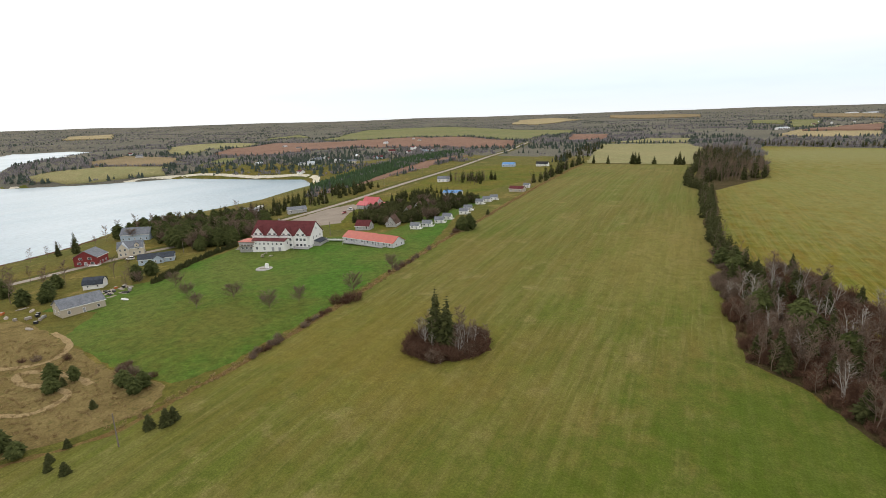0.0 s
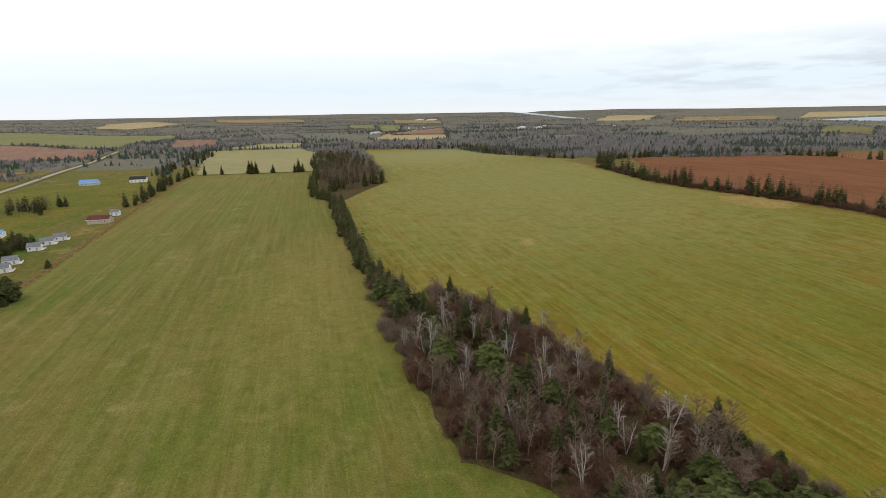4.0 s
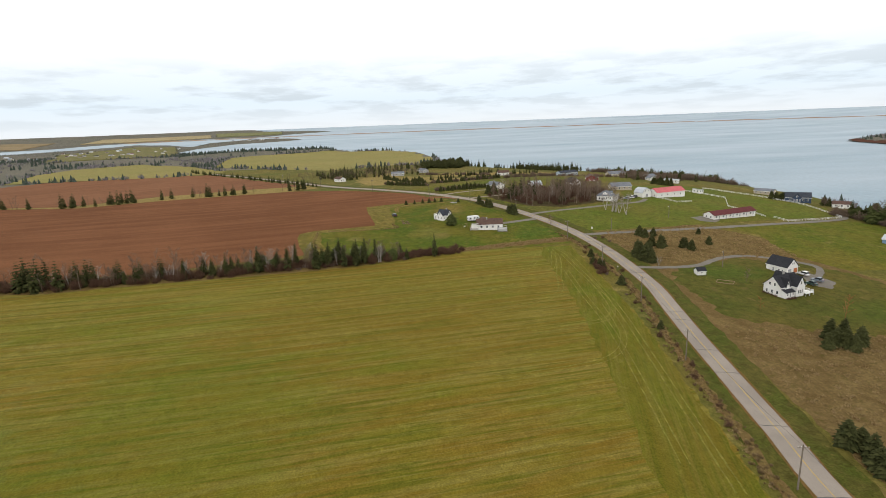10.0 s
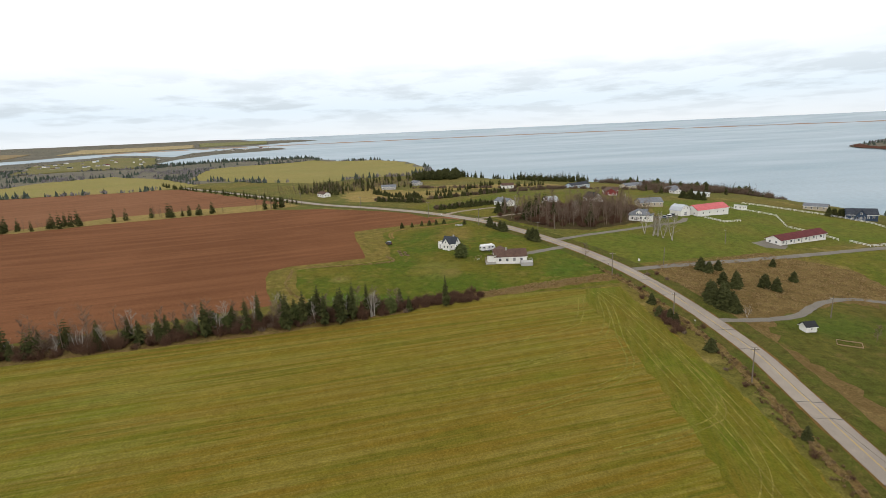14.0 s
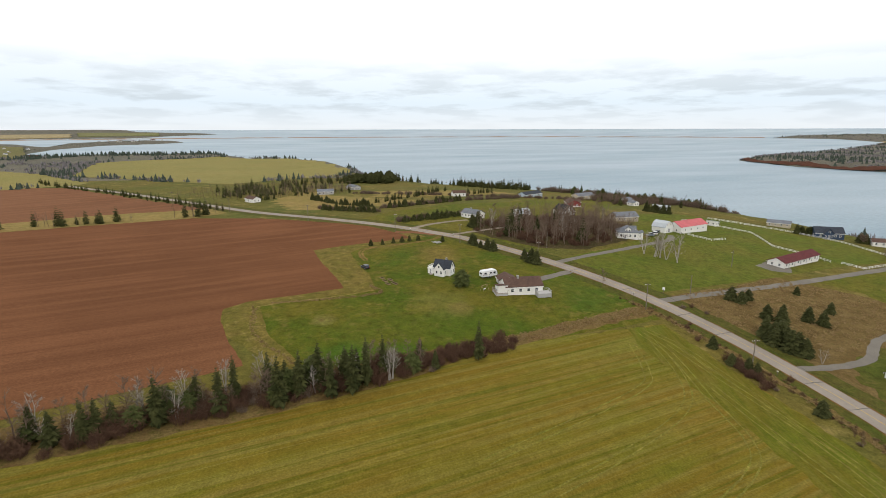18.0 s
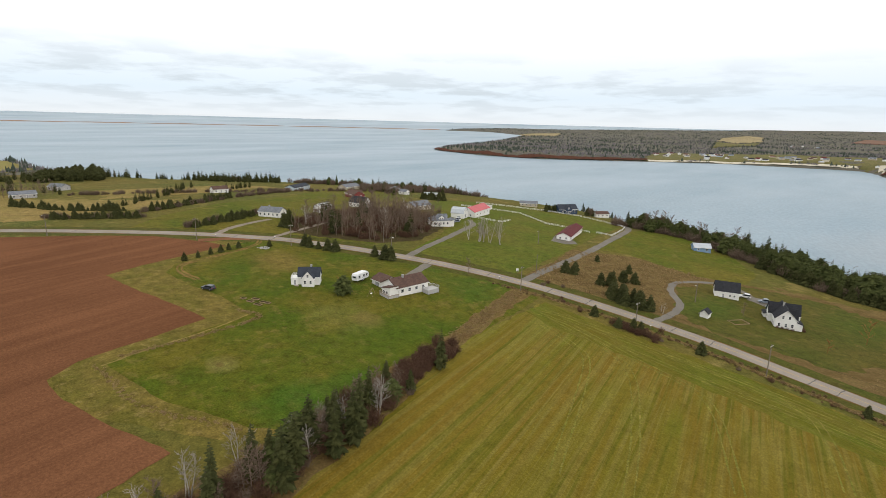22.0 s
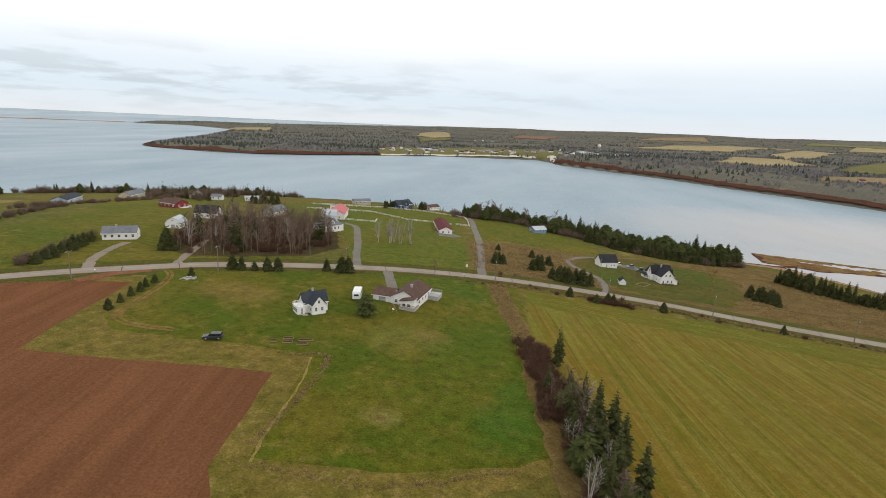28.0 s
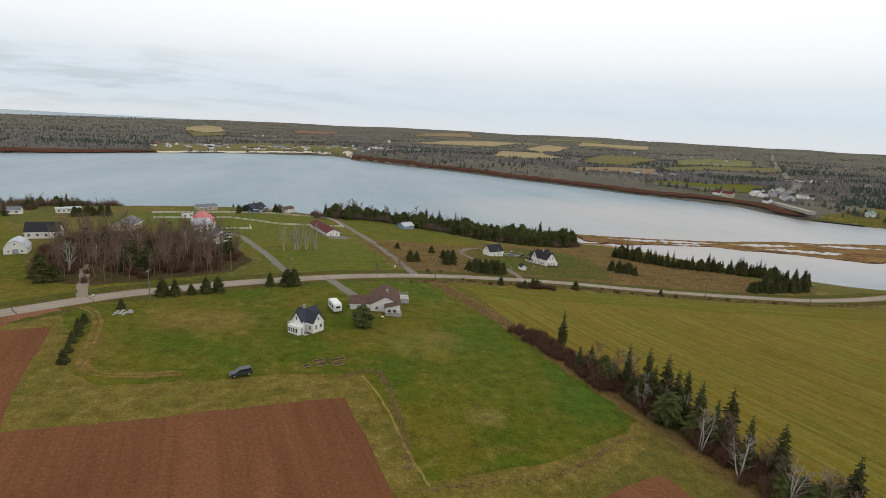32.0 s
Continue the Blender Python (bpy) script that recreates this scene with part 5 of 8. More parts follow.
for x, y, s in ((255, 144.5, .82), (247, 170, .85), (244, 174, .95), (241, 177, .9), (245, 179, .8), (239, 182, .95), (243, 185, 1.0), (240, 189, .9), (236, 193, .95), (241, 196, .9), (234, 205, .95), (239, 203, .85), (230, 216, .9), (226, 228, .85)):
    plant("thin_spruce", x, y, s, "hedgerow trees", "dark spruce standing clear in the hedgerow")
for x, y in along(HEDGE_E[:4], 5.0, 3.5, RNG):
    plant("pine" if RNG.random() < .6 else "spruce", x, y, RNG.uniform(0.42, 0.68), "hedgerow trees")
for x, y, s in ((247, 168, .85), (244, 197, .8), (242, 206, .75), (238, 213, .7), (244.5, 188, .7), (236, 222, .8), (229, 238, .8)):
    plant("birch", x, y, s, "hedgerow trees", "dead white birch standing in the hedgerow")
# north edges of the fields
grove("north_trees", mixed(along([(110, 700), (82, 826), (38, 900), (-10, 1110), (-140, 1146), (-230, 1140)], 1.6, 9, RNG), 0.35, 0.6, 1.0, RNG) + mixed(along([(120, 600), (168, 672), (262, 710), (350, 730), (402, 690)], 1.6, 6, RNG), 0.6, 0.5, 0.95, RNG), "trees at the north edge of the fields")
grove("field_row", [q for k, q in enumerate(mixed(along([(402, 690), (410, 560), (409, 440), (452, 385), (474, 310), (494, 274)], 2.0, 5, RNG), 0.45, 0.3, 0.95, RNG)) if math.sin(k * .37) + math.sin(k * .151) + RNG.uniform(-1, 1) > -.1], "tree row between the ploughed fields")
# by the road
for x, y, s in ((373, 124, 1.05), (369.5, 123.5, .95), (365.5, 121.5, .7), (362, 119, 1.0), (359, 117, 1.05), (345.5, 106, 0.9), (340, 104.5, 1.25), (338, 103, 1.2)):
    plant("small_spruce", x, y, s, "spruces along the road")
for x, y in along([(373, 173), (377, 162), (381.5, 150)], 4.2, 0.3, RNG):
    plant("small_spruce", x, y, RNG.uniform(0.5, 0.7), "row of young spruces", "young blue-green spruce in a planted row")
plant("small_spruce", 378, 138, 0.6, "spruces along the road")
plant("pine", 312, 139.5, 0.62, "garden trees", "dense dark pine in the lawn")
plant("bare", 310, 85, 0.5, "garden trees")
plant("rusty", 323.5, 135.5, 0.42, "garden trees", "small rust-brown tree behind the white house")
for x, y, s in ((296, 42, 1.1), (293, 40, .9), (279, 41, 1.05), (275.5, 38, 1.3), (278, 36, 1.1), (266, 51.5, 1.25), (262, 52, 1.4), (259, 50, 1.25), (256, 51, 1.35), (253, 49, 1.15), (264, 48, 1.2), (260.5, 53, 1.1), (257, 48, 1.15), (266, 46, 1.2), (269, 49, 1.0), (284, 12, .8), (302, 10, .7), (277, 27, 1.1), (274, 24, 1.0), (279, 25, .9), (296, 35, .8)):
    plant("small_spruce", x, y, s, "spruces in the rough grass")
for x, y, s in ((259, 74, .75), (249, 75, .7), (245, 73, .85), (243, 72, .7), (225, 69, .85), (185, 67, .6)):
    plant("small_spruce", x, y, s, "roadside spruces")
for x, y in along([(128, 47), (116, 45), (104, 43), (94, 40)], 1.7, 1.6, RNG):
    plant("small_spruce", x, y, RNG.uniform(0.75, 1.2), "spruce row beside the road")
plant("birch", 249, 47, 0.45, "garden trees", "leaning leafless birch by the drive")
plant("rusty", 199, 2, 1.3, "garden trees")
plant("rusty", 204, 27, 0.8, "garden trees")
plant("bare", 233, 18, 0.4, "garden trees")
for x, y in ((353, 46), (348.5, 43), (347, 41), (349, 41.5), (340, 37), (344, 40)):
    plant("birch", x, y, RNG.uniform(0.95, 1.15), "birches on the motel lawn", "tall leafless birch with pale bare stems")
for x, y in [(246 + RNG.uniform(-3, 3), 74 + RNG.uniform(-2, 2)) for _ in range(5)] + [(214, 70), (206, 69), (236, 72), (272, 74), (288, 66), (289, 62), (283, 60)]:
    bush(x, y, RNG.uniform(0.5, 0.8), RNG.random() < .5, "roadside bushes")
# bare wood behind the road
WOOD_E = [(412, 114), (399, 117), (385, 110), (366, 92), (364, 74), (376, 50), (392, 28), (438, 34), (444, 52), (430, 84)]
for x, y in within(WOOD_E, 44, RNG):
    q = RNG.random()
    plant("bare" if q < 0.7 else "birch" if q < .97 else "spruce", x, y, RNG.uniform(0.62, 0.95), "bare trees of the roadside wood")
grove("roadside_wood", mixed(within(WOOD_E, 270, RNG), 0.03, 0.65, 1.0, RNG), "thick middle of the roadside wood")
for x, y in along([(414, 112), (424, 96), (436, 70)], 3.0, 2.0, RNG):
    bush(x, y, RNG.uniform(1.2, 2.0), False, "bushes of the roadside wood")
for x, y, s in ((411, 117, 1.5), (414, 113, 1.6), (372, 70, 1.3), (408, 116, 1.2)):
    plant("small_spruce", x, y, s, "spruces of the roadside wood")
# wood on the shore
WOOD_S = [(290, -94), (262, -84), (240, -74), (214, -66), (192, -70), (170, -90), (176, -108), (222, -116), (285, -122)]
joined("cabin_pines", CROWN["pine"], [(x, y, RNG.uniform(.55, 1.0)) for x, y in within([(-238, 214), (-268, 218), (-284, 246), (-284, 290), (-262, 320), (-236, 320), (-228, 290), (-222, 262), (-219, 236)], 110, RNG)], "thick dark evergreens round the cabins", "wood", NEEDLES)
joined("cabin_bare_trees", CROWN["apple"], [(x, y, RNG.uniform(1.0, 1.7)) for x, y in within([(-226, 216), (-268, 212), (-284, 246), (-280, 290), (-240, 318), (-228, 290), (-219, 250)], 18, RNG)], "leafless brown trees round the cabins", "wood", GREY_BARK)
SHORE = within(WOOD_S, 300, RNG)
for x, y in SHORE[:46]:
    plant("pine" if RNG.random() < .55 else "spruce", x, y, RNG.uniform(0.7, 1.25), "trees of the shore wood")
joined("shore_wood", CROWN["pine"] + CROWN["spruce"] + CROWN["thin_spruce"], [(x, y, RNG.uniform(0.65, 1.3)) for x, y in SHORE[46:]], "thick olive-green pine wood on the shore", "wood", PINE_NEEDLES)
for x, y in along([(262, -82), (240, -72), (214, -64), (192, -68), (172, -88)], 3.0, 1.5, RNG):
    plant("small_spruce", x, y, RNG.uniform(1.0, 1.5), "trees of the shore wood")
for x, y in along([(344, -104), (322, -116), (300, -114), (284, -108)], 1.7, 4.5, RNG):
    plant("pine" if RNG.random() < .6 else "bare", x, y, RNG.uniform(0.8, 1.1), "trees of the shore wood")
for x, y in along([(354, -100), (336, -110), (314, -112), (296, -104), (284, -98)], 2.4, 5, RNG):
    q = RNG.random()
    plant("thin_spruce" if q < .4 else "pine" if q < .75 else "spruce", x, y, RNG.uniform(0.6, 1.05), "trees of the shore wood")
joined("shore_brush", SHRUBS + GREYSHRUBS, [(x, y, RNG.uniform(1.2, 2.6)) for x, y in along([(362, -98), (338, -110), (304, -108), (276, -94), (250, -84), (222, -72), (196, -72), (172, -88)], 0.8, 6, RNG)], "leafless brush along the shore wood", "brush", GREY_BARK)
grove("shore_mix", mixed(within([(350, -108), (320, -118), (284, -112), (262, -106), (230, -100), (190, -100), (184, -112), (230, -118), (290, -126), (346, -122)], 120, RNG), .6, .5, .95, RNG), "ragged back edge of the shore wood")
joined("cliff_brush", SHRUBS + GREYSHRUBS, [(x, y, RNG.uniform(1.3, 3.0)) for x, y in along([(690, -20), (640, -66), (596, -86), (556, -92), (524, -96), (500, -104)], 0.7, 9, RNG) + within([(520, -10), (560, -14), (600, -40), (590, -80), (540, -84), (516, -50)], 70, RNG)], "grey leafless brush along the cliff edge", "brush", GREY_BARK)
grove("cliff_mix", mixed(within([(512, -6), (560, -10), (604, -40), (594, -84), (536, -90), (500, -98), (510, -60)], 70, RNG), .3, .4, .75, RNG), "ragged trees round the cliff houses")
joined("cliff_pines", CROWN["pine"] + CROWN["spruce"], [(x, y, RNG.uniform(.5, 1.0)) for x, y in along([(680, -30), (620, -74), (560, -88), (520, -94)], 5, 9, RNG)], "wind-bent evergreens along the cliff edge", "wood", PINE_NEEDLES)
joined("inlet_trees", CROWN["spruce"] + CROWN["thin_spruce"] + CROWN["pine"][:2], [(x, y, RNG.uniform(.55, 1.15)) for x, y in along([(162, -42), (148, -26), (136, -13), (120, -5), (102, 1), (82, 4)], 0.9, 2.6, RNG)], "dense row of dark spruces along the inlet", "hedge", NEEDLES)
for x, y in within([(118, 42), (94, 44), (82, 30), (96, 22), (114, 32)], 16, RNG):
    plant("spruce", x, y, RNG.uniform(0.6, 0.95), "trees along the inlet")
for x, y in within([(172, 13), (182, 6), (187, 13), (175, 24)], 9, RNG):
    plant("small_spruce", x, y, RNG.uniform(1.0, 1.3), "spruces in the rough grass")
# seaside cottages
ROWS = []
for x, y in along([(430, 154), (438, 136), (447, 119)], 1.5, 1.6, RNG) + along([(492, 206), (480, 188), (471, 171)], 1.6, 1.2, RNG) + along([(490, 160), (508, 132), (527, 105)], 1.7, 1.4, RNG) + along([(560, 220), (520, 196), (500, 172)], 2.2, 1.2, RNG):
    ROWS.append((x, y, RNG.uniform(0.5, 1.25)))
joined("spruce_rows", CROWN["small_spruce"], ROWS, "uneven rows of young dark spruces between the seaside lots", "hedge", NEEDLES)
grove("cliff_trees", mixed(along([(606, -80), (560, -92), (530, -98), (505, -100)], 0.7, 6, RNG), 0.45, 0.3, 0.56, RNG), "wind-bent trees on the cliff edge")
for x, y in along([(480, -22), (468, -32)], 1.6, 1.0, RNG) + along([(410, -82), (404, -92)], 1.6, 1.2, RNG) + [(390, -106), (388, -108)]:
    plant("small_spruce", x, y, RNG.uniform(0.9, 1.3), "spruces at the cottages")
plant("apple", 386, -104, 0.9, "garden trees")
grove("headland_trees", mixed(within([(740, 20), (700, -10), (690, 40), (760, 110), (800, 120), (820, 150), (780, 170)], 150, RNG), 0.75, 0.4, 0.8, RNG) + mixed(within([(560, 250), (690, 240), (760, 190), (800, 160), (820, 200), (700, 300), (600, 310)], 230, RNG), 0.45, 0.4, 0.75, RNG), "trees on the headland")
joined("cottage_brush", SHRUBS + GREYSHRUBS, [(x, y, RNG.uniform(.8, 1.7)) for x, y in along([(432, 156), (440, 138), (450, 117)], 1.1, 2.5, RNG) + along([(500, 210), (484, 190), (470, 168)], 1.6, 2, RNG) + along([(488, 164), (508, 132), (530, 100), (556, 52)], 1.4, 2.2, RNG) + along([(604, 186), (570, 90), (556, 20), (548, -40)], 1.8, 3, RNG)], "leafless brush between the seaside lots", "brush", GREY_BARK)
joined("headland_pines", CROWN["pine"], [(x, y, RNG.uniform(.9, 1.6)) for x, y in within([(730, 200), (735, 148), (804, 145), (807, 193)], 80, RNG)] + [(x, y, RNG.uniform(.5, .9)) for x, y in along([(720, 70), (704, 40), (690, 5)], 2.2, 3, RNG)], "dark evergreen clump on the headland", "wood", NEEDLES)
grove("coast_thicket", mixed(within([(600, 340), (566, 280), (575, 232), (634, 206), (664, 270), (664, 338)], 150, RNG), 0.12, 0.4, 0.7, RNG), "bare thicket beside the coast road")
grove("headland_thicket", mixed(within([(676, 240), (680, 192), (610, 192), (602, 235)], 130, RNG), 0.12, 0.4, 0.65, RNG), "thicket of the headland")
grove("coast_road_rows", mixed(along([(500, 270), (566, 330), (644, 405), (727, 496), (790, 550)], 4, 4, RNG) + along([(640, 100), (560, 140), (520, 170)], 3, 3, RNG) + along([(620, 60), (590, 90)], 3, 3, RNG), 0.8, 0.3, 0.5, RNG), "tree rows near the coast road")
# brush that fills belts and hedges
joined("belt_brush", SHRUBS + GREYSHRUBS, [(x, y, RNG.uniform(1.0, 2.3)) for x, y in within(BELT, 420, RNG)], "dense leafless brush under the belt trees", "brush", RED_TWIGS)
joined("ditch_weeds", SHRUBS + GREYSHRUBS, [(x + .5, y + RNG.uniform(7.2, 11.2), RNG.uniform(.12, .42)) for x, y in along(ROAD_LINE[15:25], 0.6, 0.9, RNG)], "tangled straw-brown weeds in the roadside ditch", "weeds", DEAD_WEEDS)
joined("ditch_brush", SHRUBS + GREYSHRUBS, [(244 + RNG.uniform(-8, 8), 73.5 + RNG.uniform(-2, 1.5), RNG.uniform(.6, 1.1)) for _ in range(34)] + [(x + .5, y + RNG.uniform(7.4, 10.6), RNG.uniform(.3, .8)) for x, y in along(ROAD_LINE[17:25], 6.0, 2.5, RNG)], "low brown brush in the roadside ditch", "brush", RED_TWIGS)
joined("neck_brush", SHRUBS + GREYSHRUBS, [(x, y, RNG.uniform(1.0, 2.0)) for x, y in along([(-52, 246), (-44, 216), (-34, 190), (-18, 166), (0, 150)], 0.8, 5.5, RNG)] + [(x, y, RNG.uniform(.8, 1.6)) for x, y in along([(-34, 236), (-8, 208), (8, 182), (20, 164), (36, 140), (44, 118)], 0.8, 2.5, RNG)], "leafless brush along the belt edges", "brush", GREY_BARK)
joined("hedge_brush", SHRUBS, [(x, y, RNG.uniform(0.9, 2.0)) for x, y in along(HEDGE_E, 0.9, 4.5, RNG)] + [(x, y, RNG.uniform(0.6, 1.3)) for x, y in along([(264, 134), (258, 150), (250, 172)], 0.35, 3.6, RNG)], "dense red-brown hedgerow brush", "brush", RED_TWIGS)
joined("wood_brush", SHRUBS + GREYSHRUBS, [(x, y, RNG.uniform(0.9, 1.8)) for x, y in within(WOOD_E, 260, RNG)], "brush under the bare trees", "brush", RED_TWIGS)
joined("clump_brush", SHRUBS, [(x, y, RNG.uniform(1.0, 1.8)) for x, y in within(CLUMP, 110, RNG)], "dense thicket of the field clump", "brush", RED_TWIGS)
# weeds and tall grass
T1 = [(x, y, RNG.uniform(.5, 1.2)) for x, y in within([(300, 60), (310, 30), (320, 6), (300, -18), (264, -24), (266, 10), (252, 40), (276, 58)], 900, RNG)]
T1 += [(x, y, RNG.uniform(.5, 1.2)) for x, y in within([(190, 46), (186, 8), (184, -18), (150, -36), (112, 0), (108, 46)], 900, RNG)]
T1 += [(x, y, RNG.uniform(.5, 1.0)) for x, y in along(ROAD_LINE[14:25], 0.8, 1.2, RNG)]
joined("rough_tufts", TUFTS, [(x, y + 9.5 * (k >= 1800), s) for k, (x, y, s) in enumerate(T1)], "tufts of bleached rough grass", "grass", DRY_STEMS)
joined("scrub_tufts", TUFTS, [(x, y, RNG.uniform(.5, 1.1)) for x, y in within([(-206, 38), (-165, 39), (-140, 45), (-132, 30), (-138, 8), (-162, -16), (-236, -26), (-258, 10)], 1300, RNG)], "tufts of straw-coloured grass in the scrub", "grass", DRY_STEMS)
joined("fence_weeds", TUFTS, [(x, y, RNG.uniform(.4, 1.1)) for x, y in along([(-128, 30), (-133, 63), (-146, 109), (-175, 198), (-193, 262), (-259, 465)], 0.5, 1.8, RNG)], "dry weeds along the west fence line", "grass", DRY_STEMS)
joined("garden_weeds", TUFTS, [(x, y, RNG.uniform(.4, .9)) for x, y in along([(315, 173), (307, 170), (303, 183), (300, 206)], 0.25, 0.8, RNG) + along([(298, 211), (275, 206), (256, 193)], 0.4, .8, RNG) + along([(287, 82), (275, 110), (264, 138)], .1, 2.6, RNG)], "bleached weeds along the garden edge", "grass", DRY_STEMS)


# ---- buildings ----
WHITE = boards("white_siding", (0.78, 0.77, 0.74), 0.13, 0.08)
CREAM = boards("cream_siding", (0.62, 0.56, 0.44), 0.13)
GREYLIGHT = boards("light_grey_siding", (0.60, 0.60, 0.61), 0.13)
GREYWALL = boards("grey_siding", (0.42, 0.41, 0.40), 0.13)
TAN = boards("tan_siding", (0.46, 0.40, 0.31), 0.15)
SKYWALL = boards("pale_blue_siding", (0.42, 0.50, 0.58), 0.13)
NAVYWALL = boards("navy_siding", (0.035, 0.06, 0.11), 0.13)
REDWALL = boards("barn_red_siding", (0.20, 0.03, 0.028), 0.15)
BLUEWALL = boards("blue_siding", (0.18, 0.28, 0.42), 0.15)
SLATE = shingles("slate_shingles", (0.045, 0.052, 0.066))
BLACK = shingles("black_shingles", (0.030, 0.031, 0.036))
GREYROOF = shingles("grey_shingles", (0.17, 0.18, 0.20))
BROWNROOF = shingles("brown_shingles", (0.105, 0.062, 0.048))
MAROON = shingles("maroon_shingles", (0.115, 0.028, 0.030))
REDROOF = plain("red_steel_roof", (0.40, 0.085, 0.055), 0.5, 0.25, 2.0)
PINKROOF = plain("faded_red_roof", (0.50, 0.10, 0.11), 0.55, 0.3, 2.0)
STEEL = plain("grey_steel_roof", (0.42, 0.45, 0.48), 0.45, 0.2, 2.0)
GREENROOF = plain("green_steel_roof", (0.06, 0.22, 0.13), 0.5, 0.25, 2.0)
BLUEROOF = plain("blue_steel_roof", (0.10, 0.24, 0.48), 0.5, 0.2, 2.0)
TRIM = plain("white_trim", (0.80, 0.79, 0.77), 0.5, 0.1)
STONE = plain("grey_concrete", (0.34, 0.33, 0.31), 0.9, 0.3, 0.8)
DECKWOOD = plain("weathered_deck_wood", (0.36, 0.31, 0.26), 0.85, 0.35, 0.6)
POLEWOOD = plain("weathered_pole_wood", (0.20, 0.165, 0.13), 0.9, 0.4, 0.5)
RUST = plain("rust_orange_paint", (0.45, 0.14, 0.04), 0.6, 0.3)
PANE = glass("window_pane")
DOORPAINT = plain("door_paint", (0.30, 0.30, 0.31), 0.5, 0.2)
BLACKTRIM = plain("black_rubber", (0.02, 0.02, 0.022), 0.8, 0.2)


def box(bm, x0, x1, y0, y1, z0, z1):
    vs = [bm.verts.new(p) for p in ((x0, y0, z0), (x1, y0, z0), (x1, y1, z0), (x0, y1, z0), (x0, y0, z1), (x1, y0, z1), (x1, y1, z1), (x0, y1, z1))]
    for q in ((3, 2, 1, 0), (4, 5, 6, 7), (0, 1, 5, 4), (1, 2, 6, 5), (2, 3, 7, 6), (3, 0, 4, 7)):
        bm.faces.new([vs[i] for i in q])
    return vs


def prism(bm, profile, x0, x1):
    """A closed outline (y, z) drawn out along x."""
    a = [bm.verts.new((x0, y, z)) for y, z in profile]
    b = [bm.verts.new((x1, y, z)) for y, z in profile]
    n = len(profile)
    bm.faces.new(a[::-1])
    bm.faces.new(b)
    for k in range(n):
        bm.faces.new((a[k], a[(k + 1) % n], b[(k + 1) % n], b[k]))


def boxed(name, size, mat, parent, at=(0, 0, 0), label="", bevel=0.0, turn=0.0):
    bm = bmesh.new()
    sx, sy, sz = (v / 2 for v in size)
    box(bm, -sx, sx, -sy, sy, -sz, sz)
    if bevel:
        bmesh.ops.bevel(bm, geom=bm.edges[:], offset=bevel, segments=2, affect="EDGES")
    ob = part(name, bm, mat, parent, label)
    ob.matrix_basis = pose(*at, 0, 0, turn)
    return ob


def sited(name, label, category, x, y, turn, group="", sink=0.0):
    ob = new(name)
    ob.matrix_basis = pose(x, y, height_at(x, y) - sink, 0, 0, turn)
    return tagged(ob, label, category, group)


def opening(parent, kind_name, at, turn, wide, tall, cross=True, mat=None):
    """A window or door set 4 cm proud: frame of four bars, pane or leaf behind, sill."""
    bm = bmesh.new()
    t, w, h = 0.09, wide / 2, tall / 2
    for q in ((-w, w, h - t, h), (-w, w, -h, -h + t), (-w, -w + t, -h + t, h - t), (w - t, w, -h + t, h - t)):
        box(bm, q[0], q[1], -0.07, 0.03, q[2], q[3])
    if cross:
        box(bm, -w + t, w - t, -0.05, 0.02, -0.03, 0.03)
    ob = part(kind_name, bm, TRIM, parent)
    ob.matrix_basis = pose(*at, 0, 0, turn)
    bm = bmesh.new()
    box(bm, -w + t, w - t, -0.03, 0.0, -h + t, h - t)
    part("leaf" if kind_name == "door" else "pane", bm, mat or (DOORPAINT if kind_name == "door" else PANE), ob)
    return ob


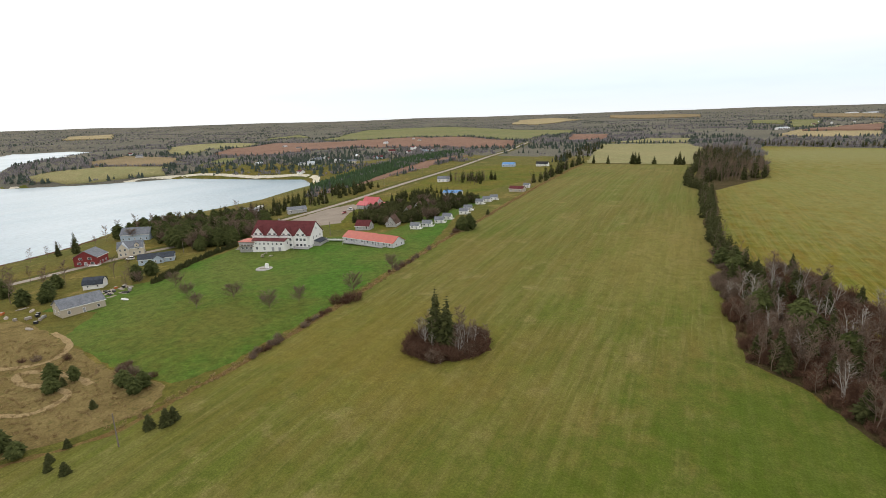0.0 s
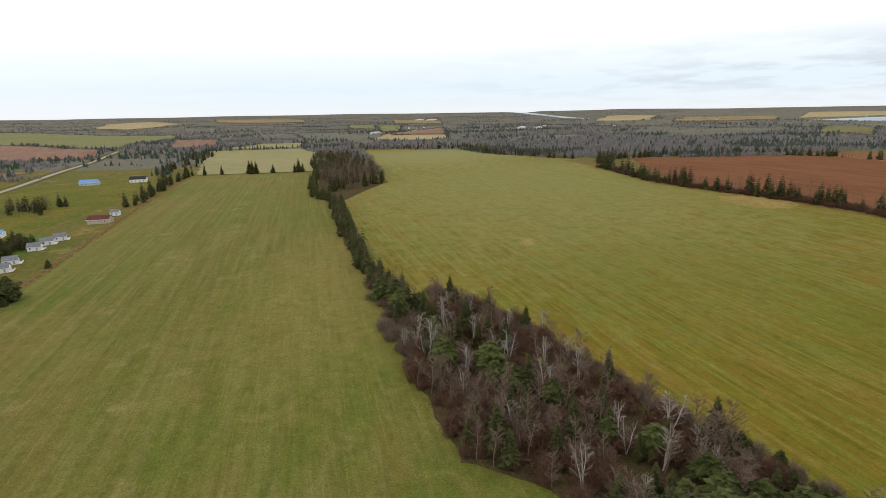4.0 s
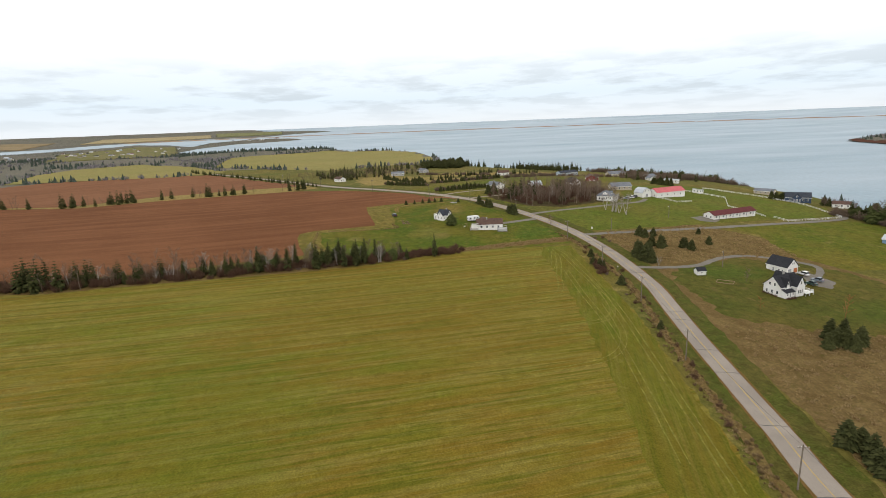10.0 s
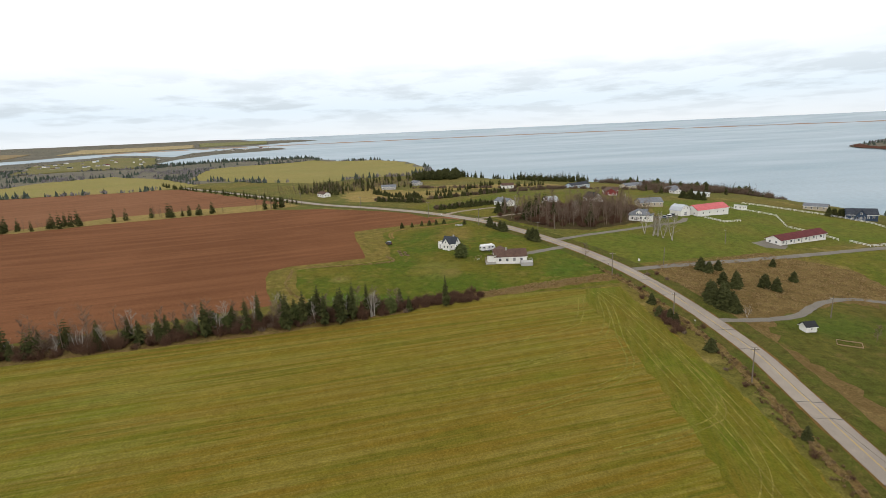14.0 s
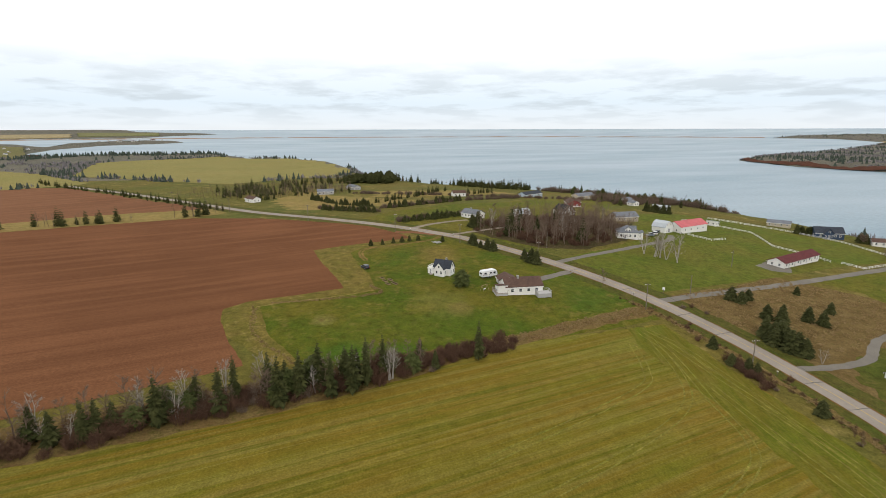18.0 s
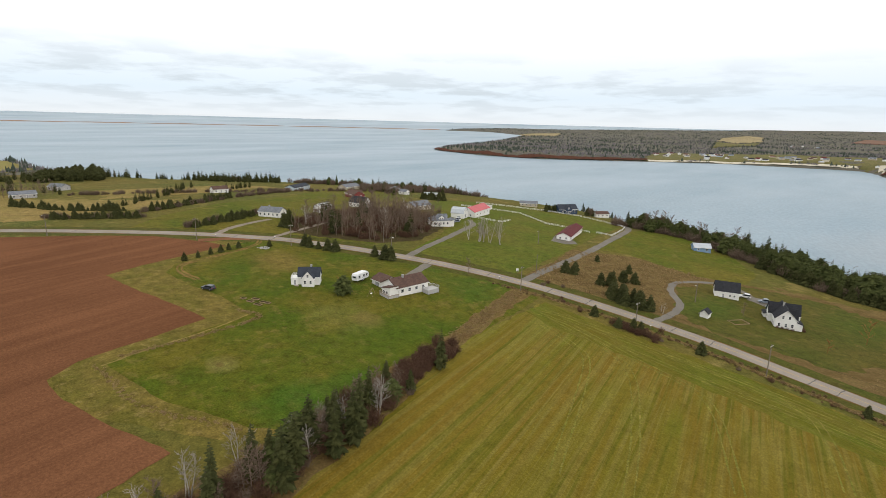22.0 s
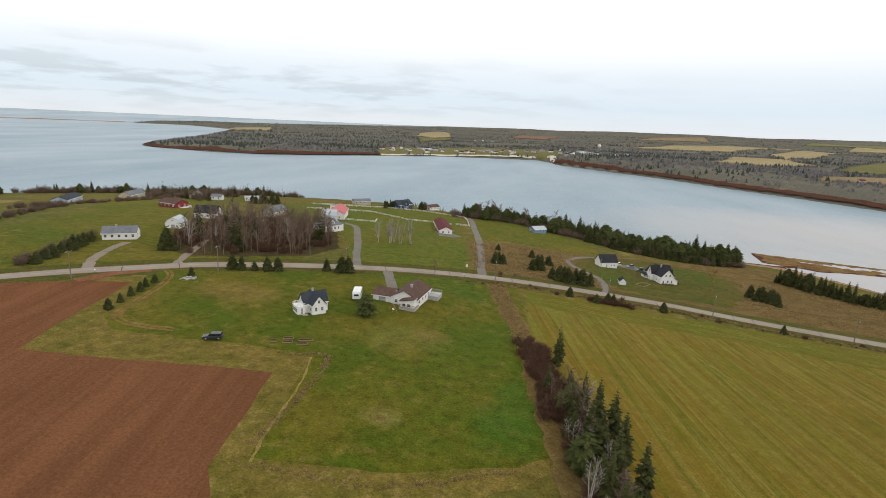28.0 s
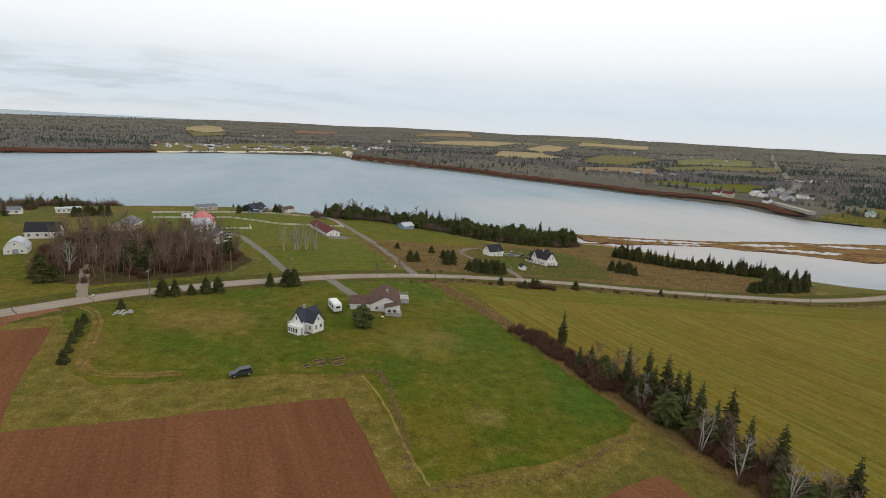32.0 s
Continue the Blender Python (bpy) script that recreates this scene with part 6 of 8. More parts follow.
def block(parent, ox, oy, turn, L, W, h, rh, wall, roof, style="gable", z0=0.0, eave=0.4, wins=(), thick=0.2, base=True, ends=0.35):
    """One building volume: walls, roof, windows. wins: (side, where along, sill height, wide, tall, kind). Sides: f -y, b +y, r +x, l -x."""
    m = pose(ox, oy, z0, 0, 0, turn)
    w = W / 2
    if style == "gambrel":
        up = [(-w, h), (-w * 0.66, h + rh * 0.62), (0, h + rh), (w * 0.66, h + rh * 0.62), (w, h)]
    elif style == "lean":
        up = [(-w, h), (w, h + rh)]
    else:
        up = [(-w, h), (0, h + rh), (w, h)]
    low = -1.4 if base else 0.0
    bm = bmesh.new()
    if style in ("hip", "flat"):
        box(bm, -L / 2, L / 2, -w, w, low, h)
    else:
        prism(bm, [(-w, low)] + up + [(w, low)] if style != "lean" else [(-w, low), (-w, h), (w, h + rh), (w, low)], -L / 2, L / 2)
        bmesh.ops.recalc_face_normals(bm, faces=bm.faces[:])
    ob = part("wall", bm, wall, parent)
    ob.matrix_basis = m
    bm = bmesh.new()
    if style == "hip":
        e, run = eave, min(L, W) / 2
        c = [bm.verts.new(p) for p in ((-L / 2 - e, -w - e, h), (L / 2 + e, -w - e, h), (L / 2 + e, w + e, h), (-L / 2 - e, w + e, h))]
        lo = [bm.verts.new((v.co.x, v.co.y, h - 0.18)) for v in c]
        r0, r1 = bm.verts.new((-max(L / 2 - run, 0.3), 0, h + rh)), bm.verts.new((max(L / 2 - run, 0.3), 0, h + rh))
        for q in ((c[0], c[1], r1, r0), (c[1], c[2], r1), (c[2], c[3], r0, r1), (c[3], c[0], r0), lo[::-1]):
            bm.faces.new(q)
        for k in range(4):
            bm.faces.new((lo[k], lo[(k + 1) % 4], c[(k + 1) % 4], c[k]))
    elif style == "flat":
        box(bm, -L / 2 - eave, L / 2 + eave, -w - eave, w + eave, h + 0.01, h + rh)
    else:
        out = [(y, z + 0.02) for y, z in up]
        dy, dz = out[1][0] - out[0][0], out[1][1] - out[0][1]
        n = math.hypot(dy, dz)
        out[0] = (out[0][0] - eave * dy / n, out[0][1] - eave * dz / n)
        dy, dz = out[-1][0] - out[-2][0], out[-1][1] - out[-2][1]
        n = math.hypot(dy, dz)
        out[-1] = (out[-1][0] + eave * dy / n, out[-1][1] + eave * dz / n)
        prism(bm, out + [(y, z + thick) for y, z in out[::-1]], -L / 2 - ends, L / 2 + ends)
        bmesh.ops.recalc_face_normals(bm, faces=bm.faces[:])
    part("roof", bm, roof, parent).matrix_basis = m
    if style == "gable" and z0 == 0.0:
        for s in (-1, 1):
            bm = bmesh.new()
            box(bm, -L / 2 - ends, L / 2 + ends, min(s * (w + eave * .8), s * (w + eave * .8 + .06)), max(s * (w + eave * .8), s * (w + eave * .8 + .06)), h - eave * rh / w - 0.1, h - eave * rh / w * .8 + 0.12)
            part("fascia", bm, TRIM, parent).matrix_basis = m
    for side, at, sill, wide, tall, what in wins:
        place = {"f": (at, -w - 0.03, 0), "b": (at, w + 0.03, 180), "r": (L / 2 + 0.03, at, 90), "l": (-L / 2 - 0.03, at, -90)}[side]
        q = m @ pose(place[0], place[1], sill + tall / 2, 0, 0, place[2])
        o = opening(parent, what, (0, 0, 0), 0, wide, tall, tall > 0.9)
        o.matrix_basis = q
    return parent


def row(side, xs, sill, wide=1.0, tall=1.3, what="window"):
    return [(side, x, sill, wide, tall, what) for x in xs]


def chimney(parent, x, y, z0, z1, mat=None):
    bm = bmesh.new()
    box(bm, -0.32, 0.32, -0.32, 0.32, z0, z1)
    box(bm, -0.4, 0.4, -0.4, 0.4, z1, z1 + 0.16)
    part("chimney", bm, mat or STONE, parent).matrix_basis = pose(x, y, 0)


def deck(parent, x, y, L, W, h, rail=True, mat=None, turn=0.0):
    """Boarded deck on posts with a railing on three sides."""
    m = pose(x, y, 0, 0, 0, turn)
    bm = bmesh.new()
    n = max(3, int(W / 0.3))
    for k in range(n):
        y0 = -W / 2 + W * k / n
        box(bm, -L / 2, L / 2, y0, y0 + W / n - 0.015, h - 0.06, h)
    part("deck_boards", bm, mat or DECKWOOD, parent).matrix_basis = m
    bm = bmesh.new()
    for px in (-L / 2 + .1, 0, L / 2 - .1):
        for py in (-W / 2 + .1, W / 2 - .1):
            box(bm, px - .07, px + .07, py - .07, py + .07, -1.2, h - 0.06)
    box(bm, -L / 2, L / 2, -W / 2, -W / 2 + .05, h - .3, h - .06)
    part("deck_posts", bm, mat or DECKWOOD, parent).matrix_basis = m
    if rail:
        bm = bmesh.new()
        for a0, a1, b0, b1 in ((-L / 2, L / 2, -W / 2, -W / 2 + .06), (-L / 2, -L / 2 + .06, -W / 2, W / 2), (L / 2 - .06, L / 2, -W / 2, W / 2)):
            box(bm, a0, a1, b0, b1, h + 0.9, h + 0.98)
            k = int(max(a1 - a0, b1 - b0) / 0.25)
            for j in range(k + 1):
                px, py = a0 + (a1 - a0) * j / k, b0 + (b1 - b0) * j / k
                box(bm, px - .02, px + .02, py - .02, py + .02, h, h + 0.9)
        part("railing", bm, mat or TRIM, parent).matrix_basis = m


def simple_house(name, label, x, y, turn, L, W, h, rh, wall, roof, style="gable", n=3, group="", chim=False, cat="house", door=True, sill=1.0, doors_on="f"):
    p = sited(name, label, cat, x, y, turn, group)
    xs = [(k + 0.5) / n * L - L / 2 for k in range(n)]
    wins = []
    for s in "fb":
        for k, a in enumerate(xs):
            if door and s == doors_on and k == n // 2:
                wins.append((s, a, 0.15, 1.0, 2.05, "door"))
            else:
                wins.append((s, a, sill, 1.1, 1.2, "window"))
    for s in "lr":
        wins += row(s, (-W / 5, W / 5), sill, 0.9, 1.2)
        if rh > 2.4 and style != "hip":
            wins += row(s, (0,), h + 0.25, 0.8, 1.0)
    block(p, 0, 0, 0, L, W, h, rh, wall, roof, style, wins=wins)
    if chim:
        chimney(p, L * 0.12, 0.3, h, h + rh + 0.7)
    return p


# white house with a dark blue roof, porch with a balcony on top
wh = sited("white_house", "small white cross-gabled house with a navy shingle roof and a porch", "house", 326.4, 144.6, 145)
wh.scale = (0.86, 0.86, 0.93)
block(wh, 0, 0, 0, 8.2, 4.8, 3.1, 2.6, WHITE, SLATE, eave=0.3, wins=row("r", (-1.1, 1.1), 1.0, .9, 1.3) + row("r", (0,), 3.4, .9, 1.1) + row("f", (3.0,), 1.0, .9, 1.2) + row("b", (-2.4, 2.6), 1.0, .9, 1.2) + row("l", (0,), 1.1))
block(wh, -0.9, 0, 90, 8.4, 4.8, 3.1, 2.9, WHITE, SLATE, eave=0.3, wins=row("l", (0,), 3.5, 1.0, 1.3) + row("r", (0,), 3.5, 0.9, 1.2) + row("r", (-1.2, 1.2), 1.0, .9, 1.3))
block(wh, 0.1, -5.5, 0, 4.3, 2.6, 2.6, 0.2, WHITE, TRIM, "flat", eave=0.12, wins=row("f", (-1.5, -.5, .5, 1.5), 0.9, .85, 1.3) + row("l", (-.5, .5), 0.9, .8, 1.3) + [("r", 0.2, 0.2, .95, 2.0, "door")])
for nm, a0, a1, b0, b1 in (("front", -2.1, 2.1, -1.25, -1.17), ("side", 2.02, 2.1, -1.25, 1.25), ("side", -2.1, -2.02, -1.25, 1.25)):
    bm = bmesh.new()
    box(bm, a0, a1, b0, b1, 3.55, 3.63)
    for k in range(6):
        px, py = a0 + (a1 - a0) * k / 5, b0 + (b1 - b0) * k / 5
        box(bm, px - .05, px + .05, py - .05, py + .05, 2.8, 3.6)
    part("balcony_railing", bm, TRIM, wh).matrix_basis = pose(0.1, -5.5, 0)
boxed("step", (1.6, 1.8, 0.3), DECKWOOD, wh, (3.1, -4.6, 0.1), "weathered wooden step")
chimney(wh, -2.4, 0.5, 4.6, 6.6)

# bungalow
bu = sited("bungalow", "low white bungalow with a brown shingle roof", "house", 306.2, 118.6, 92)
block(bu, 0, 0, 0, 13.5, 9.0, 2.8, 2.3, WHITE, BROWNROOF, wins=row("r", (-2.6, 0.2), 1.0, 1.1, 1.1) + row("b", (-4.5, -1.5, 1.5, 4.5), 1.0, 1.2, 1.2) + row("f", (-4.5, -1.5, 4.0), 1.0, 1.5, 1.2) + row("l", (-2, 2), 1.0) + [("f", 1.3, 0.2, 1.0, 2.0, "door")])
block(bu, 3.0, -7.6, 90, 6.6, 6.6, 2.6, 1.6, WHITE, BROWNROOF, wins=row("b", (0,), 1.0, 1.1, 1.1) + [("f", 0, 0.1, 2.6, 2.1, "door")])
block(bu, 7.9, 2.2, 0, 3.6, 4.4, 2.7, 0.9, WHITE, BROWNROOF, "lean", wins=row("r", (-1, 0.6), 1.0, 1.2, 1.1))
deck(bu, 8.4, 2.4, 4.4, 5.2, 0.9, True, DECKWOOD)
boxed("deck_skirt", (4.3, 5.1, 1.3), GREYWALL, bu, (8.4, 2.4, 0.15))
deck(bu, -6.4, 6.2, 5.0, 3.6, 1.0, True, GREYWALL)
boxed("deck_skirt", (4.9, 3.5, 1.4), GREYWALL, bu, (-6.4, 6.2, 0.2))
chimney(bu, 1.5, 0.6, 4.0, 5.8)

# farmhouse, garage, shed
fh = sited("farmhouse", "white cross-gabled farmhouse with steep black roofs and a porch", "house", 222.4, 10.3, 117)
fh.scale = (0.82, 0.82, 0.82)
block(fh, -0.6, 0, 0, 14.0, 8.2, 4.5, 4.1, WHITE, BLACK, wins=row("r", (-2.4, 0.2, 2.6), 1.0, 1.0, 1.5) + row("r", (-1.2, 1.2), 4.5, .9, 1.4) + row("b", (5.8,), 1.0) + row("f", (2.5, 4.6), 1.0, .9, 1.4))
block(fh, -3.6, 0.4, 90, 12.0, 5.4, 4.5, 4.2, WHITE, BLACK, wins=row("r", (-1.2, 0, 1.2), 0.9, .9, 1.7) + row("r", (0,), 5.0, 1.0, 1.6) + row("l", (-1.2, 1.2), 1.0, .9, 1.5) + row("l", (0,), 5.0, 1.0, 1.5))
block(fh, 2.6, 2.6, 90, 4.0, 2.6, 4.5, 3.4, WHITE, BLACK, wins=row("r", (0,), 5.0, .8, 1.3))
block(fh, 3.2, 5.3, 180, 5.6, 2.4, 2.5, 0.9, WHITE, BLACK, "lean", wins=row("f", (-1.8, 1.8), 1.0, .9, 1.2) + [("f", 0, 0.2, .95, 2.0, "door")])
block(fh, -9.2, -0.8, 0, 5.6, 6.2, 3.4, 3.0, WHITE, BLACK, wins=row("b", (0,), 1.0) + row("l", (-1.4, 1.4), 1.0) + row("l", (0,), 3.7, .8, 1.2) + row("f", (0,), 1.0))
block(fh, -8.2, -5.2, 0, 5.4, 2.8, 2.2, 0.9, WHITE, BLACK, "lean", wins=row("f", (-1.4, 1.4), 0.9, 1.0, 1.0) + row("l", (0,), .9, .8, 1.0))
deck(fh, -8.6, 5.4, 5.4, 4.6, 0.7, True, TRIM, 180)
bm = bmesh.new()
for px in (-10.6, -6.6):
    box(bm, px - .12, px + .12, 3.6, 3.84, 0.6, 3.2)
box(bm, -11.0, -6.2, 3.2, 4.2, 3.2, 3.5)
part("pergola", bm, TRIM, fh)
chimney(fh, -1.0, -0.4, 7.6, 9.8)
for k in range(9):
    t = tagged(new("foundation_shrub", SHRUBS[k % 4]), "low dark shrub along the farmhouse wall", "shrub", "shrubs at the farmhouse")
    q = fh.matrix_basis @ Vector((7.6 if k < 4 else 5.5 - (k - 4) * 1.2, -3 + k * 1.9 if k < 4 else 7.4, 0))
    t.matrix_basis = Matrix.Translation((q.x, q.y, height_at(q.x, q.y))) @ Matrix.Diagonal((0.5, 0.5, 0.45, 1))
ga = sited("garage", "white gabled garage with a black shingle roof", "garage", 248.2, -3.6, 27)
ga.scale = (0.86, 0.86, 0.86)
block(ga, 0, 0, 0, 10.5, 8.0, 3.3, 3.8, WHITE, BLACK, wins=row("b", (-3.2, -1.4), 1.0, .8, .9) + [("b", 1.5, 0.15, .95, 2.0, "door")] + row("l", (-.7, .3), 4.4, .8, 1.1) + row("r", (0,), 4.4, .8, 1.1) + [("l", -2.0, 0.1, 2.6, 2.3, "door"), ("l", 2.0, 0.1, 2.6, 2.3, "door")])
boxed("garage_leaf", (0.08, 2.5, 2.3), RUST, ga, (-5.4, -2.0, 1.3), "rust-orange garage door")
sh = sited("garden_shed", "small white garden shed with a dark roof", "shed", 240, 33.4, 100)
sh.scale = (0.84, 0.84, 0.84)
block(sh, 0, 0, 0, 4.2, 3.4, 2.1, 1.4, WHITE, BLACK, wins=[("l", 0, 0.1, 1.2, 1.7, "door")] + row("b", (0,), 1.0, .7, .7))
boxed("ramp", (1.4, 1.6, 0.2), DECKWOOD, sh, (-2.7, 0, 0.05), "wooden ramp")

# motel
mo = sited("motel", "long low white motel with a maroon roof", "motel", 344.4, -24.6, -65)
mw = []
for k in range(6):
    a = -13.5 + 5.4 * k
    for s in "fb":
        mw += [(s, a - 1.1, 0.9, 1.5, 1.2, "window"), (s, a + 1.1, 0.15, .95, 2.0, "door")]
block(mo, 0, 0, 0, 33, 7.4, 2.7, 1.7, WHITE, MAROON, eave=0.7, wins=mw + row("l", (-1.6, 1.6), 1.0, 1.0, 1.1))
# barn, gambrel shed, house at the lane
ba = sited("red_roofed_barn", "long white barn with a faded red steel roof", "barn", 406.5, -8.5, -67)
block(ba, 0, 0, 0, 24, 9.5, 3.6, 2.6, WHITE, PINKROOF, wins=row("l", (-2, 2), 1.2, 1.0, 1.0) + row("f", (-8, -3, 3, 8), 1.4, 1.0, .9) + row("b", (-8, -3, 3, 8), 1.4, 1.0, .9) + [("r", 0, 0.1, 3.2, 2.8, "door")])
gs = sited("gambrel_shed", "white shed with a grey gambrel roof", "shed", 401.8, 9.4, 28)
block(gs, 0, 0, 0, 8.0, 8.0, 3.2, 3.0, WHITE, STEEL, "gambrel", wins=row("l", (-1.5, 1.5), 4.0, .7, .8) + [("l", 0, 0.1, 2.2, 2.2, "door")] + row("f", (-2, 2), 1.2, .8, .9))
lh = sited("lane_house", "white hipped house with a blue-grey roof and dormers", "house", 385.8, 38.5, 70)
block(lh, 0, 0, 0, 10.5, 9.0, 3.3, 3.0, WHITE, GREYROOF, "hip", wins=row("b", (-3.5, -1.2, 3.4), 1.0) + row("f", (-3.5, 0, 3.5), 1.0) + row("l", (-2.6, 2.6), 1.0) + row("r", (-2.6, 2.6), 1.0) + [("b", 1.2, 0.15, 1, 2.05, "door")])
block(lh, 0, 2.4, 90, 3.2, 3.0, 1.4, 1.1, WHITE, GREYROOF, z0=3.5, wins=row("r", (-.6, .6), 0.4, .7, .8), base=False)
block(lh, -2.6, 0, 180, 3.0, 3.0, 1.4, 1.1, WHITE, GREYROOF, z0=3.5, wins=row("r", (0,), 0.4, .8, .8), base=False)
block(lh, -6.4, 0.6, 90, 6.0, 2.4, 2.5, 0.8, WHITE, GREYROOF, "lean")
simple_house("open_shed", "small white open-fronted shed", 426, -38, 28, 6, 4.4, 2.4, 0.8, WHITE, STEEL, "lean", 2, cat="shed")
simple_house("shore_cottage", "low beige cottage above the shore", 433, -89.5, 45, 13, 6.4, 2.6, 1.5, TAN, GREYROOF, n=4)
bh = sited("blue_house", "navy blue house with white trim and a grey roof", "house", 402, -95.5, 68)
block(bh, 0, 0, 0, 15, 8.0, 3.3, 3.0, NAVYWALL, SLATE, wins=row("b", (-5.5, -3, 4.5), 1.0, 1.1, 1.4) + row("f", (-5, -1.5, 1.5, 5), 1.0) + row("l", (-1.5, 1.5), 1.0) + row("r", (-1.5, 1.5), 1.0) + row("l", (0,), 3.8, .9, 1.1))
block(bh, 1.0, 3.4, 90, 5.0, 5.0, 3.3, 2.8, NAVYWALL, SLATE, wins=row("r", (0,), 3.6, 1.0, 1.3) + [("r", 0, 0.15, 1.2, 2.1, "door")] + row("r", (-1.7, 1.7), 1.0, .7, 1.4))
simple_house("white_cottage", "small white cottage with a brown roof by the shore", 383.5, -113, 63, 10, 6, 2.6, 1.6, WHITE, BROWNROOF)
simple_house("blue_shed", "pale blue shed with a light steel roof", 296, -84, 40, 9, 7, 2.7, 1.7, BLUEWALL, STEEL, n=2, cat="shed")
# cottages towards the sea
simple_house("grey_roofed_house", "long white house with a slate-grey roof", 440.5, 111, 37, 12.5, 7.4, 2.8, 2.2, WHITE, GREYROOF, n=5, chim=True)
gb = sited("gambrel_barn", "white gambrel-roofed barn with a grey roof", "barn", 442.4, 80, -66)
gb.scale = (0.82, 0.82, 0.82)
block(gb, 0, 0, 0, 10.5, 8.4, 2.8, 3.4, WHITE, STEEL, "gambrel", wins=row("l", (-2.4, 2.4), 1.0, .8, .9) + row("l", (0,), 4.2, .8, .8) + [("l", 0, 0.1, 2.4, 2.3, "door")] + row("f", (-2.5, 2.5), 1.1, .8, .9) + row("b", (-2.5, 2.5), 1.1, .8, .9))
simple_house("black_roofed_house", "white house with a steep black roof", 452, 49, 18, 12, 7.6, 3.0, 3.4, WHITE, BLACK, n=4)
rc = simple_house("red_cottage", "dark red cottage with a brown roof and white deck", 500, 25, -8, 15, 9, 2.8, 2.2, REDWALL, BROWNROOF, n=4)
deck(rc, -9, -1, 4, 6, 0.6, True, TRIM)
block(rc, 2.5, -4.2, 90, 4.0, 6.0, 2.8, 2.0, REDWALL, BROWNROOF, wins=row("l", (-1.4, 1.4), 1.0))
simple_house("house_trailer", "long white house trailer", 495.5, -43, 41, 12, 3.8, 2.8, 0.5, WHITE, STEEL, n=5, cat="trailer")
simple_house("white_cottage", "small white cottage near the cliff", 518, -32, 20, 7, 5.4, 2.5, 1.5, WHITE, GREYROOF, n=2)
simple_house("wood_house", "tan bungalow with a grey roof behind bare trees", 434, 17, 95, 15, 9, 2.8, 2.4, TAN, GREYROOF, n=4)
simple_house("seaside_house", "long pale house with a grey roof by the sea", 577, 34, -58, 22, 9, 2.8, 2.0, SKYWALL, SLATE, n=6)
simple_house("seaside_house", "tan seaside house with a grey roof", 580, -16, -72, 18, 9, 2.8, 2.2, TAN, GREYROOF, n=4)
simple_house("seaside_cottage", "white seaside cottage with a grey roof", 543, -38, -58, 12, 7, 2.6, 1.8, WHITE, GREYROOF)
simple_house("roadside_house", "white house among bare trees", 605, 213, -82, 14, 8, 2.7, 1.8, GREYWALL, GREYROOF, n=4)
simple_house("roadside_house", "white house among spruces", 570, 99, -85, 11, 7, 2.8, 2.0, WHITE, BROWNROOF)
simple_house("roadside_house", "grey house near the coast road", 652, 190, 40, 12, 8, 2.8, 2.0, GREYWALL, GREYROOF)
simple_house("roadside_house", "low white house near the coast road", 556, 265, 40, 12, 7, 2.8, 1.8, WHITE, BROWNROOF)
# hotel
ho = sited("hotel", "large white three-storey hotel with a dark red gabled roof", "hotel", -253.4, 159, 28)
hw = []
for k in range(12):
    a = -16.5 + 3 * k
    hw += row("b", (a,), 1.2, 1.1, 1.3) + row("b", (a,), 4.4, 1.1, 1.3)
hw += row("f", (12.2, 14.2, 16.2), 1.0, 1.2, 1.3) + row("r", (-5, -2, 2, 5), 1.2, 1.0, 1.3) + row("r", (-4, 0, 4), 5.0, 1.0, 1.3) + row("r", (0,), 9.4, 1.0, 1.3)
block(ho, 0.8, 0, 0, 34.4, 15, 7.5, 6.2, WHITE, MAROON, wins=hw, eave=0.7, thick=0.3)
for k in range(4):
    block(ho, -12.2 + 8.3 * k, -3.9, 90, 8.2, 7.4, 7.0, 4.5, WHITE, MAROON, wins=row("l", (-1.5, 1.5), 7.3, 1.6, 1.25) + row("l", (-2.2, 0, 2.2), 4.6, 1.5, 1.4) + row("l", (-2.2, 0, 2.2), 1.6, 1.5, 1.4), eave=0.35, ends=0.25)
block(ho, -3.5, -10.4, 0, 19, 6.0, 5.4, 0.9, WHITE, MAROON, wins=row("f", (-7.5, -5, -2.5, 0, 2.5, 5, 7.5), 3.4, 1.1, 1.1) + row("f", (-7, -2.5), 0.6, 1.3, 1.5) + [("f", 2.5, 0.1, 1.8, 2.1, "door"), ("f", 6.5, 0.1, 1.8, 2.1, "door")] + row("l", (0,), 3.4) + row("r", (0,), 3.4))
block(ho, -16.6, -10.0, 0, 8.4, 6.6, 2.2, 0.3, STONE, DECKWOOD, "flat", wins=row("f", (-2.6, 0, 2.6), 0.5, 1.5, 1.4))
bm = bmesh.new()
for px in (-20.6, -18.6, -16.6, -14.6, -12.8):
    box(bm, px - .12, px + .12, -13.3, -13.06, 2.4, 4.8)
box(bm, -20.8, -12.6, -13.4, -13.3, 3.3, 3.4)
part("veranda_posts", bm, TRIM, ho)
block(ho, -16.6, -10.0, 0, 9.0, 7.2, 1.6, 1.3, GREYWALL, REDROOF, "hip", z0=3.2, base=False)
block(ho, 19.6, 1.0, 90, 9.0, 4.0, 3.0, 0.9, GREYWALL, SLATE, "lean", wins=row("r", (-2, 2), 1.0))
deck(ho, 14, -9.2, 9, 4, 1.2, True, GREYWALL)
block(ho, 12.5, -7.6, 0, 10, 0.7, 1.2, 0.2, STONE, STONE, "flat", eave=0.05)
chimney(ho, -4, 0.4, 12, 14.6)
lr = sited("hotel_annex", "long low annex with a bright red roof", "building", -207.4, 181.6, 6)
aw = []
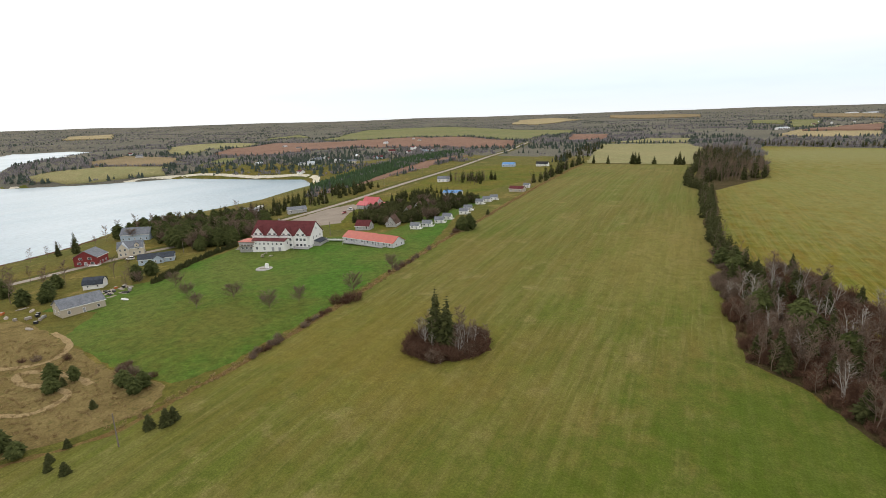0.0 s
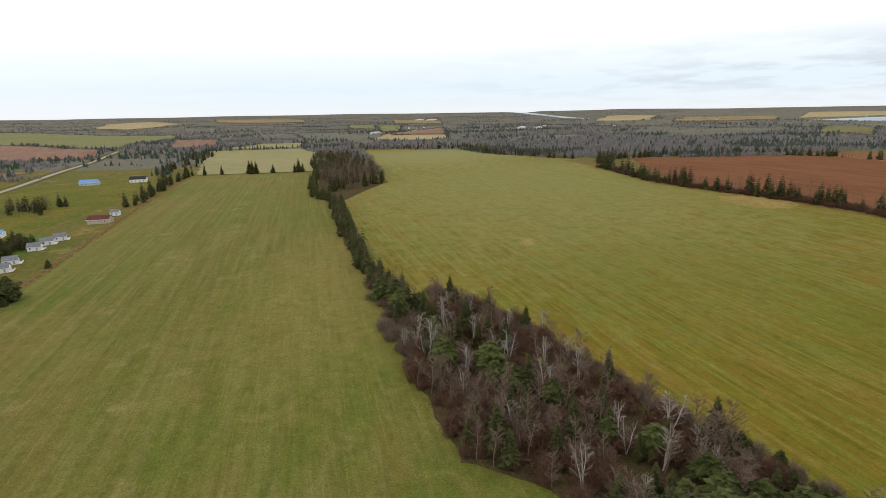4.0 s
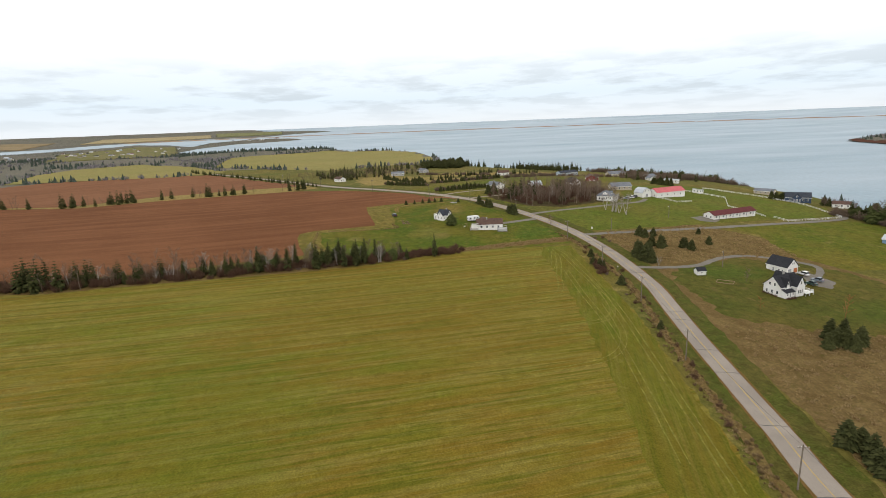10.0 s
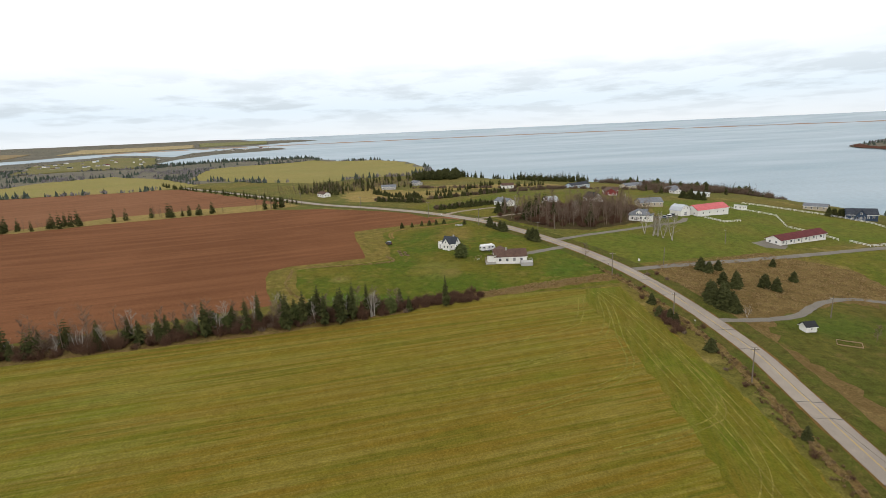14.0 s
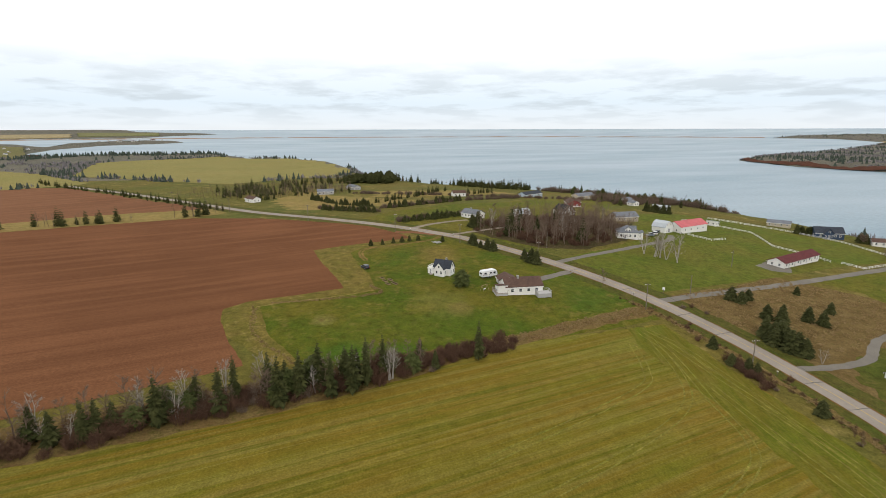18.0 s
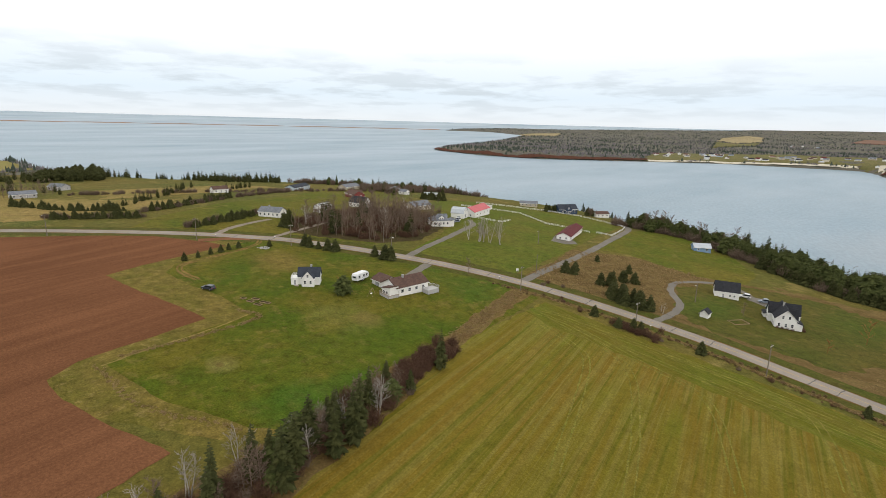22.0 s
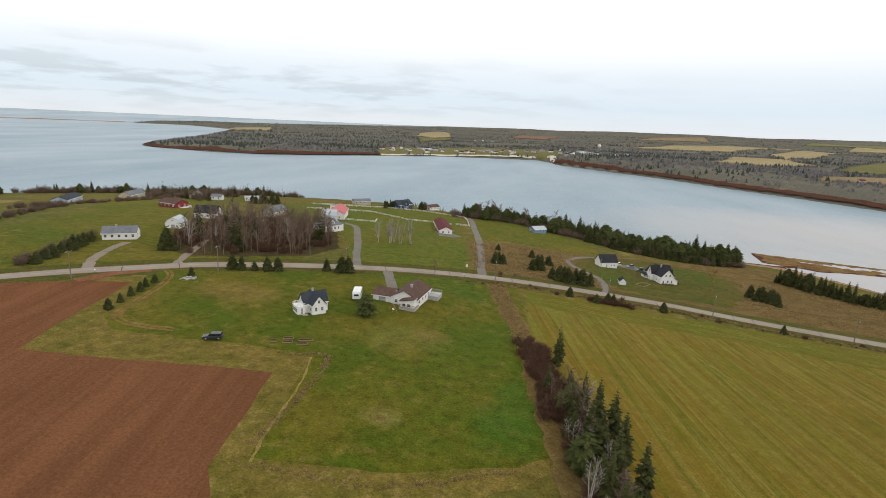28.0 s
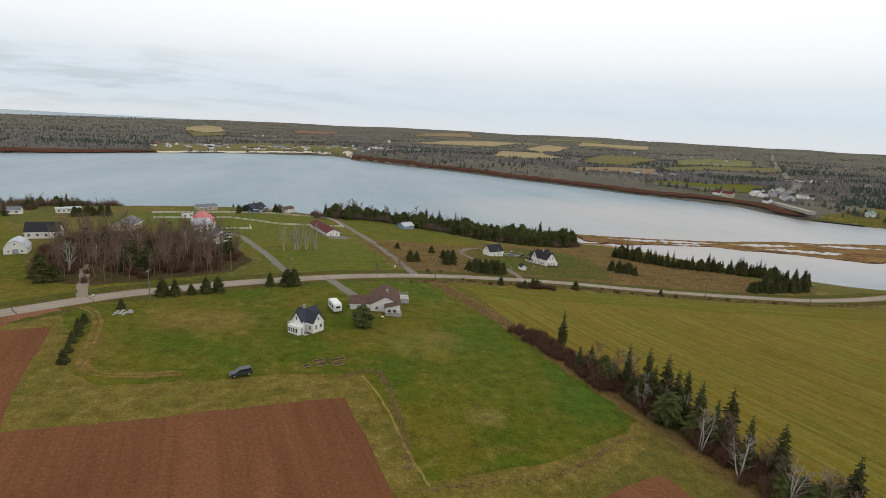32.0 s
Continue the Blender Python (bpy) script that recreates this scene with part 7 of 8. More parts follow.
for k in range(9):
    aw += [("f", -15.2 + 3.8 * k, 1.2, 1.3, 1.1, "window")] + ([("f", -13.4 + 3.8 * k, 0.3, .95, 2.0, "door")] if k % 2 else [])
block(lr, 0, 0, 0, 35, 9.0, 3.0, 2.5, GREYLIGHT, REDROOF, wins=aw + row("r", (-2, 2), 1.2, 1.0, 1.1), eave=0.8)
deck(lr, -2, -6.0, 28, 2.0, 0.6, True, GREYWALL)
bw_ = sited("boardwalk", "grey wooden boardwalk between hotel and annex", "boardwalk", -230, 178, 32)
deck(bw_, 0, 0, 17, 2.2, 0.9, True, GREYWALL)
simple_house("linen_shed", "grey shed with a dark red roof", -242.5, 206, 22, 9, 6.5, 2.6, 3.0, GREYWALL, MAROON, n=3, cat="shed")
br = sited("red_roofed_restaurant", "grey building with a steep bright red roof", "building", -303, 267, 12)
block(br, 0, 0, 0, 13, 11, 3.0, 5.0, GREYWALL, PINKROOF, wins=row("f", (-4, 0, 4), 1.0, 1.4, 1.3) + row("r", (-3, 0, 3), 1.0) + row("r", (0,), 4.5))
block(br, -5.0, -5.6, 0, 9, 4.0, 2.6, 2.2, GREYWALL, PINKROOF, "lean")
block(br, 8.5, -1.0, 0, 4, 8, 2.6, 1.2, WHITE, PINKROOF, "lean")
for k, (x, y) in enumerate(((-212, 219), (-210, 227), (-210, 238), (-213, 249), (-214, 267), (-220, 279), (-228, 303), (-230, 314), (-230, 323))):
    c = simple_house("cabin", "small white holiday cabin with a grey roof", x, y, 20 + 6 * (k % 3), 6.4, 5.0, 2.5, 1.9, WHITE, GREYROOF, n=2, group="cabins behind the hotel", cat="cabin")
    c.scale = (0.84, 0.84, 0.84)
    deck(c, 4.0, 0, 1.6, 4.4, 0.4, True, TRIM)
for k, (x, y) in enumerate(((-247, 249), (-252, 264), (-256, 278), (-232, 220))):
    simple_house("chalet", "brown-roofed chalet with a steep gable", x, y, 115, 8.0, 6.6, 2.2, 4.4, GREYWALL, BROWNROOF, n=2, group="chalets among the trees", cat="cabin")
simple_house("brown_bungalow", "small bungalow with a red-brown roof", -237, 366, 8, 12, 7, 2.6, 1.8, TAN, MAROON)
simple_house("white_shed", "small white shed at the field edge", -243, 390, 10, 5, 4, 2.4, 1.4, WHITE, GREYROOF, n=2, cat="shed")
simple_house("pool_house", "low building with a bright blue roof", -279, 334, 25, 15, 8, 2.6, 1.6, WHITE, BLUEROOF, n=4, cat="building")
simple_house("road_house", "white house beside the west road", -356, 412, 30, 12, 8, 3.0, 2.6, WHITE, GREYROOF)
simple_house("blue_roofed_house", "white house with a blue steel roof", -386, 576, 15, 16, 9, 3.0, 2.4, SKYWALL, BLUEROOF, n=4)
simple_house("far_white_house", "white house with a dark roof at the field corner", -346, 592, 15, 15, 8, 3.0, 2.6, WHITE, BLACK, n=4)
ds = sited("gambrel_shed", "white shed with a navy gambrel roof", "shed", -271, 69.5, 55)
block(ds, 0, 0, 0, 8, 6.5, 2.4, 2.4, WHITE, SLATE, "gambrel", wins=row("f", (-2, 2), 1.0, .8, .9) + [("l", 0, 0.1, 1.8, 2.0, "door")])
rh = sited("red_house", "barn-red two-storey house with white window trim", "house", -334, 86, 135)
block(rh, 0, 0, 0, 11, 12.5, 4.9, 3.4, REDWALL, GREYROOF, wins=row("l", (-3.6, 3.4), 0.9, 2.0, 1.4) + [("l", 0, 0.15, 1.6, 2.1, "door")] + row("l", (-2.4, 2.4), 3.5, 1.9, 1.3) + row("b", (-3, 0, 3), 1.0) + row("f", (-3, 0, 3), 1.0))
deck(rh, -6.6, -5, 2.4, 6, 0.5, True, TRIM)
yh = sited("cream_house", "cream two-storey house with a grey roof and dormer", "house", -334.5, 107, 64)
block(yh, 0, 0, 0, 13, 8, 4.6, 3.4, CREAM, GREYROOF, wins=row("f", (-4.5, -1.5, 1.5, 4.5), 1.0, 1.0, 1.4) + row("f", (-4, 4), 3.4, .9, 1.1) + row("l", (-2, 2), 1.0) + row("l", (-2, 2), 3.6) + row("r", (-2, 2), 1.0))
block(yh, -3.6, -3.6, 90, 5, 5.4, 4.6, 3.2, CREAM, STEEL, wins=row("l", (-1.2, 1.2), 1.0) + row("l", (-1.2, 1.2), 3.6))
block(yh, 3.4, -2.2, 90, 3.0, 2.4, 1.5, 1.2, CREAM, GREYROOF, z0=5.0, wins=row("l", (0,), .4, .8, .9), base=False)
ra = simple_house("ranch_house", "pale blue ranch house with a navy roof", -295.5, 106, 63, 17, 8, 2.8, 2.0, SKYWALL, SLATE, n=5)
block(ra, 1.0, -3.8, 90, 3.6, 5.0, 2.8, 1.9, SKYWALL, SLATE, wins=row("l", (-1.2, 1.2), .9))
simple_house("bay_house", "large grey-roofed house among trees by the bay", -383, 128, 48, 18, 11, 4.4, 3.8, SKYWALL, GREYROOF, n=5)
simple_house("tan_workshop", "tan steel workshop with a grey roof", -236.5, 54, 92, 15, 10, 3.4, 2.6, TAN, GREYROOF, n=3, cat="workshop")
ch = sited("white_church", "white wooden building with a short tower", "church", -370, 203, 40)
block(ch, 0, 0, 0, 15, 8, 4.6, 3.6, WHITE, STEEL, wins=row("f", (-5, -2, 1, 4), 1.4, .9, 1.9) + row("b", (-5, -2, 1, 4), 1.4, .9, 1.9))
block(ch, 8.6, 0, 0, 3.4, 3.4, 9.0, 0.4, WHITE, TRIM, "flat", wins=row("r", (0,), 6.0, .9, 1.4) + row("f", (0,), 6.0, .9, 1.4))
simple_house("store", "low grey roadside store among trees", -352, 232, 66, 14, 8, 3.0, 1.8, GREYWALL, GREYROOF, n=3, cat="store")


# ---- vehicles, poles, fences, garden things ----
CARGLASS = plain("car_glass", (0.02, 0.024, 0.03), 0.1, 0.1, 1.0, 0.6)
RIM_M = plain("wheel_rim", (0.45, 0.45, 0.46), 0.35, 0.1, 0.3, 0.5, 0.6)
LAMP_M = plain("lamp_lens", (0.7, 0.68, 0.62), 0.2, 0.05)
TAIL_M = plain("tail_lens", (0.35, 0.02, 0.02), 0.25, 0.05)


def wheel(parent, x, y, r=0.36, wide=0.24):
    for nm, rr, w, m in (("wheel", r, wide, BLACKTRIM), ("rim", r * 0.62, wide + 0.02, RIM_M)):
        bm = bmesh.new()
        bmesh.ops.create_cone(bm, cap_ends=True, segments=16, radius1=rr, radius2=rr, depth=w)
        bmesh.ops.rotate(bm, verts=bm.verts[:], matrix=Matrix.Rotation(math.pi / 2, 3, "X"))
        ob = part(nm, bm, m, parent if nm == "wheel" else last)
        if nm == "wheel":
            ob.matrix_basis = pose(x, y, r)
            last = ob


def car(x, y, turn, paint, label, L=4.4, W=1.85, H=1.75, suv=True):
    p = sited("car", label, "car", x, y, turn, sink=-0.3)
    l, w = L / 2, W / 2
    bm = bmesh.new()
    prism(bm, [(-l, .35), (-l, .85), (-l + .1, .98), (l - 1.25, 1.02), (l - .15, .86), (l, .62), (l, .35)], -w, w)
    bmesh.ops.recalc_face_normals(bm, faces=bm.faces[:])
    bmesh.ops.bevel(bm, geom=bm.edges[:], offset=0.05, segments=2, affect="EDGES")
    bmesh.ops.rotate(bm, verts=bm.verts[:], matrix=Matrix.Rotation(-math.pi / 2, 3, "Z"))
    part("body", bm, paint, p)
    for nm, dz, inset, mat in (("windows", 0.0, 0.0, CARGLASS), ("roof", H - 1.1, 0.0, paint)):
        bm = bmesh.new()
        back = -l + (.15 if suv else .7)
        if nm == "windows":
            prism(bm, [(back, 1.0), (back + .22, H - .08), (l - 2.0, H - .08), (l - 1.25, 1.0)], -w + .1, w - .1)
        else:
            prism(bm, [(back + .2, H - .09), (back + .28, H), (l - 2.08, H), (l - 1.98, H - .09)], -w + .09, w - .09)
        bmesh.ops.recalc_face_normals(bm, faces=bm.faces[:])
        bmesh.ops.rotate(bm, verts=bm.verts[:], matrix=Matrix.Rotation(-math.pi / 2, 3, "Z"))
        part(nm, bm, mat, p)
    for sx in (-1, 1):
        for fx in (-l + .85, l - .85):
            wheel(p, fx, sx * (w - .1))
        boxed("headlight", (.08, .35, .16), LAMP_M, p, (l - .03, sx * (w - .3), .72))
        boxed("tail_light", (.08, .22, .25), TAIL_M, p, (-l + .01, sx * (w - .2), .85))
    return p


CAR_DARK = plain("dark_blue_car_paint", (0.03, 0.035, 0.05), 0.3, 0.1, 1.0, 0.5)
CAR_WHITE = plain("white_car_paint", (0.7, 0.7, 0.7), 0.3, 0.08, 1.0, 0.5)
CAR_GREY = plain("grey_car_paint", (0.16, 0.19, 0.23), 0.3, 0.1, 1.0, 0.5)
CAR_GREEN = plain("green_car_paint", (0.03, 0.07, 0.06), 0.3, 0.1, 1.0, 0.5)
CAR_RED = plain("red_car_paint", (0.28, 0.03, 0.03), 0.3, 0.1, 1.0, 0.5)
car(335.8, 175.2, 28, CAR_DARK, "dark boxy off-road car parked on the lawn", 4.7, 1.85, 1.6)
car(243, -9.5, 20, CAR_WHITE, "white estate car parked by the garage")
car(236, -11, 35, CAR_GREY, "grey-blue car parked on the farm court", suv=False)
car(231.5, -6, 25, CAR_GREEN, "dark green car parked on the farm court", suv=False)
for k, (x, y, m, lb) in enumerate(((392, 20, CAR_WHITE, "white car parked by the barn lane"), (388, 24, CAR_GREY, "grey car parked by the barn lane"), (394, 17, CAR_DARK, "dark car parked by the barn lane"), (-312, 252, CAR_WHITE, "white car in the hotel car park"), (-318, 100, CAR_WHITE, "white car parked at the roadside"), (-304, 240, CAR_RED, "red car in the hotel car park"))):
    car(x, y, 30 + 50 * k, m, lb, suv=k % 2 == 0)


def camper(x, y, turn):
    p = sited("camper_trailer", "white camper trailer with dark windows", "trailer", x, y, turn, sink=-0.2)
    bm = bmesh.new()
    prism(bm, [(-3.5, .55), (-3.55, 2.3), (-3.2, 2.95), (2.6, 2.95), (3.3, 2.3), (3.5, 1.0), (3.1, .55)], -1.25, 1.25)
    bmesh.ops.recalc_face_normals(bm, faces=bm.faces[:])
    bmesh.ops.bevel(bm, geom=bm.edges[:], offset=0.1, segments=2, affect="EDGES")
    bmesh.ops.rotate(bm, verts=bm.verts[:], matrix=Matrix.Rotation(-math.pi / 2, 3, "Z"))
    part("body", bm, CAR_WHITE, p)
    for s in (-1, 1):
        for fx in (-2.2, 0.4, 2.0):
            boxed("window", (.95, .06, .6), CARGLASS, p, (fx, s * 1.26, 1.9))
        wheel(p, -.6, s * 1.1)
        wheel(p, .25, s * 1.1)
        boxed("stripe", (6.4, .03, .14), CAR_GREY, p, (0, s * 1.262, 1.35))
    boxed("door", (.7, .06, 1.8), TRIM, p, (-1.0, -1.265, 1.5))
    boxed("roof_vent", (.5, .5, .2), TRIM, p, (-.8, 0, 3.02))
    boxed("window", (.06, 1.4, .6), CARGLASS, p, (-3.56, 0, 1.9))
    boxed("drawbar", (1.4, .12, .12), BLACKTRIM, p, (4.0, 0, .6))
    boxed("jack", (.12, .12, .9), RIM_M, p, (4.5, 0, .25))


camper(321.3, 127.4, -68)
PLANK = plain("bed_planks", (0.30, 0.21, 0.12), 0.85, 0.3, 0.5)
for x, y, L, turn in ((323, 168.6, 1.7, 30), (320.7, 165.6, 2.6, 25), (316.5, 164.2, 3.6, 27), (319.6, 167.6, 2.4, 25), (316.0, 166.6, 2.6, 27)):
    b = sited("raised_bed", "wooden raised garden bed filled with dark soil", "garden bed", x, y, turn, "raised beds on the lawn", -0.1)
    for s in (-1, 1):
        boxed("side_board", (L, .05, .26), PLANK, b, (0, s * .6, .13))
        boxed("end_board", (.05, 1.14, .26), PLANK, b, (s * (L / 2 - .03), 0, .13))
    boxed("soil", (L - .12, 1.1, .2), WOODFLOOR, b, (0, 0, .1))
# swing frame on the lawn
sw = sited("swing_frame", "pale wooden garden swing frame", "swing", 306.6, 132, -50, sink=-0.15)
boxed("top_bar", (3.2, .1, .1), PLANK, sw, (0, 0, 2.1))
for s in (-1, 1):
    for q in (-1, 1):
        bm = bmesh.new()
        vs, fs = [], []
        stick(vs, fs, Vector((s * 1.5, q * .9, -.1)), Vector((s * 1.5, 0, 2.1)), .06, .05, 5)
        ob = new("leg", mesh_of("leg", [tuple(p) for p in vs], fs, PLANK))
        ob.parent = sw
        bm.free()
boxed("seat", (1.2, .5, .08), TRIM, sw, (0, 0, .6))
# rubble heap by the field track
STONES = []
for k in range(4):
    bm = bmesh.new()
    bmesh.ops.create_icosphere(bm, subdivisions=1, radius=0.5)
    r2 = random.Random(k)
    for v in bm.verts:
        v.co *= r2.uniform(0.7, 1.2)
        v.co.z *= 0.6
    me = bpy.data.meshes.new("stone")
    bm.to_mesh(me)
    bm.free()
    me.materials.append(STONE)
    STONES.append(me)
rk = sited("rockery", "low heap of pale field stones", "rocks", 376, 141.5, 0)
for k in range(46):
    s = new("stone", STONES[k % 4])
    s.parent = rk
    t, r = RNG.uniform(0, 6.28), RNG.uniform(0.4, 2.6)
    s.matrix_basis = pose(r * math.cos(t), r * math.sin(t), 0.15, 0, 0, RNG.uniform(0, 360)) @ Matrix.Scale(RNG.uniform(.4, 1.0), 4)


def pole(x, y, high=9.0, turn=0.0, arm=True, lamp=False):
    p = sited("utility_pole", "weathered wooden utility pole" + (" with a lamp" if lamp else " with a cross arm" if arm else " without a cross arm"), "utility pole", x, y, turn, "utility poles")
    bm = bmesh.new()
    bmesh.ops.create_cone(bm, cap_ends=True, segments=8, radius1=0.17, radius2=0.11, depth=high + 1)
    part("shaft", bm, POLEWOOD, p).matrix_basis = pose(0, 0, high / 2 - .5)
    if arm:
        boxed("cross_arm", (2.2, .12, .14), POLEWOOD, p, (0, .1, high - .6))
        for a in (-.95, -.4, .4, .95):
            bm = bmesh.new()
            bmesh.ops.create_cone(bm, cap_ends=True, segments=6, radius1=0.06, radius2=0.03, depth=.2)
            part("insulator", bm, TRIM, p).matrix_basis = pose(a, .1, high - .43)
    if lamp:
        boxed("lamp_head", (.7, .25, .18), RIM_M, p, (.6, 0, high - .9))
    return (x, y, height_at(x, y) + high - .4)


def cable(a, b, sag=0.8):
    verts, faces = [], []
    for k in range(13):
        u = k / 12
        p = Vector(a).lerp(Vector(b), u) - Vector((0, 0, sag * 4 * u * (1 - u)))
        verts += [(p.x, p.y, p.z - .018), (p.x + .02, p.y, p.z + .018), (p.x - .02, p.y, p.z + .018)]
        if k:
            i = 3 * k
            faces += [(i - 3, i - 2, i + 1, i), (i - 2, i - 1, i + 2, i + 1), (i - 1, i - 3, i, i + 2)]
    tagged(new("overhead_cable", mesh_of("overhead_cable", verts, faces, BLACKTRIM)), "thin black overhead cable between two poles", "cable", "overhead cables")


POLES = [(60, 63), (112, 66), (164, 67), (208, 66.5), (245, 72), (287, 80), (339, 102), (374, 130), (404, 160), (446, 210), (498, 268), (560, 326)]
tops = [pole(x, y, 9.5, 90) for x, y in POLES]
for a, b in zip(tops, tops[1:]):
    cable(a, b)
for x, y, lamp in ((335, 14, True), (363, 90, False), (301, 55, False), (250, 20, True)):
    pole(x, y, 7.5, 20, False, lamp)
WP = [(-348, 200), (-356, 262), (-392, 362), (-430, 460)]
tops = [pole(x, y, 9.0, 10) for x, y in WP]
for a, b in zip(tops, tops[1:]):
    cable(a, b)
pole(-119, 29, 8.0, 0, False)
pole(-250, 186, 8.0, 0, False)
pole(-300, 122, 8.0, 0, False)


def rail_fence(line, gap=2.6, label="white board fence along the lawn"):
    """White fence: each post and each board a piece."""
    pts = []
    for (ax, ay), (bx, by) in zip(line, line[1:]):
        n = max(1, round(math.hypot(bx - ax, by - ay) / gap))
        pts += [(ax + (bx - ax) * k / n, ay + (by - ay) * k / n) for k in range(n)]
    pts.append(line[-1])
    base = sited("fence", label, "fence", *pts[0], 0, "white fences")
    z0 = base.matrix_basis.translation
    bm = bmesh.new()
    box(bm, -.06, .06, -.06, .06, -.4, 1.15)
    post_me = part("post", bm, TRIM, base).data
    bm = bmesh.new()
    box(bm, 0, 1, -.03, .03, -.07, .07)
    board = None
    first = True
    for k, (x, y) in enumerate(pts):
        if k:
            ob = new("post", post_me)
            ob.parent = base
            ob.matrix_basis = pose(x - z0.x, y - z0.y, height_at(x, y) - z0.z)
        if k + 1 < len(pts):
            nx, ny = pts[k + 1]
            a, b = Vector((x, y, height_at(x, y))), Vector((nx, ny, height_at(nx, ny)))
            d = b - a
            for up in (.55, 1.1):
                if board is None:
                    ob = part("board", bm, TRIM, base)
                    board = ob.data
                else:
                    ob = new("board", board)
                    ob.parent = base
                m = d.to_track_quat("X", "Z").to_matrix().to_4x4()
                ob.matrix_basis = Matrix.Translation(a - z0 + Vector((0, 0, up))) @ m @ Matrix.Diagonal((d.length, 1, 1, 1))


rail_fence([(372, -36), (357, -43), (346, -46)])
rail_fence([(344, -50), (336, -54), (345, -80), (351, -93)])
rail_fence([(351, -93), (388, -92), (412, -80), (452, -52)])
rail_fence([(397, 1), (381, -7), (385, -18)])
rail_fence([(440, -26), (404, -48), (372, -36)], 5.2, "low white fence across the field")
# sign at the lane, mailboxes, garden frame, monument
sg = sited("road_sign", "small white sign on a post at the lane", "sign", 303, 64.5, 40)
boxed("post", (.12, .12, 1.6), POLEWOOD, sg, (0, 0, .8))
boxed("board", (.9, .06, 1.1), TRIM, sg, (0, 0, 1.5))
boxed("mark", (.35, .02, .6), CAR_GREEN, sg, (0, -.045, 1.5))
for x, y in ((389, 131), (243, 66), (300, 78), (404, 152)):
    mb = sited("mailbox", "white mailbox on a wooden post", "mailbox", x, y, 30, "mailboxes")
    boxed("post", (.1, .1, 1.1), POLEWOOD, mb, (0, 0, .55))
    boxed("box", (.5, .22, .26), TRIM, mb, (0, 0, 1.2), "", .06)
gf = sited("vegetable_plot", "low pale timber frame round a garden plot", "garden bed", 231, 27, 60, sink=-0.2)
for a, b, c, d in ((0, 2, 6, .12), (0, -2, 6, .12), (3, 0, .12, 4), (-3, 0, .12, 4)):
    boxed("rail", (c, d, .25), PLANK, gf, (a, b, .12))
mn = sited("lawn_monument", "white lawn ornament on a grey paved disc", "monument", -219, 124, 30, sink=-0.1)
bm = bmesh.new()
bmesh.ops.create_cone(bm, cap_ends=True, segments=20, radius1=4.0, radius2=3.7, depth=0.5)
part("disc", bm, STONE, mn, "grey paved disc").matrix_basis = pose(0, 0, 0)
boxed("block", (1.6, 1.0, 2.2), TRIM, mn, (1.2, .4, 1.3), "white block", .12)
boxed("ramp", (2.4, 1.0, .3), DECKWOOD, mn, (-.6, -.6, .4))
for k, (x, y) in enumerate(((-244, 138), (-241, 136), (-246, 141), (-238, 139))):
    tb = sited("picnic_table", "wooden picnic table on the hotel lawn", "table", x, y, 40 * k, "picnic tables on the hotel lawn", -0.1)
    boxed("tabletop", (1.8, .8, .06), DECKWOOD, tb, (0, 0, .75))
    for s in (-1, 1):
        boxed("bench", (1.8, .28, .05), DECKWOOD, tb, (0, s * .75, .45))
        boxed("leg", (.1, 1.5, .08), DECKWOOD, tb, (s * .6, 0, .4))
        boxed("leg", (.08, .08, .75), DECKWOOD, tb, (s * .6, 0, .37))
# builder's yard in the west: boats, drums, timber, wrecks
TARP = plain("green_tarp", (0.05, 0.26, 0.22), 0.5, 0.3, 1.0)
rngj = random.Random(8)
for k in range(34):
    x, y = (-252 + rngj.uniform(-7, 8), 73 + rngj.uniform(-6, 5)) if k < 22 else (-258 + rngj.uniform(-8, 30), 37 + rngj.uniform(-5, 6))
    q = rngj.random()
    m = (DECKWOOD, RUST, STONE, DECKWOOD, BLACKTRIM, CAR_GREY, BLACKTRIM)[rngj.randrange(7)]
    if q < 0.35:
        b = sited("timber_stack", "stack of weathered boards on the ground", "timber", x, y, rngj.uniform(0, 180), "yard clutter", -0.12)
        for j in range(5):
            boxed("board", (rngj.uniform(2, 4.5), .25, .08), DECKWOOD, b, (rngj.uniform(-.3, .3), -.5 + .26 * j, .05 + .09 * (j % 2)), turn=rngj.uniform(-6, 6))
    elif q < 0.7:
        b = sited("crate", "old scrap crate standing in the yard", "crate", x, y, rngj.uniform(0, 180), "yard clutter", -0.12)
        boxed("body", (rngj.uniform(.8, 2.2), rngj.uniform(.8, 1.4), .9), m, b, (0, 0, .45), "", .05)
        boxed("lid", (1.0, .9, .06), STONE, b, (0, 0, .94))
    else:
        b = sited("old_boat", "small upturned boat on the grass", "boat", x, y, rngj.uniform(0, 180), "yard clutter", -0.12)
        bm = bmesh.new()
        bmesh.ops.create_uvsphere(bm, u_segments=12, v_segments=8, radius=1)
        bmesh.ops.delete(bm, geom=[v for v in bm.verts if v.co.z < -0.05], context="VERTS")
        bmesh.ops.scale(bm, verts=bm.verts[:], vec=(2.1, .8, .6))
        part("hull", bm, BLACKTRIM if k % 2 else DECKWOOD, b)
        boxed("keel", (3.6, .08, .1), DECKWOOD, b, (0, 0, .58))
boxed_boat = sited("old_boat", "white upturned boat on the lawn edge", "boat", -233.5, 69, 20, sink=-0.12)
bm = bmesh.new()
bmesh.ops.create_uvsphere(bm, u_segments=12, v_segments=8, radius=1)
bmesh.ops.delete(bm, geom=[v for v in bm.verts if v.co.z < -0.05], context="VERTS")
bmesh.ops.scale(bm, verts=bm.verts[:], vec=(2.1, .8, .6))
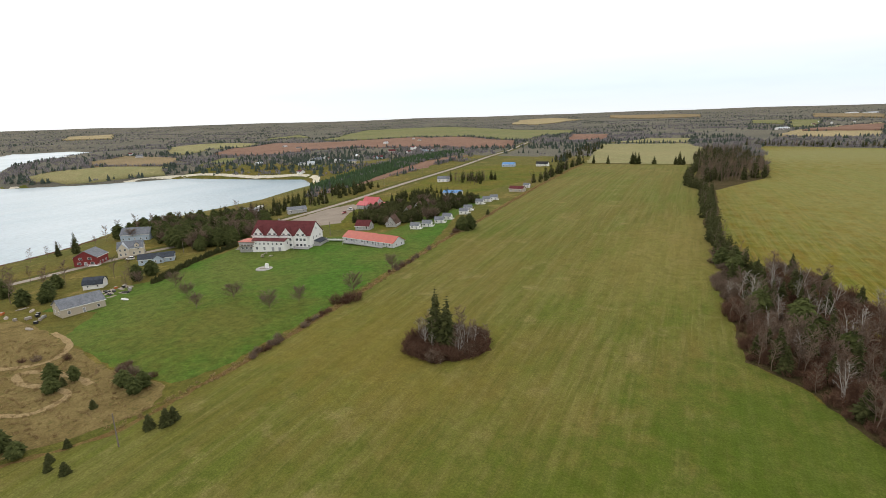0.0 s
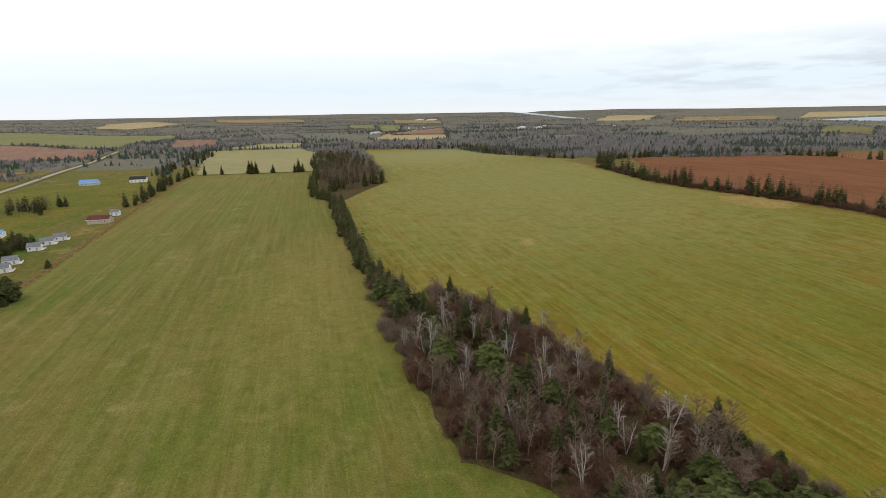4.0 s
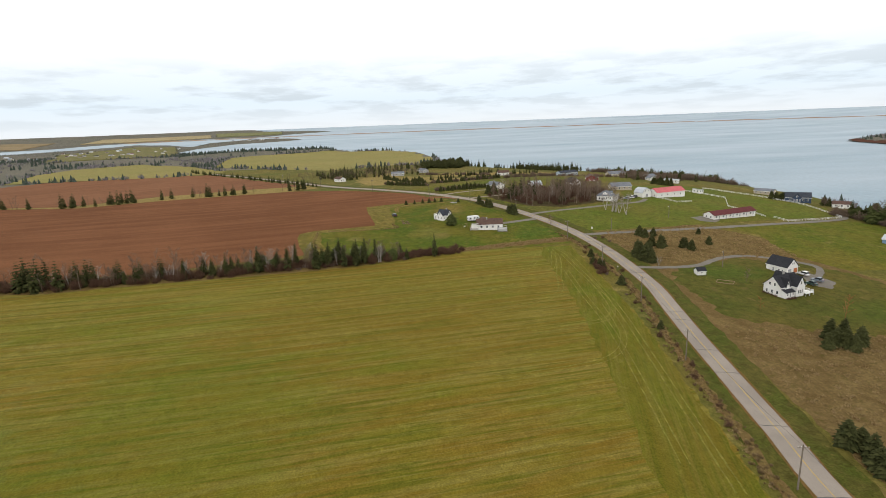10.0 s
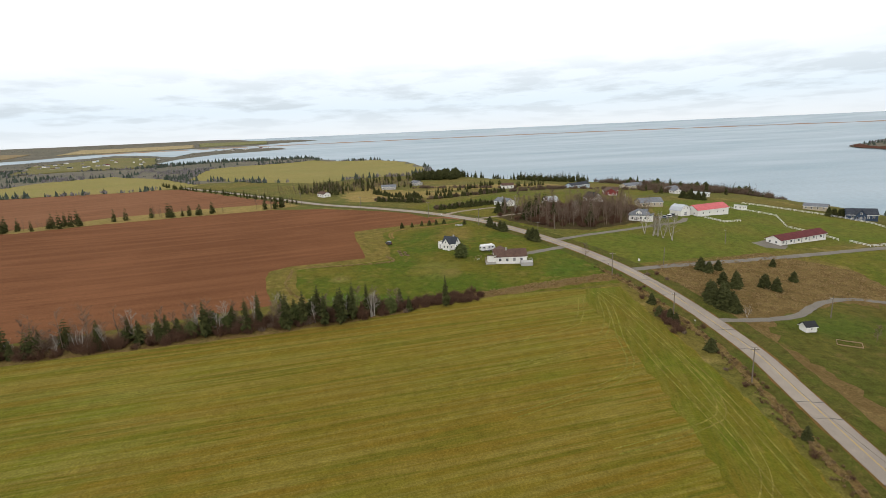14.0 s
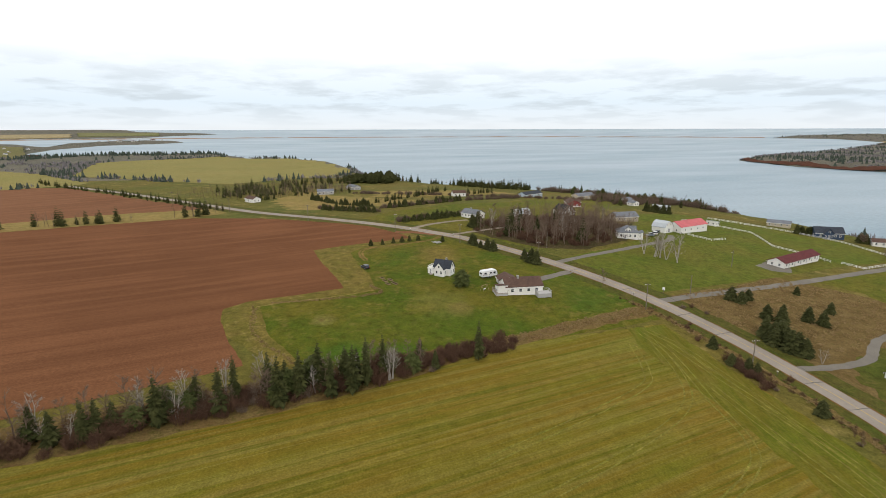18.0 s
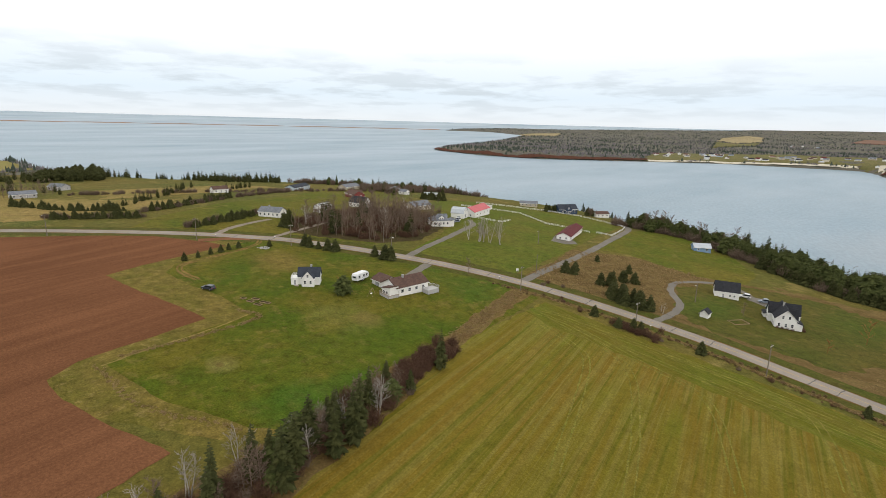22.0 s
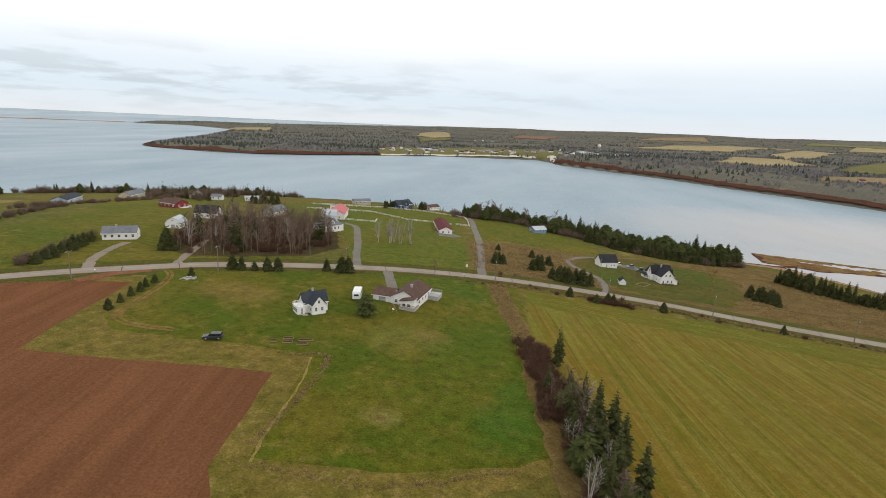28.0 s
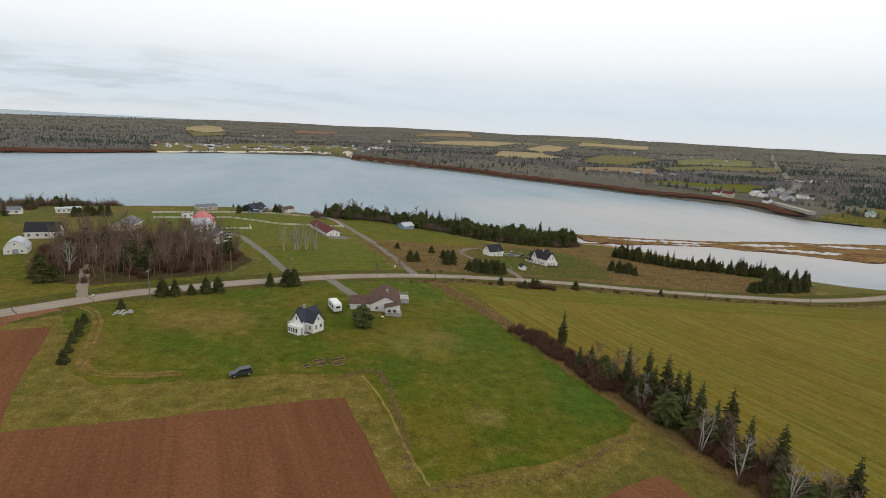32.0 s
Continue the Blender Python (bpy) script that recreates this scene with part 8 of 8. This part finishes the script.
part("hull", bm, CAR_WHITE, boxed_boat)
boxed("keel", (3.6, .08, .1), DECKWOOD, boxed_boat, (0, 0, .58))


# ---- the far country: fields, woods, villages ----
FAR_GREEN = grass("far_green_field", (0.15, 0.145, 0.075), (0.125, 0.135, 0.062), (0.2, 0.175, 0.10), 120, 0.6)
FAR_TAN = grass("far_tan_field", (0.29, 0.235, 0.15), (0.25, 0.205, 0.13), (0.33, 0.27, 0.18), 120, 0.6)
FAR_OLIVE = grass("far_village_grass", (0.135, 0.118, 0.055), (0.105, 0.105, 0.045), (0.20, 0.165, 0.09), 60, 0.55)
FAR_STUBBLE = grass("far_stubble", (0.215, 0.160, 0.105), (0.175, 0.135, 0.085), (0.26, 0.20, 0.135), 120, 0.58)
FAR_RED = soil("far_red_soil", (0.175, 0.105, 0.076), (0.21, 0.13, 0.095), 30)


FAR_RINGS = []


def far_field(ring, mat, label, lift=2.5):
    FAR_RINGS.append(ring)
    if math.hypot(ring[0][0] - 150, ring[0][1] - 130) < 1500:
        lift *= 0.45
    drape("far_field", ring, mat, lift, label, 45.0, "field")


far_field([(-1033, 196), (-995, 202), (-943, 254), (-912, 358), (-957, 385), (-1052, 321), (-1046, 214)], FIELD_PALE, "pale hay field on the point", 2.5)
far_field([(-1092, 298), (-960, 388), (-1169, 510), (-1385, 462), (-1189, 336)], FAR_STUBBLE, "brown stubble field on the point", 2.5)
far_field([(-1294, 524), (-1285, 575), (-1462, 752), (-1581, 949), (-1941, 1001), (-1777, 727)], FIELD_PALE, "pale green field on a far slope", 2.5)
far_field([(-1194, 572), (-1072, 654), (-1082, 784), (-996, 853), (-785, 864), (-606, 903), (-697, 1097), (-884, 1206), (-1361, 1438), (-1536, 1318), (-1667, 1067), (-1434, 771)], FAR_RED, "bare red-brown field on a far slope", 2.5)
far_field([(-1728, 1282), (-1536, 1318), (-1361, 1438), (-884, 1206), (-697, 1097), (-1059, 2082), (-1469, 2188), (-2310, 2203), (-2232, 1919)], FAR_GREEN, "pale green field on a far rise", 2.5)
far_field([(-916, 420), (-908, 464), (-1062, 600), (-1109, 555)], FAR_GREEN, "small green field by the bay", 2.5)
far_field([(-1923, 1156), (-2026, 1443), (-2192, 1499), (-2126, 1307)], FAR_GREEN, "narrow green field among woods", 2.5)
far_field([(-1918, 2889), (-1607, 2679), (-1665, 3349), (-1949, 3479), (-2095, 3261)], FAR_TAN, "tan stubble field on the hills", 5)
far_field([(-576, 1080), (-594, 1360), (-763, 1744), (-902, 1731)], FAR_RED, "small brown field among woods", 2.5)
far_field([(-494, 1102), (-346, 1187), (-406, 1436), (-516, 1391)], FIELD_PALE, "pale meadow behind a dark hedge", 2.5)
far_field([(-245, 1496), (-160, 1443), (-37, 1431), (-73, 2539), (-169, 2366), (-230, 1624)], FAR_TAN, "striped tan field beyond the woods", 2.5)
far_field([(-206, 1623), (-44, 1651), (-69, 2439), (-159, 2046)], FAR_RED, "brown strip in a tan field", 4)
far_field([(-298, 2038), (-218, 2000), (-293, 2833), (-408, 2843)], FAR_GREEN, "green field beyond the woods", 2.5)
far_field([(-1562, 3560), (-954, 3450), (-1053, 3805), (-1717, 3912)], FAR_STUBBLE, "brown field far inland", 5)
far_field([(-518, 2621), (-367, 2440), (-424, 2812), (-563, 2841)], FAR_GREEN, "olive field far inland", 4)
far_field([(-362, 3163), (-86, 2947), (-102, 3382), (-427, 3703)], FAR_STUBBLE, "brown field near the horizon", 5)
far_field([(-2895, 723), (-2776, 891), (-3567, 1150), (-3454, 892)], FAR_TAN, "tan field on the far bank", 5)
far_field([(717, 2913), (894, 2759), (1278, 3569), (1012, 3778)], FAR_TAN, "tan field inland", 4)
far_field([(1000, 2626), (1395, 2484), (1767, 3109), (1324, 3258)], FAR_STUBBLE, "brown field by the far water", 4)
far_field([(871, 1415), (890, 1253), (1384, 1881), (1251, 1955)], FAR_OLIVE, "olive field behind bare woods", 2.5)
far_field([(1207, 1141), (1487, 967), (2551, 1589), (2651, 1866), (2073, 1809)], FAR_OLIVE, "grass round the harbour village", 2)
far_field([(1800, 2967), (2305, 2989), (2549, 3291), (2235, 3572)], FAR_TAN, "tan field over the water", 3)
far_field([(2494, 2854), (2606, 2434), (3135, 2683), (2956, 3099)], FAR_STUBBLE, "brown field over the water", 3)
far_field([(3004, 2424), (3503, 1889), (3819, 2052), (3429, 2590)], FAR_TAN, "pale tan fields over the water", 3)
far_field([(3569, 1882), (3813, 1521), (4138, 1645), (3944, 2071)], FAR_GREEN, "green field over the water", 3)
far_field([(1406, -2652), (1198, -2366), (1226, -2731), (1402, -3237), (1542, -3372), (1545, -3018)], FAR_TAN, "tan field behind the far village", 3)
far_field([(1086, -1870), (1066, -2215), (1196, -2686), (1178, -2309), (1331, -2454)], FAR_OLIVE, "olive slope behind the far village", 3)
far_field([(864, -989), (766, -1105), (639, -1200), (488, -1248), (416, -1140), (434, -1471), (745, -1648), (1030, -1358)], FAR_OLIVE, "grass round the far village", 2)
far_field([(2283, -2018), (2154, -2298), (2366, -2594), (2386, -2271)], FAR_TAN, "sandy flat on the far point", 2)
far_field([(217, -2372), (-236, -2581), (-634, -3201), (40, -2875)], FAR_TAN, "long tan stubble field", 3)
far_field([(42, -1221), (-81, -1212), (-237, -1363), (-257, -1765), (-87, -1763)], FAR_TAN, "tan stubble field near the bank", 3)
far_field([(-235, -1718), (-749, -2845), (-597, -2937), (-347, -2423)], FAR_TAN, "straw-coloured field on the slope", 3)
far_field([(-232, -1247), (-377, -1220), (-814, -1826), (-747, -2014), (-567, -1972)], FAR_OLIVE, "olive field across the water", 3)
far_field([(-569, -1322), (-1063, -1661), (-1231, -1910), (-1069, -2009), (-849, -1853)], FAR_GREEN, "pale green field across the water", 3)
far_field([(-51, -772), (-149, -774), (-224, -749), (-348, -1004), (-246, -980), (-94, -871)], FAR_STUBBLE, "brown field above the red bank", 2.5)
far_field([(-296, -873), (-545, -1115), (-776, -1123), (-1224, -1722), (-818, -1516), (-412, -1133)], FAR_OLIVE, "olive meadow above the wharf", 2.5)
far_field([(-109, -565), (-175, -486), (-223, -463), (-325, -542), (-315, -603), (-233, -584), (-159, -615)], LAWN, "green field near the wharf", 1.0)
far_field([(-885, -3205), (-1270, -2971), (-1418, -3286), (-1015, -3486)], FAR_TAN, "tan field far inland", 4)
far_field([(-776, -3598), (-1148, -3433), (-1246, -3691), (-887, -3857)], FAR_GREEN, "green field near the horizon", 4)
far_field([(195, -3260), (-266, -3670), (-299, -4259), (85, -4064)], FAR_STUBBLE, "brown field on the hillside", 4)
far_field([(939, -3067), (719, -3009), (706, -3522), (977, -3467)], FAR_RED, "red-brown field on the hillside", 4)
far_field([(-415, 290), (-425, 330), (-470, 470), (-560, 720), (-590, 700), (-500, 440), (-440, 310)], FAR_RED, "cleared red-brown strip beside the road", 0.8)

ribbon("far_road", [(-250, -440), (-290, -470), (-410, -608), (-640, -930), (-1113, -1601), (-1600, -2290), (-2100, -2980)], 14, LANE, 3.0, "far straight country road", 40, 0, 0.5, 3)


def far_cone(tiers, sides, seed):
    rng = random.Random(seed)
    v, f = [], []
    for k in range(tiers):
        u = k / tiers
        z, r = u * 0.8, (1 - u) * 0.24 + 0.03
        i = len(v)
        v.append((0, 0, min(1.0, z + 0.42)))
        for j in range(sides):
            t = 6.283 * (j + rng.uniform(-.25, .25)) / sides
            q = r * rng.uniform(0.6, 1.25)
            v.append((q * math.cos(t), q * math.sin(t), z + rng.uniform(-.03, .06)))
        f += [(i, i + 1 + j, i + 1 + (j + 1) % sides) for j in range(sides)]
    return np.array(v), f


def far_bare(seed):
    """A bare crown seen from afar: upright sprays."""
    rng = random.Random(seed)
    v, f = [], []
    for k in range(13):
        t, q = rng.uniform(0, 6.28), rng.random() ** .5 * 0.36
        x, y = q * math.cos(t), q * math.sin(t)
        w = rng.uniform(.04, .085)
        a = rng.uniform(0, 3.14)
        i = len(v)
        v += [(x - w * math.cos(a), y - w * math.sin(a), rng.uniform(0, .35)), (x + w * math.cos(a), y + w * math.sin(a), rng.uniform(0, .35)), (x * 1.4 + rng.uniform(-.05, .05), y * 1.4 + rng.uniform(-.05, .05), rng.uniform(.65, 1) - q)]
        f.append((i, i + 1, i + 2))
    return np.array(v), f


# Far twigs and needles: paler and bluer, distance haze put into the colour.
HAZED_TWIGS = foliage("hazed_grey_twigs", (0.132, 0.120, 0.123), (0.212, 0.196, 0.200), 0.2)
HAZED_NEEDLES = foliage("hazed_needles", (0.034, 0.046, 0.037), (0.066, 0.080, 0.062), 0.2)
PLANTED = foliage("planted_needles", (0.030, 0.052, 0.024), (0.058, 0.092, 0.042), 0.15)
FAR_CONES = [far_cone(4, 6, k) for k in range(4)]
FAR_BARES = [far_bare(k) for k in range(4)]


def far_wood(name, xs, ys, hs, shapes, mat, label, seed):
    rng = np.random.default_rng(seed)
    zs = land(xs, ys)
    vs, fs, n = [], [], 0
    kind_of = rng.integers(0, len(shapes), len(xs))
    for k, (sv, sf) in enumerate(shapes):
        pick = np.where(kind_of == k)[0]
        if not len(pick):
            continue
        t = rng.uniform(0, 6.28, len(pick))
        h = hs[pick]
        wide = h * rng.uniform(1.0, 1.7, len(pick))
        c, s = np.cos(t) * wide, np.sin(t) * wide
        X = sv[None, :, 0] * c[:, None] - sv[None, :, 1] * s[:, None] + xs[pick][:, None]
        Y = sv[None, :, 0] * s[:, None] + sv[None, :, 1] * c[:, None] + ys[pick][:, None]
        Z = sv[None, :, 2] * h[:, None] + zs[pick][:, None] - 0.5
        vs.append(np.stack([X, Y, Z], 2).reshape(-1, 3))
        base = n + np.arange(len(pick)) * len(sv)
        fs.append((base[:, None, None] + np.array(sf)[None]).reshape(-1, 3))
        n += len(pick) * len(sv)
    tagged(new(name, mesh_of(name, np.concatenate(vs).tolist(), np.concatenate(fs).tolist(), mat)), label, "wood", kind="stuff")


OPEN_RINGS = [[(900, 195), (1260, 225), (1480, 500), (1590, 565), (1274, 720), (896, 576), (780, 400), (740, 331)], [(671, 741), (700, 530), (772, 489), (961, 643), (1160, 869), (978, 883), (843, 845)],
              [(-311, 642), (-487, 1060), (-340, 1150), (-200, 900), (-180, 649)], [(412, 520), (413, 446), (469, 405), (520, 285), (614, 380), (712, 480), (725, 532), (674, 685), (506, 751), (390, 770)],
              [(110, 690), (76, 822), (31, 890), (-20, 1100), (-140, 1131), (-210, 1120), (-114, 668), (-80, 500), (100, 500)]]
NEAR = [(-560, -60), (-330, -80), (0, 0), (300, -140), (620, -110), (840, 130), (780, 560), (640, 800), (400, 700), (180, 660), (100, 740), (-40, 740), (-100, 640), (-200, 660), (-330, 650), (-480, 640), (-600, 440), (-520, 200)]


def far_woods():
    rng = np.random.default_rng(11)
    n = 175000
    # closer ones first: density falls with distance
    r = 350 + 4250 * rng.random(n) ** 1.35
    t = rng.uniform(0, 6.2832, n)
    x, y = 150 + r * np.cos(t), 130 + r * np.sin(t)
    shore = np.maximum(edge_distance(x, y, HOME + HOME_FAR), np.maximum(edge_distance(x, y, SOUTH), edge_distance(x, y, NORTH)))
    ok = (shore > 9) & (edge_distance(x, y, NEAR) < 0)
    for ring in FAR_RINGS + OPEN_RINGS:
        ok &= edge_distance(x, y, ring) < 4
    x, y, r, shore = x[ok], y[ok], r[ok], shore[ok]
    # woods in large soft shapes, hedges between fields
    g = np.sin(x / 170 + 1.1 * np.sin(y / 260)) + np.sin(y / 150 + 1.4 * np.sin(x / 310 + 1)) + .6 * np.sin((x + y) / 75) + .5 * np.sin((x - y) / 61)
    hedge = (np.abs(((x * .94 + y * .34) % 230) - 115) < 8) | (np.abs(((y * .94 - x * .34) % 260) - 130) < 8)
    dense = np.where(y < -300, 1.2, np.where(x < -900, 1.4, np.where((y > 900) & (x < 1200), 1.1, np.where((y > 480) & (x < 1000), 0.5, np.where((x > 1900) & (y > 1200), .9, -0.3))))) + np.where((x > 850) & (y < -700), 1.5, 0) + np.where((np.abs(x - 100) < 480) & (y > 800) & (y < 1400), 1.6, 0) + np.where((x < -420) & (y < 900) & (y > 500), .3, 0)
    village = np.hypot((x - 650) / 330, (y + 1260) / 170) < 1
    open_shore = (x < 150) & (y < -400) & (shore < 160)
    keep = ((g + dense > 0.35) | (hedge & (rng.random(len(x)) < .75))) & ~(village & (rng.random(len(x)) < .85)) & ~(open_shore & (rng.random(len(x)) < .8))
    keep |= rng.random(len(x)) < .025
    x, y, r = x[keep], y[keep], r[keep]
    # spruces stand in groups among the leafless woods
    group = np.sin(x / 83 + 1.7 * np.sin(y / 120)) + np.sin(y / 71 + 1.3 * np.sin(x / 97 + 1)) + .7 * np.sin((x - y) / 43)
    conifer = rng.random(len(x)) < np.where(group + np.where((x > 850) & (y < -700), .5, 0) + np.where((x > 1400) & (y > 560) & (y < 1000), 3, 0) + np.where((x > -1000) & (x < -440) & (y > 350) & (y < 900), .8, 0) > .75, .82, .10)
    # hedgerows along the field edges
    ex, ey = [], []
    for ring in FAR_RINGS + OPEN_RINGS[:2]:
        for (ax, ay), (bx, by) in zip(ring, ring[1:] + ring[:1]):
            m = int(math.hypot(bx - ax, by - ay) / 5)
            u = rng.random(m)
            u = u[np.sin(u * m * .21 + ax) + np.sin(u * m * .083 + ay) > -.3]
            ex.append(ax + (bx - ax) * u + rng.uniform(-5, 5, len(u)))
            ey.append(ay + (by - ay) * u + rng.uniform(-5, 5, len(u)))
    ex, ey = np.concatenate(ex), np.concatenate(ey)
    dry = np.maximum(edge_distance(ex, ey, HOME + HOME_FAR), np.maximum(edge_distance(ex, ey, SOUTH), edge_distance(ex, ey, NORTH))) > 6
    ex, ey = ex[dry], ey[dry]
    x, y, r = np.concatenate([x, ex]), np.concatenate([y, ey]), np.concatenate([r, np.hypot(ex - 150, ey - 130)])
    conifer = np.concatenate([conifer, rng.random(len(ex)) < .5])
    h = rng.uniform(5.5, 10.5, len(x)) * (1 - .15 * smooth(1500, 4000, r)) * (1 - .45 * (x > 1700) * (y > 1000))
    far_wood("far_spruce_wood", x[conifer], y[conifer], h[conifer], FAR_CONES, HAZED_NEEDLES, "far woods of dark spruce", 1)
    far_wood("far_bare_wood", x[~conifer], y[~conifer], h[~conifer] * .95, FAR_BARES, HAZED_TWIGS, "far woods of leafless trees", 2)


far_woods()
belt = np.array(along([(1440, 960), (1540, 880), (1600, 760), (1690, 640), (1740, 590)], 2.2, 16, RNG))
far_wood("seaside_spruces", belt[:, 0], belt[:, 1], np.random.default_rng(8).uniform(7, 13, len(belt)), FAR_CONES, HAZED_NEEDLES, "dark spruce belt behind the seaside field", 5)
# planted spruces in dense rows beside the west road
pl = resample([(-452, 330), (-520, 450), (-600, 620), (-650, 780)], 4)
px, py = [], []
for k, (x, y) in enumerate(pl):
    for j in range(9):
        px.append(x - 18 + 5 * j + RNG.uniform(-1, 1))
        py.append(y + 2 * j + RNG.uniform(-1, 1))
far_wood("planted_spruces", np.array(px), np.array(py), np.random.default_rng(4).uniform(5, 8, len(px)), FAR_CONES, PLANTED, "dense planted block of green spruces", 3)


def far_house(x, y, k, group):
    rng = random.Random(k * 13 + int(x))
    L, W, h = rng.uniform(9, 16), rng.uniform(7, 9), rng.choice((2.8, 2.8, 4.6))
    wall = rng.choice((WHITE, WHITE, WHITE, CREAM, GREYWALL, SKYWALL, TAN))
    roof = rng.choice((GREYROOF, BLACK, BROWNROOF, GREYROOF, MAROON, STEEL))
    p = sited("far_house", rng.choice(("far white house with a dark roof", "far house with a plain gable roof", "far house among trees")), "house", x, y, rng.uniform(0, 180), group)
    block(p, 0, 0, 0, L, W, h, rng.uniform(1.8, 3.2), wall, roof, wins=row("f", (-L / 4, L / 4), 1.0, 1.2, 1.2))


rngf = random.Random(21)
SPOTS = []
for cx, cy, sx, sy, n, g in ((650, -1265, 300, 110, 66, "houses of the far village"), (350, -1300, 110, 160, 14, "houses of the far village"), (960, -2440, 60, 30, 5, "houses of the far village"), (-240, -440, 70, 40, 9, "houses at the wharf"), (-200, -790, 70, 40, 5, "houses above the red bank"), (-540, -710, 80, 60, 6, "houses on the far road"),
                             (1980, 1560, 420, 260, 40, "houses of the harbour village"), (3130, 1400, 130, 150, 14, "houses on the spit"), (1700, 2900, 700, 300, 14, "houses over the water"), (-760, 560, 110, 90, 16, "houses above the bay"), (-820, 800, 90, 60, 6, "houses above the bay"), (-1330, 470, 70, 50, 4, "houses on the far side of the bay"),
                             (400, 2300, 300, 200, 6, "inland farm houses"), (-1000, -2000, 500, 500, 12, "inland farm houses"), (-1200, 1000, 300, 200, 5, "inland farm houses"), (-250, 2300, 120, 500, 5, "inland farm houses")):
    for k in range(n):
        SPOTS.append((cx + rngf.uniform(-sx, sx), cy + rngf.uniform(-sy, sy), g))
sx_ = np.array([s[0] for s in SPOTS])
sy_ = np.array([s[1] for s in SPOTS])
dry = np.maximum(np.maximum(edge_distance(sx_, sy_, HOME + HOME_FAR), edge_distance(sx_, sy_, SOUTH)), np.maximum(edge_distance(sx_, sy_, NORTH), edge_distance(sx_, sy_, SPIT)))
for k, (s, d) in enumerate(zip(SPOTS, dry)):
    if d > 14:
        far_house(s[0], s[1], k, s[2])
for x, y, L, W in ((-250, 3650, 90, 24), (-165, 3560, 120, 26), (240, 2190, 70, 20), (-285, 1850, 50, 16), (300, 2150, 60, 18)):
    p = sited("farm_shed", "long white far farm building", "barn", x, y, 70, "far farm buildings")
    block(p, 0, 0, 0, L, W, 5, 2.5, WHITE, STEEL, wins=[("f", 0, .2, 4, 4, "door")])
# water tower and masts
wt = sited("water_tower", "white water tower above the far village", "water tower", 330, -1500, 0)
bm = bmesh.new()
bmesh.ops.create_uvsphere(bm, u_segments=16, v_segments=10, radius=5)
part("tank", bm, TRIM, wt).matrix_basis = pose(0, 0, 20)
for k in range(4):
    bm = bmesh.new()
    bmesh.ops.create_cone(bm, cap_ends=True, segments=6, radius1=.4, radius2=.3, depth=18)
    part("leg", bm, STEEL, wt).matrix_basis = pose(3.2 * math.cos(k * 1.571), 3.2 * math.sin(k * 1.571), 8.5)
# wharf, breakwater, buildings of the landing
wf = sited("wharf", "long dark timber wharf with stone ends", "wharf", -207, -372, 76)
boxed("pier", (150, 9, 3), STONE, wf, (0, 0, 0.6))
boxed("cap", (150, 9.4, .4), DECKWOOD, wf, (0, 0, 2.3))
bw = sited("breakwater", "low dark breakwater in the river mouth", "breakwater", -213, -286, 140)
boxed("rocks", (50, 5, 2.4), BLACKTRIM, bw, (0, 0, 0.4), "", .5)
for x, y, turn, L, W, h, roof, label in ((-223, -452, 20, 15, 9, 3, STEEL, "white house with a steel roof at the landing"), (-236, -404, 70, 26, 12, 4, GREYROOF, "long grey fish shed on the landing"), (-296, -499, 40, 14, 10, 4, GREYROOF, "white gabled house above the landing"),
                                         (-185, -462, 10, 11, 7, 2.8, TRIM, "small pale cottage above the bank"), (-246, -476, 100, 12, 8, 3, BLACK, "dark-roofed house at the landing"), (-264, -300, 30, 12, 8, 4, GREENROOF, "boat shed with a green roof at the landing")):
    simple_house("landing_house", label, x, y, turn, L, W, h, 3.0, WHITE if h != 4 else GREYLIGHT, roof, group="buildings at the landing")
# long low sandbar off the coast
verts, faces = [], []
for k in range(140):
    t = radians(-38 + 74 * k / 139)
    for j, rr in enumerate((3580, 3600, 3640, 3660)):
        x, y = 150 + rr * math.cos(t), 130 + rr * math.sin(t)
        up = (-.5, 3.0, 3.0, -.5)[j] * (0.55 + .45 * math.sin(k * .9) * math.sin(k * .37)) - .4
        verts.append((x, y, float(bowl(np.array(x), np.array(y))) + up))
    if k:
        i = 4 * k
        faces += [(i - 4 + j, i + j, i + j + 1, i - 3 + j) for j in range(3)]
tagged(new("sandbar", mesh_of("sandbar", verts, faces, SAND)), "long thin sandbar far out in the sea", "sandbar", kind="structure")
